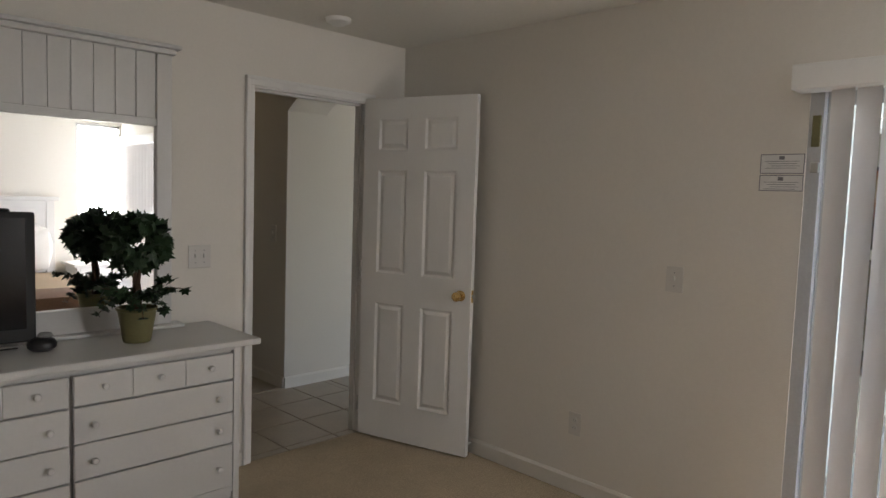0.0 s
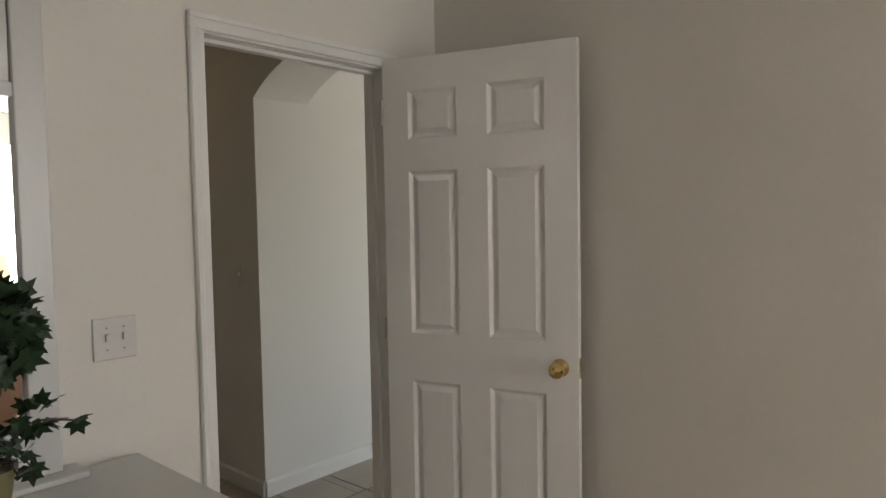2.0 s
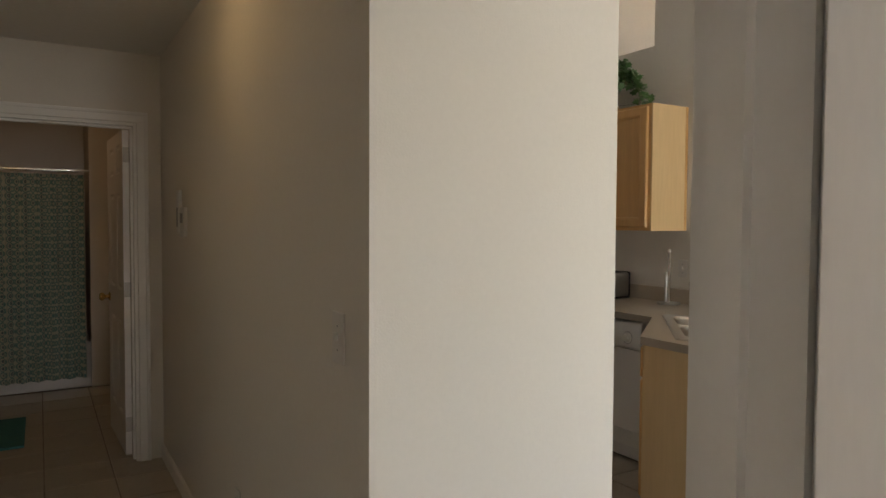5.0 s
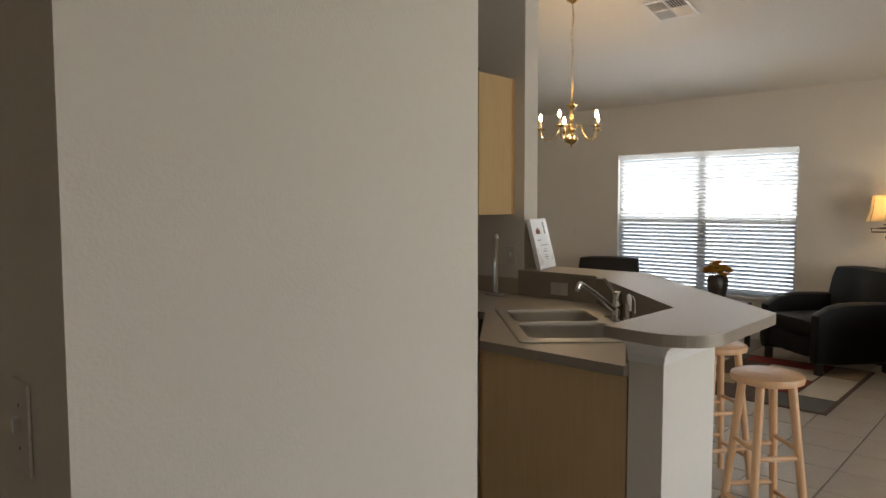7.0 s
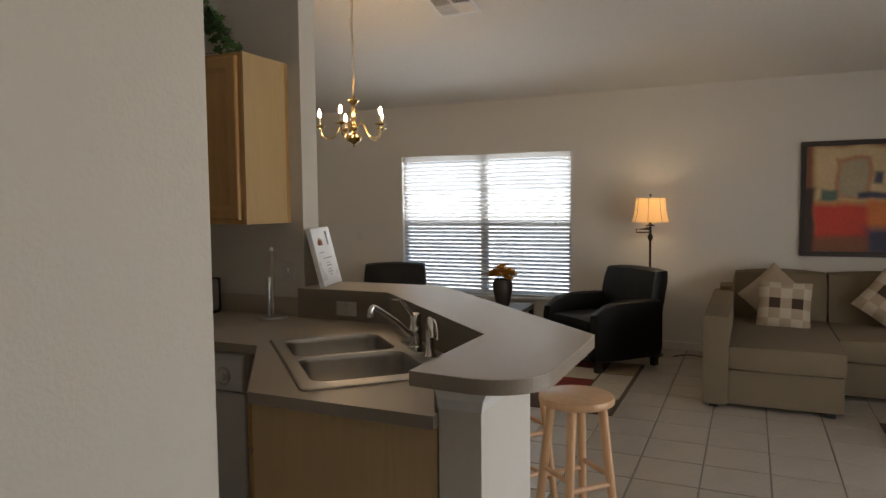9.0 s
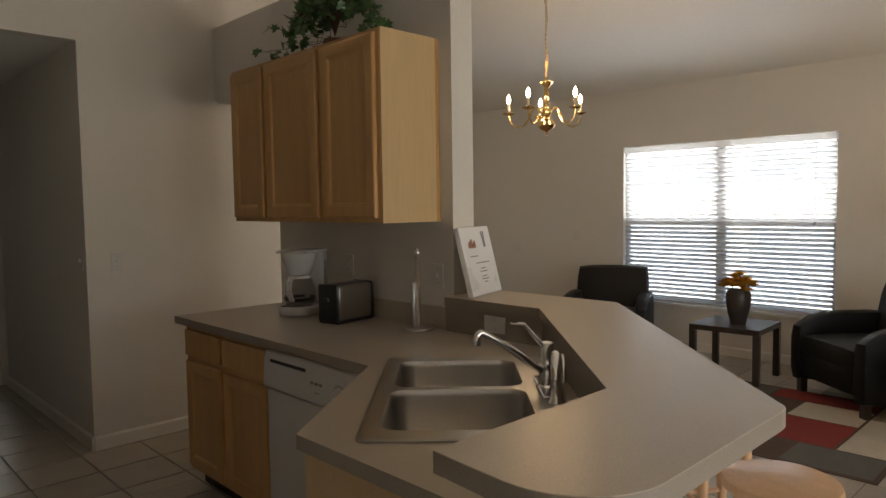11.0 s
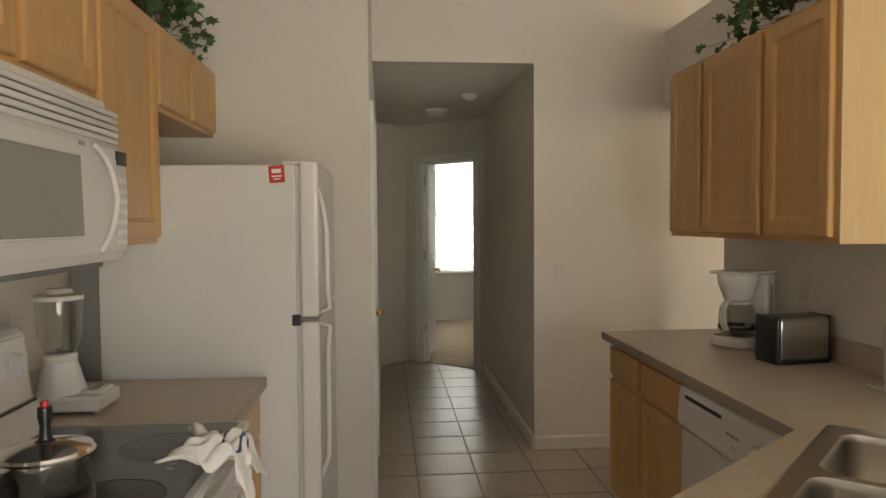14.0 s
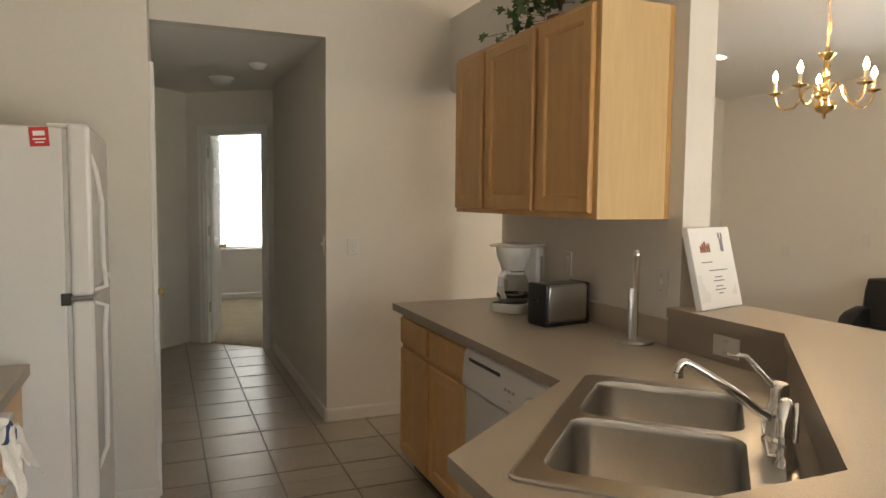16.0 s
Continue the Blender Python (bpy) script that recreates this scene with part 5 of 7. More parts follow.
def faucet():
    f = thing("faucet", "chrome single-lever kitchen faucet with a long rising spout", "faucet", (2.562, 0.645, 0.9215))
    o = f.location
    bm = lathe(bmesh.new(), [(0, 0), (0.034, 0), (0.034, 0.006), (0.026, 0.014), (0.0245, 0.05), (0.026, 0.052), (0.026, 0.078), (0.0245, 0.080), (0.0215, 0.100), (0.0215, 0.130), (0.019, 0.138), (0.010, 0.142), (0, 0.143)], n=28)
    part("body", bm, CHROME, f, smooth=True)
    tip = Vector((2.336, 0.701, 1.114)) - o
    bm = tube(bmesh.new(), [Vector((-0.01, 0.003, 0.055))] + arc((-0.05, 0.014, 0.075), tip * 0.62 + Vector((0, 0, 0.028)), tip, 10), 0.0125, 14, 0.009)
    tube(bm, arc(tip, tip + Vector((-0.016, 0.004, 0.004)), tip + Vector((-0.018, 0.005, -0.022)), 5), 0.0095, 14, 0.011)
    part("spout", bm, CHROME, f, smooth=True)
    part("aerator", tube(bmesh.new(), [tip + Vector((-0.018, 0.005, -0.0225)), tip + Vector((-0.018, 0.005, -0.034))], 0.012, 16), CHROME, f, smooth=True)
    lt = Vector((2.440, 0.665, 1.128)) - o
    bm = tube(bmesh.new(), [(-0.010, 0.003, 0.124), lt * 0.35 + Vector((0, 0, 0.084)), lt * 0.75 + Vector((0, 0, 0.050)), lt * 0.92 + Vector((0, 0, 0.018))], 0.0075, 12, 0.0055)
    part("lever", bm, CHROME, f, smooth=True)
    e = lt * 0.90 + Vector((0, 0, 0.021))
    bm = box(bmesh.new(), -0.026, 0.016, -0.010, 0.010, -0.0025, 0.0025, 0.002, m=Matrix.Translation(e) @ Matrix.Rotation(math.atan2(lt.y, lt.x) + math.pi, 4, "Z") @ Matrix.Rotation(radians(8), 4, "Y"))
    part("lever_paddle", bm, CHROME, f)
    pl = bx(-0.12, 0.12, -0.028, 0.028, 0, 0.008, 0.004)
    bmesh.ops.rotate(pl, verts=pl.verts, matrix=Matrix.Rotation(radians(45), 3, "Z"))
    part("base_plate", pl, CHROME, f)
    s = thing("side_sprayer", "chrome side sprayer hooked beside the faucet", "sprayer", (2.452, 0.530, 0.9215))
    bm = lathe(bmesh.new(), [(0, 0), (0.024, 0), (0.024, 0.005), (0.017, 0.014), (0.015, 0.050), (0, 0.052)], n=18)
    part("socket", bm, CHROME, s, smooth=True)
    bm = tube(bmesh.new(), [(0, 0, 0.045), (0.004, 0.004, 0.080)] + arc((0.006, 0.006, 0.100), (0.004, 0.004, 0.150), (-0.028, -0.016, 0.134), 6) + [(-0.044, -0.028, 0.105), (-0.050, -0.034, 0.080)], 0.0150, 16, 0.0125)
    part("head", bm, CHROME, s, smooth=True)
    part("trigger", tube(bmesh.new(), arc((0.010, -0.014, 0.135), (-0.020, -0.040, 0.125), (-0.028, -0.046, 0.070), 6), 0.0055, 10), CHROME, s, smooth=True)


faucet()


# upper cabinets
def upper(name, label, at, turn, width, z0, z1, fronts, depth=0.335):
    c = thing(name, label, "cabinet", at, turn)
    bm = bmesh.new()
    box(bm, 0.012, width - 0.012, 0.0, depth, z0, z1)
    part("body", bm, MAPLE, c)
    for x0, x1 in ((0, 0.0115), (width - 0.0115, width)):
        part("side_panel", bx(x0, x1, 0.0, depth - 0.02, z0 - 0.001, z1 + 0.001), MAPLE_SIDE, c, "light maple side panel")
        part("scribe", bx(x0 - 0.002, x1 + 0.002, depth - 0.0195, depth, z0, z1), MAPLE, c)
    for x0, x1, a, b in fronts:
        shaker(c, x0, x1, a, b)
    return c


upper("wall_cabinet", "maple wall cabinet with three framed doors on the partition", (2.755, 2.940, 0), -90, 1.298, 1.404, 2.222,
      [(0.012, 0.335, 1.425, 2.205), (0.372, 0.838, 1.425, 2.205), (0.876, 1.266, 1.425, 2.205)])


def ivy(name, label, at, spread, n, seed, lean=(0, 0, 0), sprigs=()):
    rng = random.Random(seed)
    t = thing(name, label, "plant", at)
    part("basket", lathe(bmesh.new(), [(0, 0), (0.05, 0), (0.06, 0.05), (0.056, 0.06), (0, 0.06)], n=20), BASKET, t, "small brown basket", smooth=True)
    bm, st = bmesh.new(), bmesh.new()
    for i in range(n):
        a = rng.uniform(0, 2 * math.pi)
        R = rng.uniform(0.25, 1.0)
        e = Vector((math.cos(a) * spread[0] * R + lean[0], math.sin(a) * spread[1] * R + lean[1], 0.06 + spread[2] * (1.05 - R * R) * rng.uniform(0.5, 1.0) + lean[2] * R))
        path = arc((0, 0, 0.08), (e.x * 0.4, e.y * 0.4, 0.12 + spread[2] * 0.8), e, 7)
        tube(st, path, 0.0016, 5)
        for q in path[2:]:
            for _ in range(2):
                leaf_into(bm, q + rand_dir(rng) * 0.012, rng.uniform(0.030, 0.055), rand_dir(rng) + Vector((e.x, e.y, -0.05)) * 2.5, (rng.uniform(-0.7, 0.7), rng.uniform(-0.7, 0.7), 1), rng)
    for e in sprigs:
        e = Vector(e) - Vector(at)
        path = arc((0, 0, 0.06), (e.x * 0.5, e.y * 0.5, e.z * 0.5 + 0.02), e, 8)
        tube(st, path, 0.0014, 5)
        for q in path[4:]:
            leaf_into(bm, q + rand_dir(rng) * 0.010, rng.uniform(0.036, 0.055), rand_dir(rng) + Vector((e.x, e.y, 0.2)), (rng.uniform(-1, -0.4), rng.uniform(-0.8, 0.2), 0.6), rng)
    part("leaves", bm, LEAF, t, "green ivy leaves on trailing stems", kind="stuff")
    part("stem", st, TWIG, t, kind="stuff")
    return t


ivy("ivy_plant", "bushy ivy plant on top of the cabinet", (2.90, 2.16, 2.222), (0.17, 0.34, 0.34), 95, 3,
    sprigs=((2.80, 2.62, 2.42), (2.82, 2.74, 2.31), (2.84, 2.55, 2.33), (2.86, 2.66, 2.26), (2.82, 1.70, 2.25)))
iv = ivy("ivy_plant", "trailing ivy plant on top of the cabinet over the fridge", (0.27, 2.45, 2.222), (0.20, 0.40, 0.27), 80, 8, (0.08, 0.06, 0.03), sprigs=((0.44, 2.90, 2.36), (0.42, 2.95, 2.28), (0.46, 2.80, 2.30), (0.44, 2.2, 2.30)))


# ---- kitchen: things on the east counter ----
def coffee_maker():
    c = thing("coffee_maker", "white drip coffee maker with a glass carafe on the counter", "coffee maker", (2.905, 2.51, 0.9145), -60)
    c.scale = (1.08, 1.10, 1.02)
    bm = prism(bmesh.new(), [(-0.088, 0.11), (-0.088, -0.08), (-0.075, -0.108), (-0.045, -0.122), (0.045, -0.122), (0.075, -0.108), (0.088, -0.08), (0.088, 0.11)], 0, 0.046, 0.010)
    part("base", bm, APPL, c, smooth=True)
    part("column", bx(-0.084, 0.084, 0.040, 0.11, 0.046, 0.318, 0.014, 3), APPL, c, smooth=True)
    part("filter_basket", lathe(bmesh.new(), [(0, 0.205), (0.050, 0.205), (0.056, 0.215), (0.078, 0.275), (0.082, 0.312), (0.078, 0.318), (0, 0.318)], 0, -0.035, 0, 28), APPL, c, smooth=True)
    part("lid", bx(-0.084, 0.084, -0.112, 0.112, 0.3185, 0.332, 0.006, 3), APPL, c, smooth=True)
    part("hinge_seam", bx(-0.06, 0.06, 0.030, 0.034, 0.3305, 0.3335), GREYP, c)
    part("dial", lathe(bmesh.new(), [(0, 0.046), (0.017, 0.046), (0.016, 0.050), (0, 0.051)], -0.050, -0.095, 0, 16), BLACK, c, "small dark control dial")
    part("button", lathe(bmesh.new(), [(0, 0.046), (0.009, 0.046), (0.008, 0.049), (0, 0.0495)], -0.018, -0.106, 0, 12), GREYP, c)
    part("water_gauge", bx(0.0845, 0.0865, 0.062, 0.082, 0.12, 0.27), GREYP, c, "dark water gauge strip")
    k = part("carafe", lathe(bmesh.new(), [(0, 0.049), (0.060, 0.049), (0.070, 0.060), (0.076, 0.100), (0.074, 0.135), (0.062, 0.172), (0.050, 0.190), (0.048, 0.190), (0.060, 0.171), (0.072, 0.134), (0.074, 0.100), (0.068, 0.062), (0, 0.053)], 0, -0.035, 0, 32), JAR, c, "clear glass carafe", smooth=True)
    part("lid", lathe(bmesh.new(), [(0.051, 0.186), (0.052, 0.197), (0.030, 0.203), (0, 0.203)], 0, -0.035, 0, 20), APPL, k, smooth=True)
    part("band", lathe(bmesh.new(), [(0.0745, 0.074), (0.0765, 0.078), (0.0775, 0.086), (0.0765, 0.090), (0.0745, 0.086)], 0, -0.035, 0, 32), BLACK, k, "thin black band", smooth=True)
    hd = bmesh.new()
    outer = [(-0.086, 0.200), (-0.118, 0.196), (-0.140, 0.175), (-0.142, 0.140), (-0.130, 0.100), (-0.112, 0.078)]
    for (ya, za), (yb, zb) in zip(outer, outer[1:]):
        tube(hd, [(-0.007, ya, za), (-0.007, yb, zb)], 0.0075, 8), tube(hd, [(0.007, ya, za), (0.007, yb, zb)], 0.0075, 8)
    part("handle", hd, APPL, k, "white strap handle", smooth=True)
    part("hot_plate", lathe(bmesh.new(), [(0, 0.0465), (0.065, 0.0465), (0.065, 0.0485), (0, 0.0485)], 0, -0.035, 0, 24), BLACK, c)


coffee_maker()


def toaster():
    t = thing("toaster", "brushed steel two-slice toaster with black ends on the counter", "toaster", (2.913, 2.136, 0.9145), 8)
    L2, d = 0.128, 0.064
    part("shell", bx(-L2 + 0.012, L2 - 0.010, -d, d, 0.014, 0.184, 0.016, 4), STEEL, t, smooth=True)
    for a, b in ((-L2, -L2 + 0.024), (L2 - 0.013, L2)):
        part("end_cap", bx(a, b, -d - 0.003, d + 0.003, 0.008, 0.189, 0.011, 3), BLACK, t, "black plastic end", smooth=True)
    part("top_plate", bx(-L2 + 0.024, L2 - 0.013, -d + 0.018, d - 0.018, 0.1835, 0.1865, 0.001, 1), BLACK, t, "black top round the slots")
    for y in (-0.024, 0.024):
        part("slot", bx(-0.085, 0.085, y - 0.011, y + 0.011, 0.1866, 0.1880), DARKGAP, t, "dark toast slot")
    part("lever", bx(-L2 - 0.014, -L2, -0.018, 0.018, 0.11, 0.125, 0.003), BLACK, t)
    part("base", bx(-L2 + 0.006, L2 - 0.006, -d - 0.001, d + 0.001, 0, 0.016, 0.003), BLACK, t)


toaster()
pt = thing("paper_towel_holder", "empty upright steel paper towel holder on the counter", "towel holder", (2.980, 1.682, 0.9145))
part("base", lathe(bmesh.new(), [(0, 0), (0.075, 0), (0.077, 0.004), (0.073, 0.012), (0.01, 0.016), (0, 0.016)], n=32), STEEL, pt, smooth=True)
part("rod", lathe(bmesh.new(), [(0.0125, 0.014), (0.0125, 0.340), (0.0145, 0.344), (0.0145, 0.354), (0.008, 0.368), (0, 0.370)], n=20), CHROME, pt, "chrome rod with a rounded tip", smooth=True)
part("tension_arm", lathe(bmesh.new(), [(0.0095, 0.014), (0.0095, 0.205), (0.006, 0.214), (0, 0.215)], -0.019, 0.010, 0, 16), STEEL, pt, "short steel arm beside the rod", smooth=True)


def folder():
    b = thing("info_folder", "white information folder in a clear sleeve leaning on the bar wall", "folder", (3.206, 1.471, 1.0705), 0)
    w, h = 0.282, 0.312
    bm = bx(-w / 2, w / 2, -0.014, 0.014, 0, h, 0.004)
    b.rotation_euler = (radians(-14), 0, radians(15))
    part("cover", bm, PAPER, b)
    bm = bmesh.new()
    for i in range(5):
        box(bm, -0.085 + 0.014 * i, -0.075 + 0.014 * i, -0.0155, -0.0143, 0.215, 0.240 + 0.008 * (i % 3))
    part("emblem", bm, INKB, b, "small brown printed emblem")
    bm = bmesh.new()
    box(bm, 0.055, 0.075, -0.0155, -0.0143, 0.215, 0.265), box(bm, 0.051, 0.061, -0.0155, -0.0143, 0.265, 0.288), box(bm, 0.069, 0.079, -0.0155, -0.0143, 0.265, 0.288)
    part("figure_print", bm, INK, b, "small dark printed figure")
    for z, a, c in ((0.178, -0.09, -0.02), (0.146, -0.05, 0.075), (0.120, -0.02, 0.03), (0.106, -0.03, 0.04), (0.085, -0.02, 0.025), (0.072, -0.03, 0.04), (0.058, -0.01, 0.02)):
        part("text_line", bx(a, c, -0.0155, -0.0143, z - 0.003, z + 0.001), INK, b)


folder()


# ---- kitchen: range side ----
WX = 0.12
rg = thing("electric_range", "white electric range with a black glass cooktop", "range", (WX + 0.38, 1.15, 0))
part("body", bx(WX + 0.01, 0.82, 0.77, 1.53, 0.03, 0.895, 0.004), APPL, rg, w=True)
part("oven_door", bx(0.821, 0.86, 0.78, 1.52, 0.22, 0.80, 0.008), APPL, rg, w=True)
part("oven_window", bx(0.8605, 0.863, 0.92, 1.38, 0.38, 0.66), COOK, rg, "dark oven window", w=True)
part("drawer", bx(0.821, 0.855, 0.78, 1.52, 0.05, 0.20, 0.008), APPL, rg, w=True)
bm = tube(bmesh.new(), [(0.865, 0.84, 0.765), (0.905, 0.86, 0.765), (0.905, 1.44, 0.765), (0.865, 1.46, 0.765)], 0.011, 10)
part("handle", bm, APPL, rg, w=True, smooth=True)
part("cooktop_frame", bx(WX + 0.06, 0.895, 0.768, 1.532, 0.895, 0.918, 0.008), APPL, rg, w=True)
ct = part("cooktop", bx(WX + 0.234, 0.868, 0.795, 1.505, 0.9185, 0.9225), COOK, rg, "black glass cooktop", w=True)
for x, y, r in ((0.725, 1.31, 0.105), (0.715, 0.975, 0.115), (0.455, 1.33, 0.085), (0.455, 0.99, 0.095)):
    part("burner", lathe(bmesh.new(), [(0, 0), (r - 0.004, 0), (r, 0.0006), (r, 0)], x, y, 0.9230, 36), BURNER, ct, w=True)
bm = bmesh.new()
for y in (1.115, 1.145, 1.175):
    lathe(bm, [(0, 0), (0.009, 0), (0.009, 0.0006), (0, 0.0006)], 0.79, y, 0.9226, 12)
part("indicator", bm, GREYP, ct, w=True)
bg = bmesh.new()
va = [(WX + 0.015, 0.90), (WX + 0.232, 0.90), (WX + 0.228, 0.928), (WX + 0.190, 0.994), (WX + 0.181, 1.004), (WX + 0.164, 1.182), (WX + 0.146, 1.200), (WX + 0.015, 1.215)]
a = [bg.verts.new((x, 0.772, z)) for x, z in va]
b = [bg.verts.new((x, 1.528, z)) for x, z in va]
bg.faces.new(a), bg.faces.new(b[::-1])
for i in range(len(va)):
    bg.faces.new((a[i], b[i], b[(i + 1) % len(va)], a[(i + 1) % len(va)]))
bmesh.ops.recalc_face_normals(bg, faces=bg.faces)
bmesh.ops.bevel(bg, geom=list(bg.edges), offset=0.006, segments=2, affect="EDGES")
gk = part("backguard", bg, APPL, rg, w=True)
tilt = 5.4
for y in (1.465, 1.358, 0.942, 0.835):
    bm = lathe(bmesh.new(), [(0, 0), (0.031, 0), (0.031, 0.006), (0.027, 0.008), (0.025, 0.017), (0, 0.018)], n=24)
    box(bm, -0.025, 0.025, -0.004, 0.004, 0.0185, 0.023, 0.001, 1)
    bmesh.ops.transform(bm, matrix=Matrix.Translation((WX + 0.1700, y, 1.108)) @ Matrix.Rotation(radians(90 - tilt), 4, "Y"), verts=bm.verts)
    part("knob", bm, KNOBG, gk, "pale blue-grey control knob", w=True, smooth=True)
mr = Matrix.Translation((WX + 0.1705, 1.098, 1.110)) @ Matrix.Rotation(radians(-tilt), 4, "Y")
part("control_panel", box(bmesh.new(), 0.0, 0.003, -0.05, 0.13, -0.042, 0.042, 0.001, 1, m=mr), APPLG, gk, w=True)
part("clock", box(bmesh.new(), 0.003, 0.005, -0.035, 0.025, 0.0, 0.032, m=mr), BLACK, gk, "black clock display", w=True)
for i in range(3):
    for j in range(3):
        part("touch_pad", box(bmesh.new(), 0.0031, 0.0042, 0.040 + 0.028 * i, 0.056 + 0.028 * i, -0.032 + 0.024 * j, -0.021 + 0.024 * j, m=mr), GREYP if (i + j) % 2 else APPL, gk, w=True)
for i in range(3):
    part("touch_pad", box(bmesh.new(), 0.0031, 0.0042, -0.035 + 0.022 * i, -0.020 + 0.022 * i, -0.028, -0.018, m=mr), APPL, gk, w=True)
bm = bmesh.new()
for a0, a1, z0, z1 in ((-0.055, 0.135, -0.047, -0.0458), (-0.055, 0.135, 0.0458, 0.047), (-0.055, -0.0538, -0.0458, 0.0458), (0.1338, 0.135, -0.0458, 0.0458)):
    box(bm, 0.0002, 0.0036, a0, a1, z0, z1, m=mr)
part("panel_outline", bm, GREYP, gk, w=True)
part("seam", bx(WX + 0.176, WX + 0.194, 0.776, 1.524, 0.9965, 1.0045), BLACK, gk, w=True)


def microwave():
    m = thing("microwave", "white over-the-range microwave with a grey window", "microwave", (0.33, 1.16, 1.38))
    y0, y1, x0, x1, z0, z1 = 0.785, 1.560, WX + 0.002, 0.50, 1.383, 1.825
    part("body", bx(x0, x1, y0, y1, z0, z1, 0.003), APPLG, m, w=True)
    part("underside", bx(x0 + 0.02, x1 - 0.01, y0 + 0.01, y1 - 0.01, z0 - 0.018, z0 - 0.0005), DARKGAP, m, "dark vented underside", w=True)
    d = bmesh.new()
    n = 10
    prof = [(x1 + 0.002, z0), (x1 + 0.05, z0 + 0.004), (x1 + 0.062, z0 + 0.03), (x1 + 0.066, z0 + 0.18), (x1 + 0.062, z0 + 0.275), (x1 + 0.052, z0 + 0.305), (x1 + 0.034, z0 + 0.325), (x1 + 0.002, z0 + 0.325)]
    rows = [[d.verts.new((x1 + 0.002 + (x - x1 - 0.002) * k, y, z)) for x, z in prof] for y, k in ((y0, 0.25), (y0 + 0.012, 0.7), (y0 + 0.035, 1.0), (y1 - 0.02, 1.0), (y1, 0.75))]
    d.faces.new(rows[0]), d.faces.new(rows[-1][::-1])
    for a, b in zip(rows, rows[1:]):
        for i in range(len(prof)):
            d.faces.new((a[i], b[i], b[(i + 1) % len(prof)], a[(i + 1) % len(prof)]))
    bmesh.ops.recalc_face_normals(d, faces=d.faces)
    dr = part("door", d, APPL, m, w=True)
    part("window", box(bmesh.new(), -0.002, 0.002, y0 + 0.030, y1 - 0.305, -0.100, 0.090, 0.001, 1, m=Matrix.Translation((x1 + 0.066, 0, z0 + 0.175)) @ Matrix.Rotation(radians(-1.5), 4, "Y")), MWGLASS, dr, "grey tinted oven window", w=True)
    bm = bmesh.new()
    fr = Matrix.Translation((x1 + 0.066, 0, z0 + 0.175)) @ Matrix.Rotation(radians(-1.5), 4, "Y")
    for a0, a1, c0, c1 in ((y0 + 0.024, y0 + 0.0295, -0.106, 0.096), (y1 - 0.3045, y1 - 0.299, -0.106, 0.096), (y0 + 0.0295, y1 - 0.3045, 0.0905, 0.096), (y0 + 0.0295, y1 - 0.3045, -0.106, -0.1005)):
        box(bm, -0.003, 0.0028, a0, a1, c0, c1, 0.001, 1, m=fr)
    part("window_frame", bm, APPL, dr, w=True)
    bm = tube(bmesh.new(), arc((x1 + 0.056, y1 - 0.215, z0 + 0.305), (x1 + 0.086, y1 - 0.165, z0 + 0.27), (x1 + 0.090, y1 - 0.155, z0 + 0.17), 6) + arc((x1 + 0.090, y1 - 0.155, z0 + 0.17), (x1 + 0.088, y1 - 0.160, z0 + 0.08), (x1 + 0.062, y1 - 0.200, z0 + 0.03), 6)[1:], 0.0075, 12)
    part("handle", bm, APPL, dr, "curved white handle", w=True, smooth=True)
    part("display", bx(x1 + 0.060, x1 + 0.0655, y1 - 0.085, y1 - 0.02, z0 + 0.262, z0 + 0.300), BLACK, m, "dark display", w=True)
    for i in range(3):
        for j in range(7):
            bm = bmesh.new()
            zz = 0.051 + 0.028 * j
            sf = x1 + (0.062 + 0.004 * (zz - 0.03) / 0.15 if zz < 0.18 else 0.066 - 0.008 * (zz - 0.18) / 0.12)
            box(bm, sf - 0.003, sf + 0.0012, y1 - 0.092 + 0.024 * i, y1 - 0.075 + 0.024 * i, z0 + 0.045 + 0.028 * j, z0 + 0.058 + 0.028 * j)
            part("key", bm, APPLG, m, w=True)
    for i in range(5):
        z = z0 + 0.337 + i * 0.0185
        part("vent_slat", box(bmesh.new(), -0.03, 0.03, y0 + 0.004, y1 - 0.004, -0.0075, 0.0075, 0.005, m=Matrix.Translation((x1 + 0.012, 0, z)) @ Matrix.Rotation(radians(14), 4, "Y")), APPL, m, w=True)
    part("vent_back", bx(x1, x1 + 0.006, y0 + 0.01, y1 - 0.01, z0 + 0.328, z1), APPLG, m, w=True)
    part("badge", bx(x1 + 0.059, x1 + 0.0612, y1 - 0.30, y1 - 0.27, z0 + 0.293, z0 + 0.303), GREYP, m, w=True)


microwave()
UF = 0.455
for nm, lab, y0, y1, z0, fronts in (
        ("wall_cabinet", "maple wall cabinet with two doors over the microwave", 0.770, 1.602, 1.845, [(0.012, 0.398, 1.86, 2.205), (0.432, 0.820, 1.86, 2.205)]),
        ("wall_cabinet", "tall single-door maple wall cabinet beside the fridge", 1.604, 2.12, 1.415, [(0.010, 0.505, 1.435, 2.205)]),
        ("wall_cabinet", "short maple wall cabinet over the fridge", 2.122, 3.065 - 0.107, 1.90, [(0.012, 0.402, 1.92, 2.205), (0.436, 0.822, 1.92, 2.205)])):
    upper(nm, lab, (UF, y0, 0), 90, y1 - y0, z0, 2.222, fronts)
bc = base_cabinet("base_cabinet", "narrow maple base cabinet between range and fridge", (0.80, 1.555, 0), 90, 0.535,
                  [(0.01, 0.525, 0.705, 0.85, "drawer"), (0.01, 0.525, 0.115, 0.69, "door")], depth=0.66)
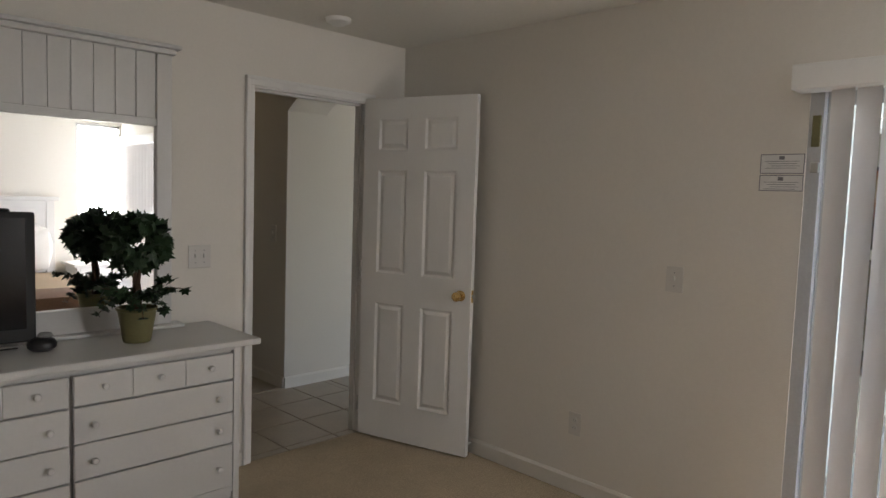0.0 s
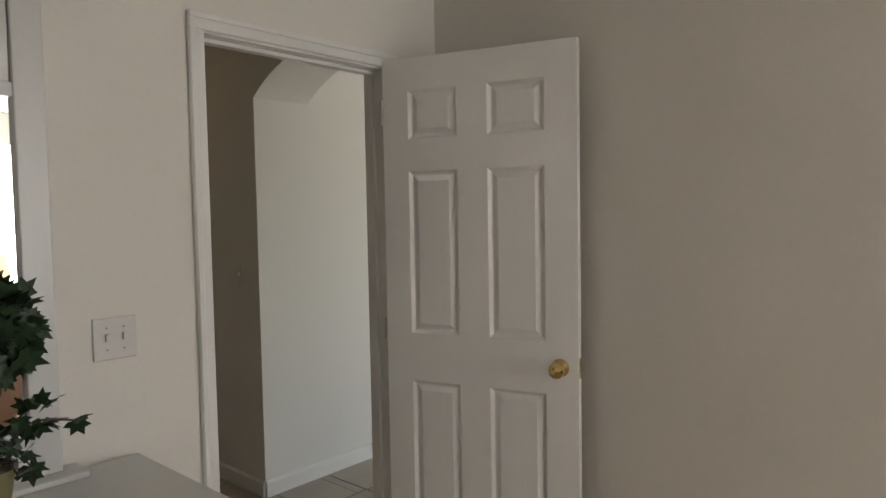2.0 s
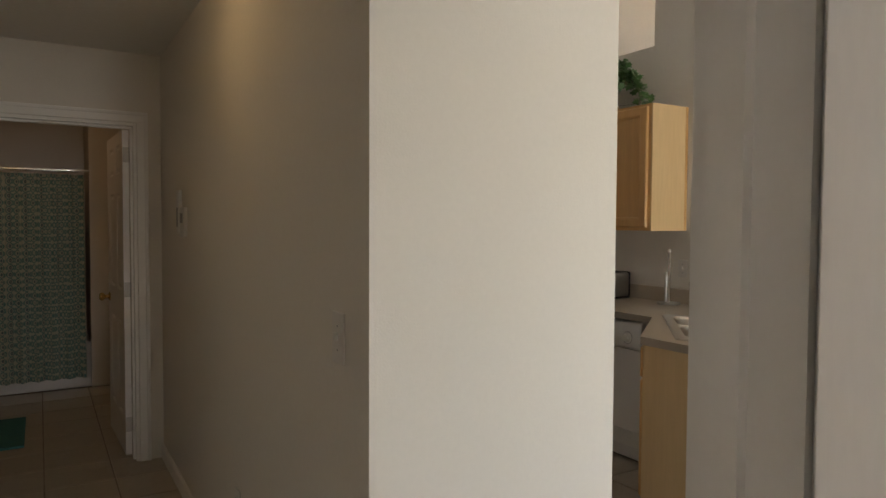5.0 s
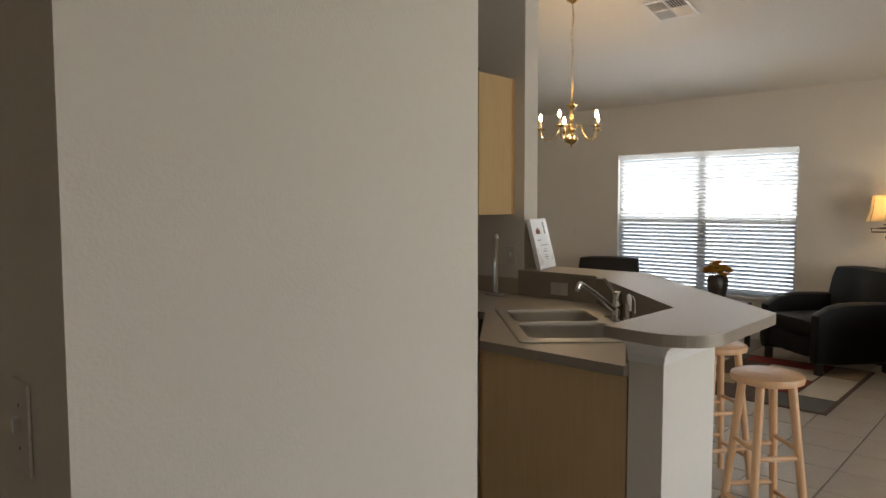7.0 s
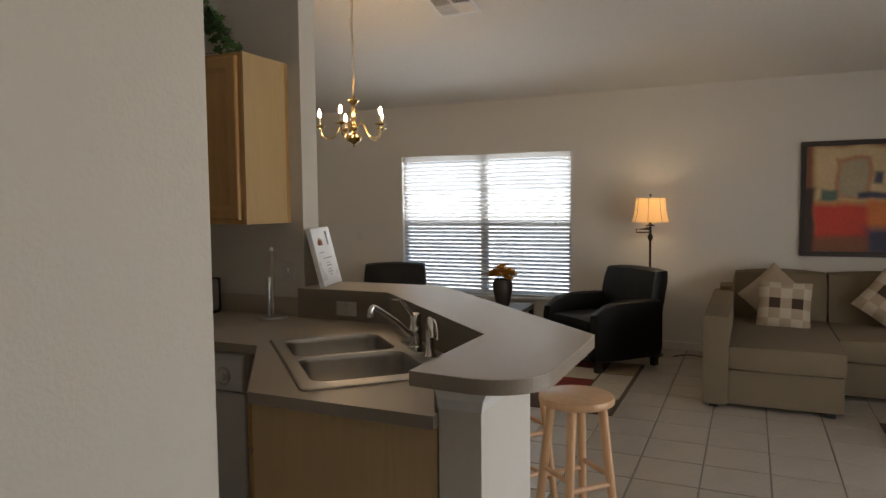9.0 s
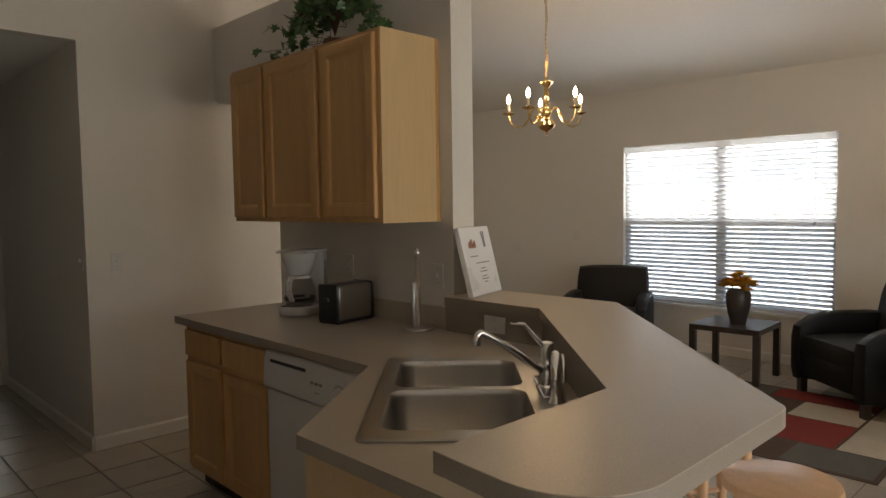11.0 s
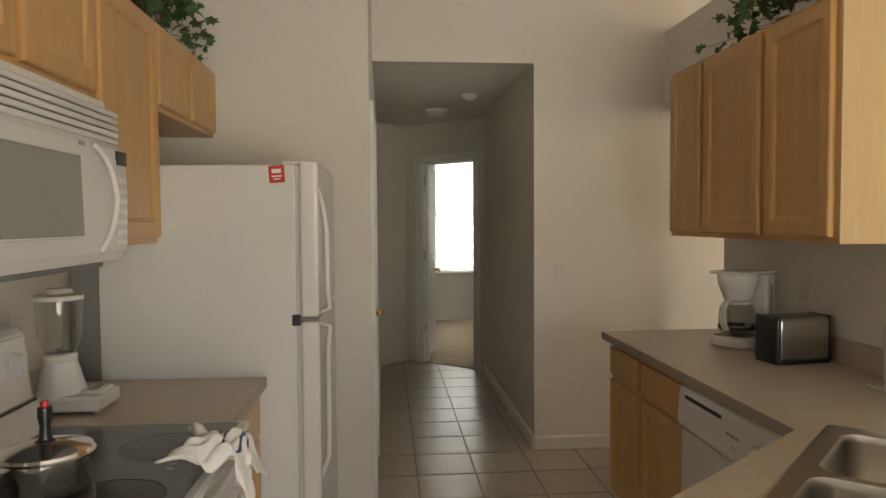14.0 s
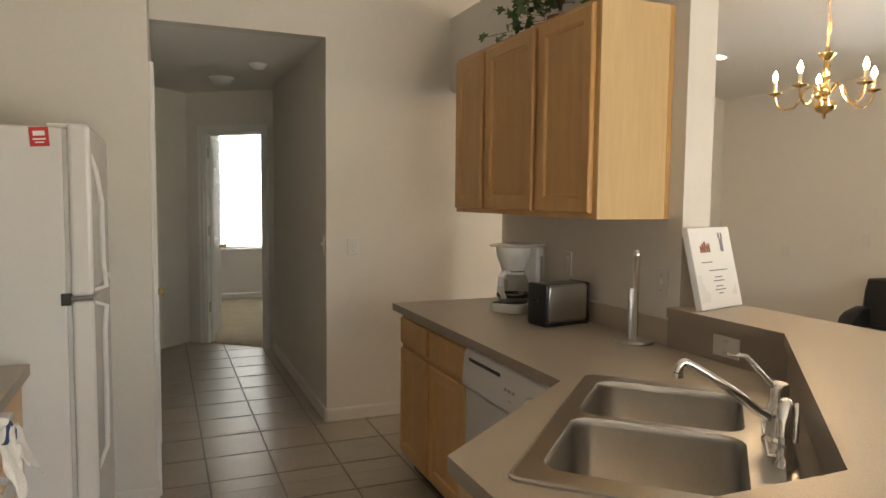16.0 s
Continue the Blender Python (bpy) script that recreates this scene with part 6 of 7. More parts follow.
cw = thing("countertop", "short beige laminate countertop beside the fridge", "countertop", (0.48, 1.82, 0.9))
bm = bx(WX + 0.002, 0.842, 1.548, 2.098, 0.876, 0.914, 0.002)
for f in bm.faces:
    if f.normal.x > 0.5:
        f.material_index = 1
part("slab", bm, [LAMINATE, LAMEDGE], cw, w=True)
part("backsplash", bx(WX + 0.002, WX + 0.02, 1.55, 2.098, 0.914, 1.012, 0.003), LAMINATE, cw, w=True)


def fridge():
    f = thing("refrigerator", "tall white top-freezer refrigerator with textured sides", "refrigerator", (0.55, 2.51, 0))
    y0, y1 = 2.125, 2.905
    part("body", bx(WX + 0.1185, 0.952, y0, y1, 0.03, 1.700, 0.006), APPL, f, w=True)
    part("rear_panel", bx(WX + 0.02, WX + 0.118, y0 + 0.002, y1 - 0.002, 0.03, 1.69), DARKGAP, f, "dark steel rear of the cabinet", w=True)
    part("gasket", bx(0.9525, 0.9645, y0 + 0.01, y1 - 0.01, 0.08, 1.695), GASKET, f, "pale grey door gasket", w=True)
    for z0, z1, nm in ((1.128, 1.715, "freezer_door"), (0.09, 1.112, "fridge_door")):
        d = part(nm, bx(0.965, 1.035, y0, y1, z0, z1, 0.014, 3), APPL, f, w=True)
        if z0 > 1:
            pts = [(1.03, y0 + 0.05, z1 - 0.10), (1.048, y0 + 0.052, z1 - 0.16), (1.062, y0 + 0.055, 1.45), (1.062, y0 + 0.055, 1.24), (1.070, y0 + 0.055, 1.155), (1.03, y0 + 0.05, 1.14)]
        else:
            pts = [(1.03, y0 + 0.05, 1.10), (1.070, y0 + 0.055, 1.085), (1.062, y0 + 0.055, 1.00), (1.062, y0 + 0.055, 0.78), (1.060, y0 + 0.055, 0.58), (1.03, y0 + 0.05, 0.50)]
        part("handle", tube(bmesh.new(), pts, 0.009, 10), APPL, d, "white bowed handle", w=True, smooth=True)
    part("hinge_bracket", bx(0.935, 0.965, y0 - 0.006, y0 + 0.03, 1.098, 1.140, 0.003), BLACK, f, "black middle hinge", w=True)
    part("hinge_pin", tube(bmesh.new(), [(0.96, y0 + 0.01, 1.12), (1.03, y0 + 0.02, 1.12)], 0.007, 8), DARKGAP, f, w=True)
    part("top_hinge", bx(0.90, 1.0, y0 + 0.04, y0 + 0.09, 1.7005, 1.715, 0.004), APPLG, f, w=True)
    part("kick_grille", bx(0.90, 0.96, y0 + 0.02, y1 - 0.02, 0.0, 0.075), APPLG, f, w=True)
    part("badge", bx(1.0352, 1.037, y1 - 0.10, y1 - 0.04, 1.60, 1.63), GREYP, f, w=True)
    g = thing("fridge_magnet", "small square red notice stuck on the fridge side", "magnet", (0.887, y0 - 0.001, 1.665))
    g.scale = (0.86, 1, 0.86)
    g.rotation_euler = (0, radians(-4), 0)
    part("card", bx(-0.033, 0.033, -0.003, 0, -0.037, 0.037, 0.001), RED, g)
    bm = bmesh.new()
    box(bm, -0.020, 0.020, -0.0042, -0.0032, 0.004, 0.022), box(bm, -0.022, 0.022, -0.0042, -0.0032, -0.012, -0.006), box(bm, -0.015, 0.015, -0.0042, -0.0032, -0.024, -0.019)
    part("print", bm, PAPER, g)


fridge()


def blender_appliance():
    b = thing("blender", "white kitchen blender with a clear jar on the counter", "blender", (0.290, 1.715, 0.9145), 90)
    b.scale = (0.86, 0.84, 0.755)
    part("base", prism(bmesh.new(), [(-0.09, -0.17), (0.09, -0.17), (0.09, 0.08), (-0.09, 0.08)], 0.012, 0.075, 0.012), APPL, b)
    part("motor_housing", lathe(bmesh.new(), [(0.090, 0.06), (0.080, 0.10), (0.062, 0.175), (0.055, 0.20), (0, 0.20)], 0, 0, 0, 28), APPL, b, smooth=True)
    part("control_panel", bx(-0.055, 0.055, -0.165, -0.085, 0.075, 0.090, 0.006), APPLG, b)
    bm = bmesh.new()
    for i in range(3):
        box(bm, -0.04 + 0.03 * i, -0.02 + 0.03 * i, -0.14, -0.11, 0.090, 0.094)
    part("buttons", bm, GREYP, b)
    for x in (-0.07, 0.07):
        for y in (-0.15, 0.06):
            part("foot", lathe(bmesh.new(), [(0, 0), (0.012, 0), (0.013, 0.014), (0, 0.014)], x, y, 0, 10), GREYP, b)
    j = part("jar", lathe(bmesh.new(), [(0.048, 0.205), (0.052, 0.24), (0.072, 0.30), (0.078, 0.43), (0.080, 0.455), (0.077, 0.455), (0.075, 0.43), (0.069, 0.302), (0.049, 0.242), (0, 0.235)], n=28), JAR, b, "clear plastic jar", smooth=True)
    part("collar", lathe(bmesh.new(), [(0.055, 0.198), (0.058, 0.225), (0.050, 0.235), (0.046, 0.235)], n=24), APPL, j, smooth=True)
    part("lid", lathe(bmesh.new(), [(0.082, 0.452), (0.084, 0.470), (0.05, 0.478), (0.04, 0.495), (0.0, 0.498)], n=24), APPLG, j, "pale lid", smooth=True)
    part("handle", tube(bmesh.new(), [(0.075, 0, 0.43), (0.115, 0, 0.42), (0.118, 0, 0.33), (0.072, 0, 0.29)], 0.008, 8), JAR, j, smooth=True)
    part("blade", tube(bmesh.new(), [(-0.025, 0, 0.255), (0, 0, 0.243), (0.025, 0, 0.257)], 0.004, 6), DARKGAP, j)


blender_appliance()
po = thing("saucepan", "small steel pot with a lid and black knob on the cooktop", "pot", (0.565, 1.05, 0.9240))
part("body", lathe(bmesh.new(), [(0, 0), (0.085, 0), (0.092, 0.010), (0.093, 0.075), (0.096, 0.078), (0.093, 0.080), (0.088, 0.076), (0.087, 0.012), (0, 0.006)], n=36), CHROME, po, smooth=True)
ld = part("lid", lathe(bmesh.new(), [(0.094, 0.0805), (0.091, 0.087), (0.05, 0.099), (0.02, 0.103), (0, 0.104)], n=36), CHROME, po, smooth=True)
part("knob", lathe(bmesh.new(), [(0.022, 0.102), (0.014, 0.108), (0.011, 0.135), (0.015, 0.155), (0.014, 0.175), (0, 0.178)], n=16), BLACK, ld, "black lid knob", smooth=True)
part("knob_tip", lathe(bmesh.new(), [(0.008, 0.176), (0.008, 0.188), (0, 0.190)], n=12), RED, ld, "red tip", smooth=True)


def towel():
    t = thing("kitchen_towel", "white kitchen towel with navy stripes bunched over the range front", "towel", (0.935, TY, 0.925))
    t.scale = (0.72, 0.84, 0.88)
    rng = random.Random(9)
    n = 34
    bm = bmesh.new()
    grid = []
    for i in range(n + 1):
        row = []
        for j in range(n + 1):
            a, b = -1 + 2 * i / n, -1 + 2 * j / n
            corner = (abs(a) * abs(b)) ** 1.5
            gather = 0.52 + 0.48 * corner
            y = 0.145 * a * gather * (1 + 0.12 * math.sin(3 * b))
            x = (0.165 * b - 0.01) * (0.62 + 0.42 * corner)
            fold = 0.012 * math.sin(a * 7 + b * 3.0) + 0.007 * math.sin(a * 15 - b * 6) + 0.008 * math.sin(b * 8 + a * 5)
            z = 0.046 + 0.030 * (1 - a * a) + fold + 0.024 * corner * (1 if b < 0 else 0.3)
            if x > 0.025:
                d = x - 0.025
                x = 0.025 + d * 0.42 + 0.4 * abs(fold)
                z -= d * 1.05
            e = 0.010 * noise.noise(Vector((a * 3, b * 3, 0.3)))
            row.append(bm.verts.new((x + e, y + e, max(z + e, 0.004) if x < 0.02 else z + e)))
        grid.append(row)
    for i in range(n):
        for j in range(n):
            f = bm.faces.new((grid[i][j], grid[i + 1][j], grid[i + 1][j + 1], grid[i][j + 1]))
            f.material_index = 1 if j in (14, 22) and 6 < i < 28 else 0
    ob = part("cloth", bm, [CLOTH, BLUE], t, smooth=True)
    so = ob.modifiers.new("thickness", "SOLIDIFY")
    so.thickness = 0.004
    return t


TY = 1.12
towel()


# ---- stools ----
def stool():
    s = thing("bar_stool", "round-seated unfinished pine bar stool beside the bar", "stool", (2.818, 0.062, 0), 48, group="stools at the bar")
    part("seat", lathe(bmesh.new(), [(0, 0.695), (0.130, 0.695), (0.146, 0.702), (0.150, 0.715), (0.146, 0.728), (0.134, 0.733), (0, 0.735)], n=40), PINE, s, smooth=True)
    legs = []
    for k in range(4):
        a = radians(45 + 90 * k)
        t0, t1 = Vector((0.100 * math.cos(a), 0.100 * math.sin(a), 0.70)), Vector((0.180 * math.cos(a), 0.180 * math.sin(a), 0))
        legs.append((t0, t1))
        bm = tube(bmesh.new(), [t0, t0.lerp(t1, 0.3), t0.lerp(t1, 0.7), t1], 0.0185, 12, 0.0165)
        part("leg", bm, PINE, s, smooth=True)
    for k in range(4):
        for f in ((0.45, 0.72) if k % 2 else (0.40, 0.78)):
            p, q = legs[k][0].lerp(legs[k][1], f), legs[(k + 1) % 4][0].lerp(legs[(k + 1) % 4][1], f)
            part("rung", tube(bmesh.new(), [p, q], 0.011, 10), PINE, s, smooth=True)
    return s


st = stool()
copy_thing(st, pose(3.30, 0.46, 0, 0, 0, 55))


# ---- chandelier ----
def chandelier():
    c = thing("chandelier", "polished brass five-arm chandelier with lit candle bulbs", "chandelier", (4.66, 2.22, 1.935))
    part("body", lathe(bmesh.new(), [(0, 0), (0.006, 0.004), (0.010, 0.012), (0.005, 0.022), (0.012, 0.030), (0.045, 0.045), (0.060, 0.070), (0.052, 0.095), (0.022, 0.108), (0.016, 0.125), (0.032, 0.140), (0.034, 0.155),
                                     (0.018, 0.175), (0.014, 0.20), (0.022, 0.215), (0.015, 0.235), (0.020, 0.25), (0.014, 0.275), (0.020, 0.295), (0.014, 0.32), (0.046, 0.352), (0.048, 0.358), (0.014, 0.366), (0.010, 0.395), (0, 0.40)], n=28), BRASS, c, smooth=True)
    for k in range(5):
        a = radians(262.3 + 72 * k)
        d = Vector((math.cos(a), math.sin(a), 0))
        P3 = [(0.030, 0.150), (0.065, 0.190), (0.100, 0.175), (0.120, 0.120), (0.155, 0.075), (0.205, 0.065), (0.245, 0.095), (0.258, 0.150)]
        fine = []
        for i in range(len(P3) - 1):
            p, q = P3[i], P3[i + 1]
            fine += [d * p[0] + Vector((0, 0, p[1])), d * (p[0] + q[0]) / 2 + Vector((0, 0, (p[1] + q[1]) / 2))]
        fine.append(d * P3[-1][0] + Vector((0, 0, P3[-1][1])))
        arm = part("arm", tube(bmesh.new(), fine, 0.006, 8), BRASS, c, smooth=True)
        x, y = d.x * 0.258, d.y * 0.258
        part("drip_pan", lathe(bmesh.new(), [(0, 0.148), (0.012, 0.148), (0.040, 0.158), (0.042, 0.163), (0.012, 0.156), (0.010, 0.175), (0, 0.175)], x, y, 0, 20), BRASS, arm, smooth=True)
        part("candle_sleeve", lathe(bmesh.new(), [(0.010, 0.165), (0.010, 0.228), (0, 0.228)], x, y, 0, 12), CANDLE, arm, "cream candle sleeve", smooth=True)
        part("bulb", lathe(bmesh.new(), [(0.006, 0.228), (0.013, 0.245), (0.014, 0.258), (0.006, 0.282), (0, 0.292)], x, y, 0, 12), FLAME, arm, "glowing flame-shaped bulb", smooth=True)
    bm = bmesh.new()
    z, k = 0.40, 0
    while z < 1.20:
        ax = Vector((1, 0, 0)) if k % 2 else Vector((0, 1, 0))
        tube(bm, [ax * 0.008 * math.cos(t) + Vector((0, 0, z + 0.018 + 0.018 * math.sin(t))) for t in [i * math.pi / 4 for i in range(9)]], 0.0018, 5)
        z, k = z + 0.030, k + 1
    part("chain", bm, POLE, c, "aged brass chain", kind="stuff")
    bm = tube(bmesh.new(), [(0.012 * math.sin(i * 0.9) + 0.006 * math.sin(i * 0.37), 0.010 * math.cos(i * 0.9), 0.40 + i * 0.04) for i in range(21)], 0.0020, 6)
    part("cord", bm, POLE, c, "dull brass cord woven through the chain", smooth=True)
    part("canopy", lathe(bmesh.new(), [(0, 1.185), (0.02, 1.19), (0.055, 1.215), (0.06, 1.262), (0, 1.262)], n=24), BRASS, c, smooth=True)


chandelier()


# ---- things on the ceiling ----
def ceil_z(x):
    return 2.63 + 0.77 / 3.87 * (7.47 - x)


v = thing("ceiling_vent", "white square ceiling air vent with four louvre fields", "vent", (5.20, 1.62, ceil_z(5.20)))
v.rotation_euler = (0, math.atan(0.199), 0)
bm = bmesh.new()
for a, b, c, d in ((-0.18, 0.18, -0.18, -0.15), (-0.18, 0.18, 0.15, 0.18), (-0.18, -0.15, -0.15, 0.15), (0.15, 0.18, -0.15, 0.15), (-0.008, 0.008, -0.15, 0.15), (-0.15, -0.008, -0.008, 0.008), (0.008, 0.15, -0.008, 0.008)):
    box(bm, a, b, c, d, -0.014, -0.001, 0.003, 1)
part("frame", bm, TRIM, v)
# No duct is cut: a dark sheet paints the shade behind the louvres
part("backing", bx(-0.15, 0.15, -0.15, 0.15, -0.004, -0.001), DARKGAP, v, "dark sheet for the shade behind the louvres")
for qx, qy, al in ((-1, -1, 0), (-1, 1, 1), (1, -1, 1), (1, 1, 0)):
    for i in range(6):
        o = 0.020 + i * 0.023
        tl2 = radians(35) * (1 if (qx > 0) == (al == 0) else -1)
        if al:
            bm = box(bmesh.new(), -0.002, 0.002, -0.069, 0.069, -0.008, 0.008, m=Matrix.Translation((qx * o, qy * 0.079, -0.010)) @ Matrix.Rotation(tl2, 4, "Y"))
        else:
            bm = box(bmesh.new(), -0.069, 0.069, -0.002, 0.002, -0.008, 0.008, m=Matrix.Translation((qx * 0.079, qy * o, -0.010)) @ Matrix.Rotation(tl2, 4, "X"))
        part("slat", bm, TRIM, v)
dl = thing("downlight", "small round recessed ceiling downlight, lit", "ceiling light", (6.27, 4.65, ceil_z(6.27)))
dl.rotation_euler = (0, math.atan(0.199), 0)
part("trim_ring", lathe(bmesh.new(), [(0.06, 0), (0.085, 0), (0.083, -0.008), (0.06, -0.006)], n=28), TRIM, dl, smooth=True)
part("lamp", lathe(bmesh.new(), [(0, -0.003), (0.06, -0.003)], n=24), DOWNLT, dl, "glowing lamp face")
for x, y, r in ((1.75, 5.68, 0.10), (1.96, 4.93, 0.065)):
    d = thing("ceiling_dome_light" if r > 0.08 else "smoke_detector", "unlit frosted dome light on the hallway ceiling" if r > 0.08 else "round white smoke detector on the hallway ceiling", "ceiling light" if r > 0.08 else "smoke detector", (x, y, 2.485))
    part("base", lathe(bmesh.new(), [(0, -0.014), (r, -0.014), (r * 1.05, 0), (0, 0)], n=28), TRIM, d, smooth=True)
    part("dome" if r > 0.08 else "cover", lathe(bmesh.new(), [(0, -0.075 * r / 0.1), (r * 0.5, -0.065 * r / 0.1), (r * 0.85, -0.035 * r / 0.1), (r * 0.9, -0.014)], n=28), DOME if r > 0.08 else TRIM, d, smooth=True)


# ---- living area ----
def armchair(at, turn):
    """Faces -y before it is turned."""
    c = thing("armchair", "black leather armchair with rounded low arms", "armchair", at, turn, group="leather armchairs")
    part("seat_base", soft(-0.29, 0.29, -0.36, 0.25, 0.13, 0.33, 0.03), LEATHER, c, smooth=True)
    part("seat_cushion", soft(-0.275, 0.275, -0.375, 0.20, 0.32, 0.46, 0.05, 0.02), LEATHER, c, smooth=True)
    for s in (-1, 1):
        a, b = sorted((s * 0.275, s * 0.395))
        bm = soft(a, b, -0.38, 0.34, 0.10, 0.62, 0.05, 0.012, 5)
        for v2 in bm.verts:
            if v2.co.z > 0.4:
                v2.co.z -= 0.10 * max(0, (-v2.co.y) / 0.38) ** 3
        part("arm", bm, LEATHER, c, smooth=True)
    bm = soft(-0.33, 0.33, 0.19, 0.36, 0.20, 0.88, 0.06, 0.02, 5)
    for v2 in bm.verts:
        v2.co.y += max(0, v2.co.z - 0.3) * 0.20
    part("backrest", bm, LEATHER, c, smooth=True)
    for x in (-0.33, 0.33):
        for y in (-0.32, 0.30):
            part("leg", prism(bmesh.new(), [(x - 0.025, y - 0.025), (x + 0.025, y - 0.025), (x + 0.025, y + 0.025), (x - 0.025, y + 0.025)], 0, 0.135, 0.003), DARKWOOD, c)
    return c


ac = armchair((6.52, 0.69, 0.011), -130)
ac.scale = (1.06, 1.03, 0.98)
copy_thing(ac, pose(6.80, 3.08, 0.0, 0, 0, -66) @ Matrix.Diagonal((1, 1, 0.94, 1)))
sdt = thing("side_table", "small dark wooden side table beside the armchair", "side table", (6.62, 1.74, 0), 3)
part("tabletop", bx(-0.28, 0.28, -0.28, 0.28, 0.415, 0.46, 0.004), DARKWOOD, sdt)
for x in (-0.255, 0.255):
    for y in (-0.255, 0.255):
        part("leg", bx(x - 0.025, x + 0.025, y - 0.025, y + 0.025, 0, 0.415, 0.003), DARKWOOD, sdt)


def vase():
    rng = random.Random(2)
    t = thing("flower_vase", "dark vase of orange silk flowers on the side table", "vase", (6.58, 1.70, 0.4605))
    t.scale = (1.12, 1.12, 1.2)
    part("vase", lathe(bmesh.new(), [(0, 0), (0.055, 0), (0.060, 0.02), (0.085, 0.13), (0.090, 0.20), (0.075, 0.235), (0.068, 0.22), (0, 0.21)], n=28), VASE, t, smooth=True)
    for k in range(22):
        a, R = k * 2.4, 0.012 + 0.100 * math.sqrt(k / 22)
        c = Vector((R * math.cos(a), R * math.sin(a), 0.25 + 0.075 * (1 - R / 0.12) + rng.uniform(-0.02, 0.02)))
        bm = bmesh.new()
        for ring, (m2, ln) in enumerate(((11, 0.062), (9, 0.046), (6, 0.028))):
            for i in range(m2):
                t2 = 2 * math.pi * i / m2 + ring * 0.4
                d = Vector((math.cos(t2), math.sin(t2), 0.35 + ring * 0.6)).normalized()
                s2 = d.cross(Vector((0, 0, 1))).normalized() * ln * 0.34
                p = [bm.verts.new(c), bm.verts.new(c + d * ln * 0.6 + s2), bm.verts.new(c + d * ln), bm.verts.new(c + d * ln * 0.6 - s2)]
                bm.faces.new(p)
        f = part("flower", bm, FLOWER, t, "orange silk flower")
        part("stem", tube(bmesh.new(), [(c.x * 0.3, c.y * 0.3, 0.2), c], 0.002, 5), LEAF, f)


vase()


def floor_lamp():
    f = thing("floor_lamp", "dark bronze swing-arm floor lamp with a lit beige shade", "floor lamp", (7.0, 0.33, 0))
    part("base", lathe(bmesh.new(), [(0, 0), (0.13, 0), (0.135, 0.010), (0.09, 0.024), (0.03, 0.035), (0.016, 0.05), (0, 0.05)], n=32), BRONZE, f, smooth=True)
    part("pole", lathe(bmesh.new(), [(0.011, 0.04), (0.011, 0.70), (0.018, 0.72), (0.011, 0.74), (0.011, 1.12), (0.022, 1.14), (0.026, 1.165), (0.012, 1.19), (0.012, 1.26), (0, 1.26)], n=16), BRONZE, f, smooth=True)
    dx = dy = 0.0
    bm = tube(bmesh.new(), [(0, 0, 1.235), (-0.045, 0.125, 1.235), (0, 0.004, 1.25), (0, 0, 1.27)], 0.007, 8)
    tube(bm, [(0, 0, 1.205), (-0.045, 0.125, 1.205), (-0.045, 0.125, 1.240)], 0.006, 8)
    part("swing_arm", bm, BRONZE, f)
    part("socket", lathe(bmesh.new(), [(0.04, 1.265), (0.045, 1.275), (0.015, 1.285), (0.015, 1.36), (0, 1.36)], dx, dy, 0, 16), BRONZE, f, smooth=True)
    s = part("shade", lathe(bmesh.new(), [(0.175, 1.305), (0.150, 1.40), (0.138, 1.535), (0.136, 1.535), (0.148, 1.40), (0.173, 1.305)], dx, dy, 0, 32), SHADE, f, "beige fabric shade, glowing", smooth=True)
    bm = bmesh.new()
    for k in range(8):
        a = k * math.pi / 4
        tube(bm, [(dx + r * math.cos(a), dy + r * math.sin(a), z) for r, z in ((0.177, 1.305), (0.152, 1.40), (0.140, 1.535))], 0.002, 5)
    part("ribs", bm, BRONZE, s)
    part("finial", lathe(bmesh.new(), [(0.004, 1.36), (0.004, 1.55), (0.012, 1.558), (0.012, 1.570), (0, 1.58)], dx, dy, 0, 12), BRONZE, f, smooth=True)
    part("bulb", lathe(bmesh.new(), [(0, 1.37), (0.012, 1.37), (0.024, 1.41), (0.015, 1.44), (0, 1.445)], dx, dy, 0, 12), CANDLE, f, smooth=True)


floor_lamp()
bm = tube(bmesh.new(), arc((6.98, 0.10, 0.006), (7.15, 0.0, 0.006), (7.08, -0.12, 0.006), 8) + arc((7.08, -0.12, 0.006), (7.0, -0.25, 0.006), (7.3, -0.28, 0.006), 8)[1:], 0.005, 6)
solo("lamp_cord", bm, BLACK, "black lamp cord curling across the tiles", "cable", smooth=True)


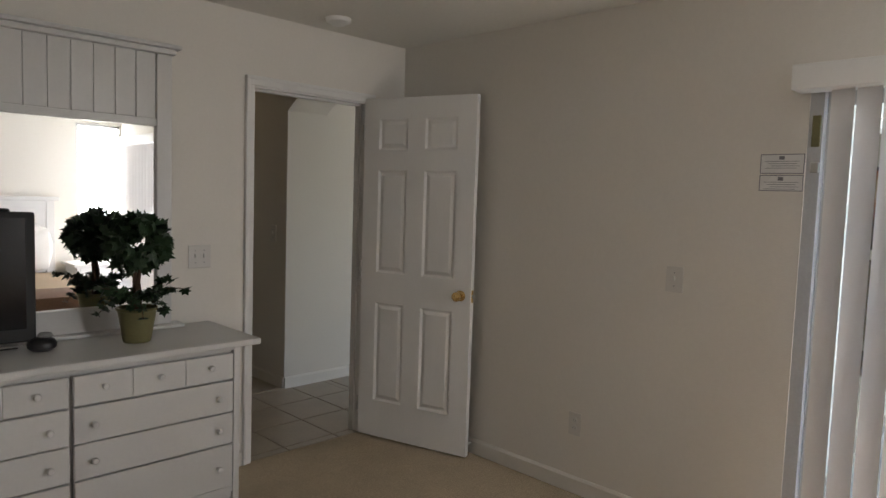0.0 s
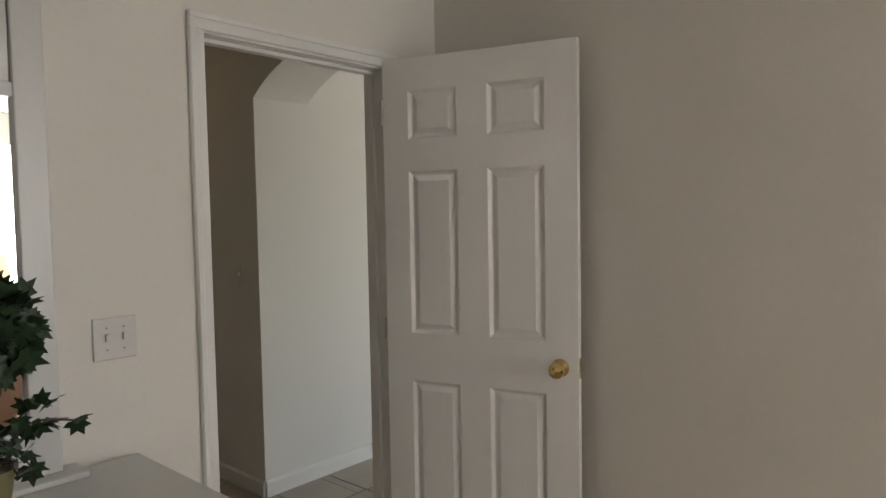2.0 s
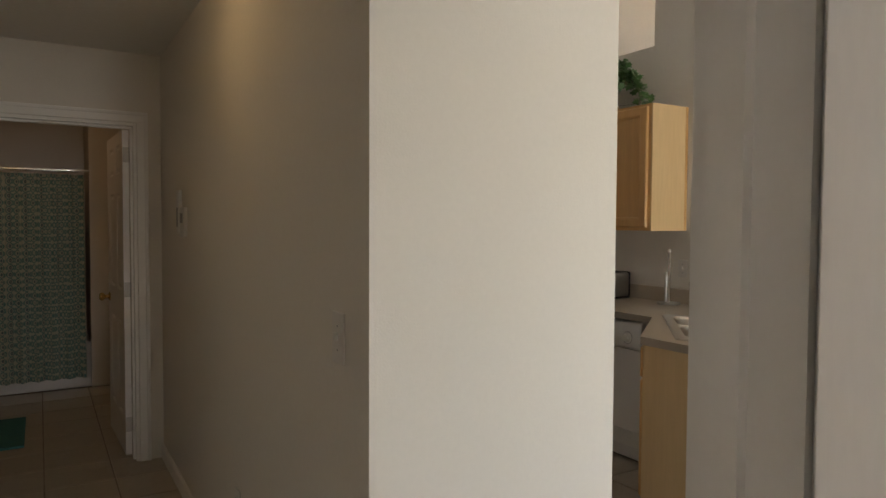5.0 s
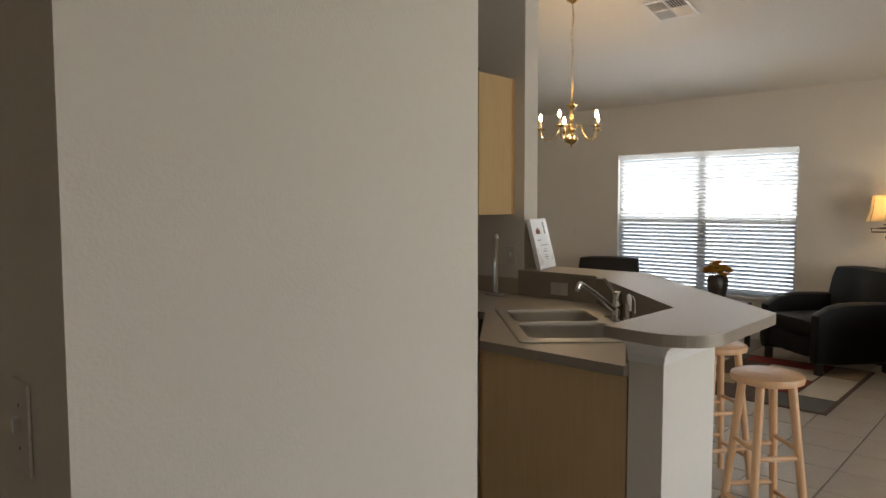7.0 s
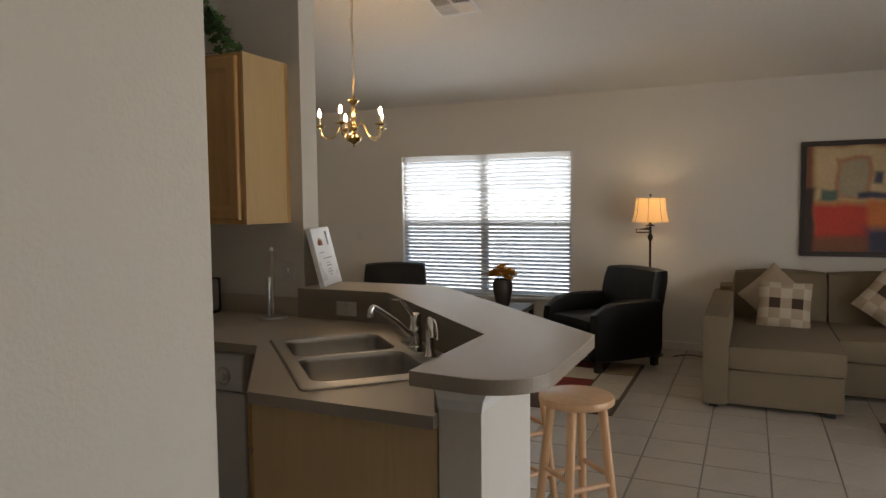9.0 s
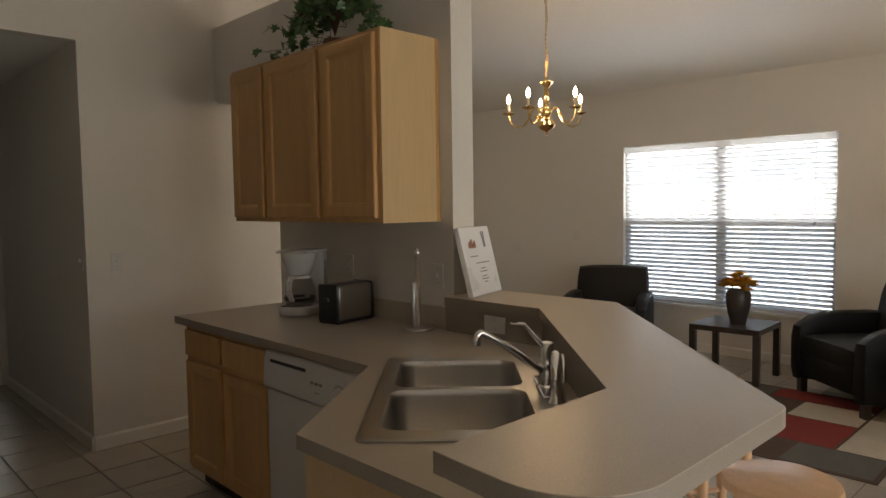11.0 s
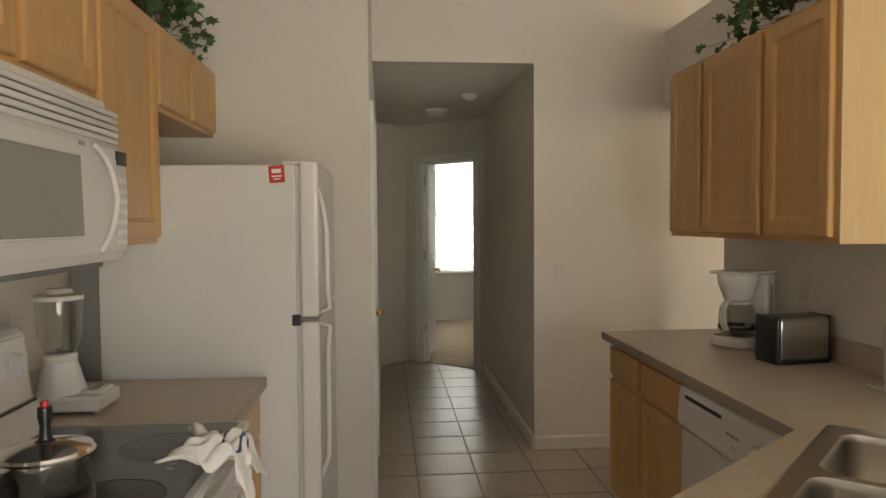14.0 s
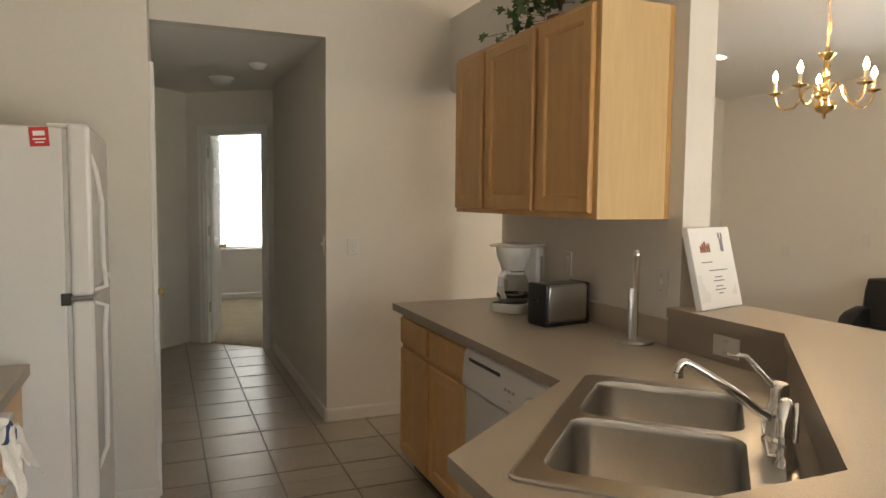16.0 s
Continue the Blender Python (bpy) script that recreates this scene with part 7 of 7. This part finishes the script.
def sofa():
    s = thing("sectional_sofa", "taupe fabric sectional sofa with a chaise against the wall", "sofa", (6.5, -1.6, 0))
    z = 0.03
    part("arm", soft(5.38, 7.10, -0.43, -0.255, z, 0.672, 0.016, 0.004, 6), FABRIC, s, w=True, smooth=True)
    part("chaise_base", soft(5.42, 6.95, -1.16, -0.425, z, 0.285, 0.02, 0.004), FABRIC, s, w=True, smooth=True)
    part("chaise_cushion", soft(5.40, 6.90, -1.165, -0.43, 0.29, 0.455, 0.03, 0.012), FABRIC, s, w=True, smooth=True)
    part("seat_base", soft(5.97, 6.95, -3.0, -1.17, z, 0.285, 0.02, 0.004), FABRIC, s, w=True, smooth=True)
    for a, b in ((-2.08, -1.175), (-3.0, -2.09)):
        part("seat_cushion", soft(5.95, 6.90, a, b, 0.29, 0.455, 0.03, 0.012), FABRIC, s, w=True, smooth=True)
    part("back", soft(6.95, 7.32, -3.02, -0.30, z, 0.72, 0.03, 0.006), FABRIC, s, w=True, smooth=True)
    for a, b in ((-1.165, -0.435), (-2.08, -1.18), (-3.0, -2.09)):
        bm = soft(6.78, 7.04, a, b, 0.45, 0.855, 0.05, 0.03)
        for v2 in bm.verts:
            v2.co.x += (v2.co.z - 0.45) * 0.22
        part("back_cushion", bm, FABRIC, s, w=True, smooth=True)
    for x, y in ((5.46, -0.33), (5.46, -1.08), (6.1, -2.9), (7.2, -2.9), (7.2, -0.35)):
        part("foot", bx(x - 0.03, x + 0.03, y - 0.03, y + 0.03, 0, 0.035), BLACK, s, w=True)


sofa()


def cushion(at, turn, lean, roll, label, patches):
    c = thing("throw_cushion", label, "cushion", at)
    c.rotation_mode = "ZYX"
    c.matrix_basis = Matrix.Translation(at) @ Matrix.Rotation(radians(turn), 4, "Z") @ Matrix.Rotation(radians(lean), 4, "X") @ Matrix.Rotation(radians(roll), 4, "Y")
    h = 0.205
    n = 14
    def front(u0, v0):
        e = max(abs(u0), abs(v0))
        return 0.075 * (1 - u0 ** 4) ** 0.6 * (1 - v0 ** 4) ** 0.6 if e < 1 else 0.0
    for side, nm in ((-1, "front"), (1, "back")):
        bm = bmesh.new()
        g2 = [[bm.verts.new(((-1 + 2 * i / n) * h * (1 - 0.05 * (1 - (2 * j / n - 1) ** 2)), side * front(-1 + 2 * i / n, -1 + 2 * j / n), (-1 + 2 * j / n) * h * (1 - 0.05 * (1 - (2 * i / n - 1) ** 2)))) for j in range(n + 1)] for i in range(n + 1)]
        for i in range(n):
            for j in range(n):
                q = (g2[i][j], g2[i + 1][j], g2[i + 1][j + 1], g2[i][j + 1])
                f = bm.faces.new(q if side < 0 else q[::-1])
                if patches and side < 0:
                    f.material_index = 1 if (i in (3, 4, 5) or i in (9, 10, 11)) and j in (6, 7, 8) else 2 if ((i // 3) + (j // 3)) % 2 else 0
        part(nm, bm, [CUSH, CUSHB, CUSHL], c, smooth=True)
    return c


cushion((6.60, -0.75, 0.69), -90, -18, 45, "plain beige throw cushion standing on its corner", False)
cushion((6.42, -0.82, 0.625), -92, -16, 2, "beige throw cushion with brown and cream patches", True)
cushion((6.56, -1.60, 0.69), -100, -18, 36, "tilted patched throw cushion on the sofa seat", True)


def painting():
    p = thing("framed_painting", "large abstract painting in a dark wooden frame above the sofa", "painting", (7.345, -1.72, 1.51))
    w2, h2 = 0.745, 0.53
    bm = bmesh.new()
    for a, b, c, d in ((-w2, w2, h2 - 0.045, h2), (-w2, w2, -h2, -h2 + 0.045), (-w2, -w2 + 0.045, -h2 + 0.045, h2 - 0.045), (w2 - 0.045, w2, -h2 + 0.045, h2 - 0.045)):
        box(bm, -0.028, 0.014, a, b, c, d, 0.005)
    part("frame", bm, DARKWOOD, p)
    m = mat("painted_canvas", (0.5, 0.5, 0.5), 0.55, var=0.2, scale=5, grain=0.12, gscale=40, bump=0.6, bscale=70)
    nt = m.node_tree
    at, mx = nt.nodes.new("ShaderNodeAttribute"), nt.nodes.new("ShaderNodeMix")
    at.attribute_name = "paint"
    mx.data_type, mx.blend_type = "RGBA", "MULTIPLY"
    mx.inputs["Factor"].default_value = 1.0
    src = nt.nodes["Principled BSDF"].inputs["Base Color"].links[0].from_socket
    br = nt.nodes.new("ShaderNodeBrightContrast")
    br.inputs["Bright"].default_value = 0.45
    nt.links.new(src, br.inputs[0]), nt.links.new(br.outputs[0], mx.inputs["A"]), nt.links.new(at.outputs["Color"], mx.inputs["B"])
    nt.links.new(mx.outputs["Result"], nt.nodes["Principled BSDF"].inputs["Base Color"])
    C = {"rust": (0.22, 0.08, 0.035), "ochre": (0.50, 0.32, 0.11), "sand": (0.55, 0.42, 0.24), "pink": (0.40, 0.19, 0.11), "grey": (0.36, 0.31, 0.20), "navy": (0.03, 0.04, 0.09), "teal": (0.06, 0.13, 0.10), "red": (0.55, 0.03, 0.015), "orange": (0.60, 0.17, 0.03), "dark": (0.035, 0.022, 0.02)}
    fields = ((0.64, -0.07, 0.47, -0.32, "ochre", 0.05), (0.63, 0.02, 0.47, -0.01, "sand", 0.05), (0.46, 0.18, 0.38, 0.0, "pink", 0.02), (0.425, 0.215, 0.345, 0.02, "grey", 0.012), (-0.01, -0.72, 0.50, 0.02, "orange", 0.06),
              (-0.30, -0.60, 0.40, 0.10, "sand", 0.10), (0.64, 0.16, -0.05, -0.40, "red", 0.07), (0.20, -0.07, -0.01, -0.30, "orange", 0.06), (0.22, -0.30, -0.27, -0.50, "navy", 0.09), (0.70, 0.20, -0.34, -0.50, "rust", 0.06),
              (0.72, 0.63, 0.10, -0.50, "dark", 0.04), (0.58, 0.44, 0.09, -0.02, "teal", 0.03), (0.16, 0.09, 0.24, 0.13, "navy", 0.03), (0.28, 0.03, 0.055, 0.005, "navy", 0.02), (-0.07, -0.35, -0.01, -0.19, "teal", 0.06), (-0.30, -0.72, -0.15, -0.50, "dark", 0.08))
    nx, nz = 90, 64
    bm = bmesh.new()
    lay = bm.loops.layers.color.new("paint")
    hw, hh = w2 - 0.045, h2 - 0.045
    g = [[bm.verts.new((-0.008, -hw + 2 * hw * i / nx, -hh + 2 * hh * k / nz)) for k in range(nz + 1)] for i in range(nx + 1)]

    def shade_at(y, z):
        y += 0.025 * noise.noise(Vector((y * 6, z * 6, 1.0)))
        z += 0.025 * noise.noise(Vector((y * 6, z * 6, 5.0)))
        c = Vector(C["rust"])
        for y1, y0, z1, z0, k, e in fields:
            d = min(y1 - y, y - y0, z1 - z, z - z0)
            c = c.lerp(Vector(C[k]), 0.95 * max(0, min(1, 0.5 + d / e)))
        return c

    for i in range(nx):
        for k in range(nz):
            f = bm.faces.new((g[i][k], g[i][k + 1], g[i + 1][k + 1], g[i + 1][k]))
            for lp in f.loops:
                c = shade_at(lp.vert.co.y, lp.vert.co.z)
                lp[lay] = tuple(max(0, min(1, 1.2 * v)) ** (1 / 2.2) for v in c) + (1,)
    part("canvas", bm, m, p, "painted canvas in ochre, red, grey and navy")


painting()


def rug(name, label, x0, x1, y0, y1, seed):
    r = thing(name, label, "rug", ((x0 + x1) / 2, (y0 + y1) / 2, 0))
    cs = [mat("rug_" + k, c, 0.98, var=0.12, grain=0.3, gscale=250, bump=1.0, bscale=300) for k, c in (("brown", (0.10, 0.065, 0.045)), ("red", (0.24, 0.025, 0.018)), ("tan", (0.40, 0.29, 0.17)), ("cream", (0.52, 0.46, 0.36)), ("grey", (0.13, 0.125, 0.11)))]
    part("border", bx(x0, x1, y0, y1, 0.001, 0.009, 0.002, 1), cs[0], r, w=True)
    return r, cs


r1, cs = rug("area_rug", "patchwork rug of red, tan, grey and brown blocks", 4.90, 6.50, 0.30, 2.70, 1)
blocks = [(4.93, 5.28, 0.33, 0.80, 4), (4.93, 5.28, 0.82, 1.30, 0), (5.30, 5.80, 0.62, 1.05, 1), (5.30, 6.05, 0.33, 0.60, 3), (5.82, 6.20, 0.62, 1.05, 3), (6.07, 6.47, 0.33, 0.60, 2), (6.22, 6.47, 0.62, 1.3, 1),
          (5.30, 5.60, 1.07, 1.65, 2), (5.62, 6.20, 1.07, 1.40, 0), (5.62, 6.20, 1.42, 1.75, 3), (4.93, 5.28, 1.32, 1.85, 3), (6.22, 6.47, 1.32, 1.9, 4), (5.30, 5.60, 1.67, 2.2, 1), (5.62, 6.20, 1.77, 2.2, 4), (4.93, 5.28, 1.87, 2.67, 2), (5.30, 6.20, 2.22, 2.67, 0), (6.22, 6.47, 1.92, 2.67, 3)]
for a, b, c, d, k in blocks:
    part("block", bx(a, b, c, d, 0.0092, 0.0105), cs[k], r1, ("brown", "red", "tan", "cream", "grey")[k] + " block", w=True)
r2, _ = rug("dark_rug", "dark brown rug with rust blocks before the sofa", 4.2, 5.42, -3.0, -1.36, 2)
part("block", bx(4.5, 5.30, -1.9, -1.46, 0.0092, 0.0105), cs[1], r2, "rust block", w=True)
tb = thing("coffee_table", "dark oval coffee table before the sofa", "coffee table", (4.95, -2.05, 0.009))
part("tabletop", lathe(bmesh.new(), [(0, 0.40), (0.36, 0.40), (0.375, 0.412), (0.37, 0.43), (0, 0.43)], n=40), DARKWOOD, tb, smooth=True)
for k in range(4):
    a = radians(45 + 90 * k)
    part("leg", tube(bmesh.new(), [(0.24 * math.cos(a), 0.24 * math.sin(a), 0.40), (0.27 * math.cos(a), 0.27 * math.sin(a), 0)], 0.022, 10), DARKWOOD, tb, smooth=True)

# an unidentified dark thing beside the far bedroom's doorway, as a soft block
bag = thing("dark_bag", "soft-edged dark block beside the far bedroom doorway", "bag", (2.62, 8.2, 0))
part("body", soft(-0.12, 0.12, -0.10, 0.10, 0, 0.36, 0.05, 0.02), BRONZE, bag, smooth=True)
# neighbouring house beyond the east window
hs = thing("neighbour_house", "low stucco neighbouring house with a grey roof", "house", (16.0, 6.0, -0.2))
part("wall", bx(-3, 3, -3.6, 6, 0, 2.6), mat("blue_grey_stucco", (0.46, 0.49, 0.56), 0.9, grain=0.05, bump=0.5), hs)
part("corner_board", bx(-3.02, -2.98, -1.9, -1.55, 0, 2.6), TRIM, hs)
bm = bmesh.new()
a = [bm.verts.new(p) for p in ((-3.4, -4.0, 2.6), (3.4, -4.0, 2.6), (3.4, 6.4, 2.6), (-3.4, 6.4, 2.6), (0, -1.0, 3.9), (0, 3.4, 3.9))]
for f in ((0, 1, 4), (1, 2, 5, 4), (2, 3, 5), (3, 0, 4, 5), (3, 2, 1, 0)):
    bm.faces.new([a[i] for i in f])
part("roof", bm, ROOFM, hs)


# ---- floor tiles ----
def tile_floor():
    p, x0, y0, g = 0.345, 1.80, 0.01, 0.0045
    def rects():
        yield -1.05, 0.36, -1.085, 3.0
        yield -2.0, 0.0, 3.0, 5.2
        yield 0.36, 7.36, -3.2, 0.0
        yield 0.785, 7.36, 0.0, 0.11
        yield 0.12, 7.36, 0.11, 2.96
        yield 1.21, 7.36, 2.96, 3.84
        yield 1.21, 2.235, 3.84, 6.75
        yield 4.0, 7.36, 3.84, 5.65
    groups = {}
    for a, b, c, d in rects():
        i0, i1, j0, j1 = math.floor((a - x0) / p), math.ceil((b - x0) / p), math.floor((c - y0) / p), math.ceil((d - y0) / p)
        for i in range(i0, i1):
            for j in range(j0, j1):
                xa, xb, ya, yb = max(a, x0 + i * p + (g if x0 + i * p > a else 0)), min(b, x0 + (i + 1) * p - (g if x0 + (i + 1) * p < b else 0)), max(c, y0 + j * p + (g if y0 + j * p > c else 0)), min(d, y0 + (j + 1) * p - (g if y0 + (j + 1) * p < d else 0))
                if xb - xa > 0.012 and yb - ya > 0.012:
                    groups.setdefault((i, j, a, c), (xa, xb, ya, yb))
    out = []
    for xa, xb, ya, yb in groups.values():
        cx, cy = (xa + xb) / 2, (ya + yb) / 2
        if cy > 3.84 and 1.2 < cx < 2.3 and (cx - 1.653) * (-u.y) + (cy - 6.62) * u.x > 0.06:
            continue
        if 2.62 < cx < 3.1 and 1.2 < cy < 2.8 or (0.14 < cx < 0.8 and 0.7 < cy < 2.8):
            continue
        near = min(math.hypot(cx - a, cy - b) for a, b in ((-0.4, -0.6), (1.2, 0.5), (1.7, 3.0), (1.7, 5.0), (4.4, -0.6), (3.2, -0.2), (5.3, -0.3)))
        out.append((near, xa, xb, ya, yb))
    out.sort()
    cache = {}
    def tile_bm(bm, w, h, x, y, z):
        b = 0.003
        lo = [bm.verts.new((x + sx * w / 2, y + sy * h / 2, -0.006)) for sx, sy in ((-1, -1), (1, -1), (1, 1), (-1, 1))]
        mi = [bm.verts.new((x + sx * w / 2, y + sy * h / 2, z - 0.0015)) for sx, sy in ((-1, -1), (1, -1), (1, 1), (-1, 1))]
        hi = [bm.verts.new((x + sx * (w / 2 - b), y + sy * (h / 2 - b), z)) for sx, sy in ((-1, -1), (1, -1), (1, 1), (-1, 1))]
        for q, r in ((lo, mi), (mi, hi)):
            for k in range(4):
                bm.faces.new((q[k], q[(k + 1) % 4], r[(k + 1) % 4], r[k]))
        bm.faces.new(hi)
    for near, xa, xb, ya, yb in out[:300]:
        key = (round(xb - xa, 3), round(yb - ya, 3))
        if key not in cache:
            bm = bmesh.new()
            tile_bm(bm, xb - xa, yb - ya, 0, 0, 0)
            cache[key] = mesh("tile", bm, TILE)
        t = new("tile", cache[key])
        t.parent = floor
        t.location = ((xa + xb) / 2, (ya + yb) / 2, random.uniform(-0.0004, 0.0004))
    bm = bmesh.new()
    for near, xa, xb, ya, yb in out[300:]:
        tile_bm(bm, xb - xa, yb - ya, (xa + xb) / 2, (ya + yb) / 2, 0)
    t = new("tiles", mesh("tiles", bm, TILE))
    t.parent = floor
    tagged(t, "beige ceramic floor tiles farther off", kind="stuff")


tile_floor()
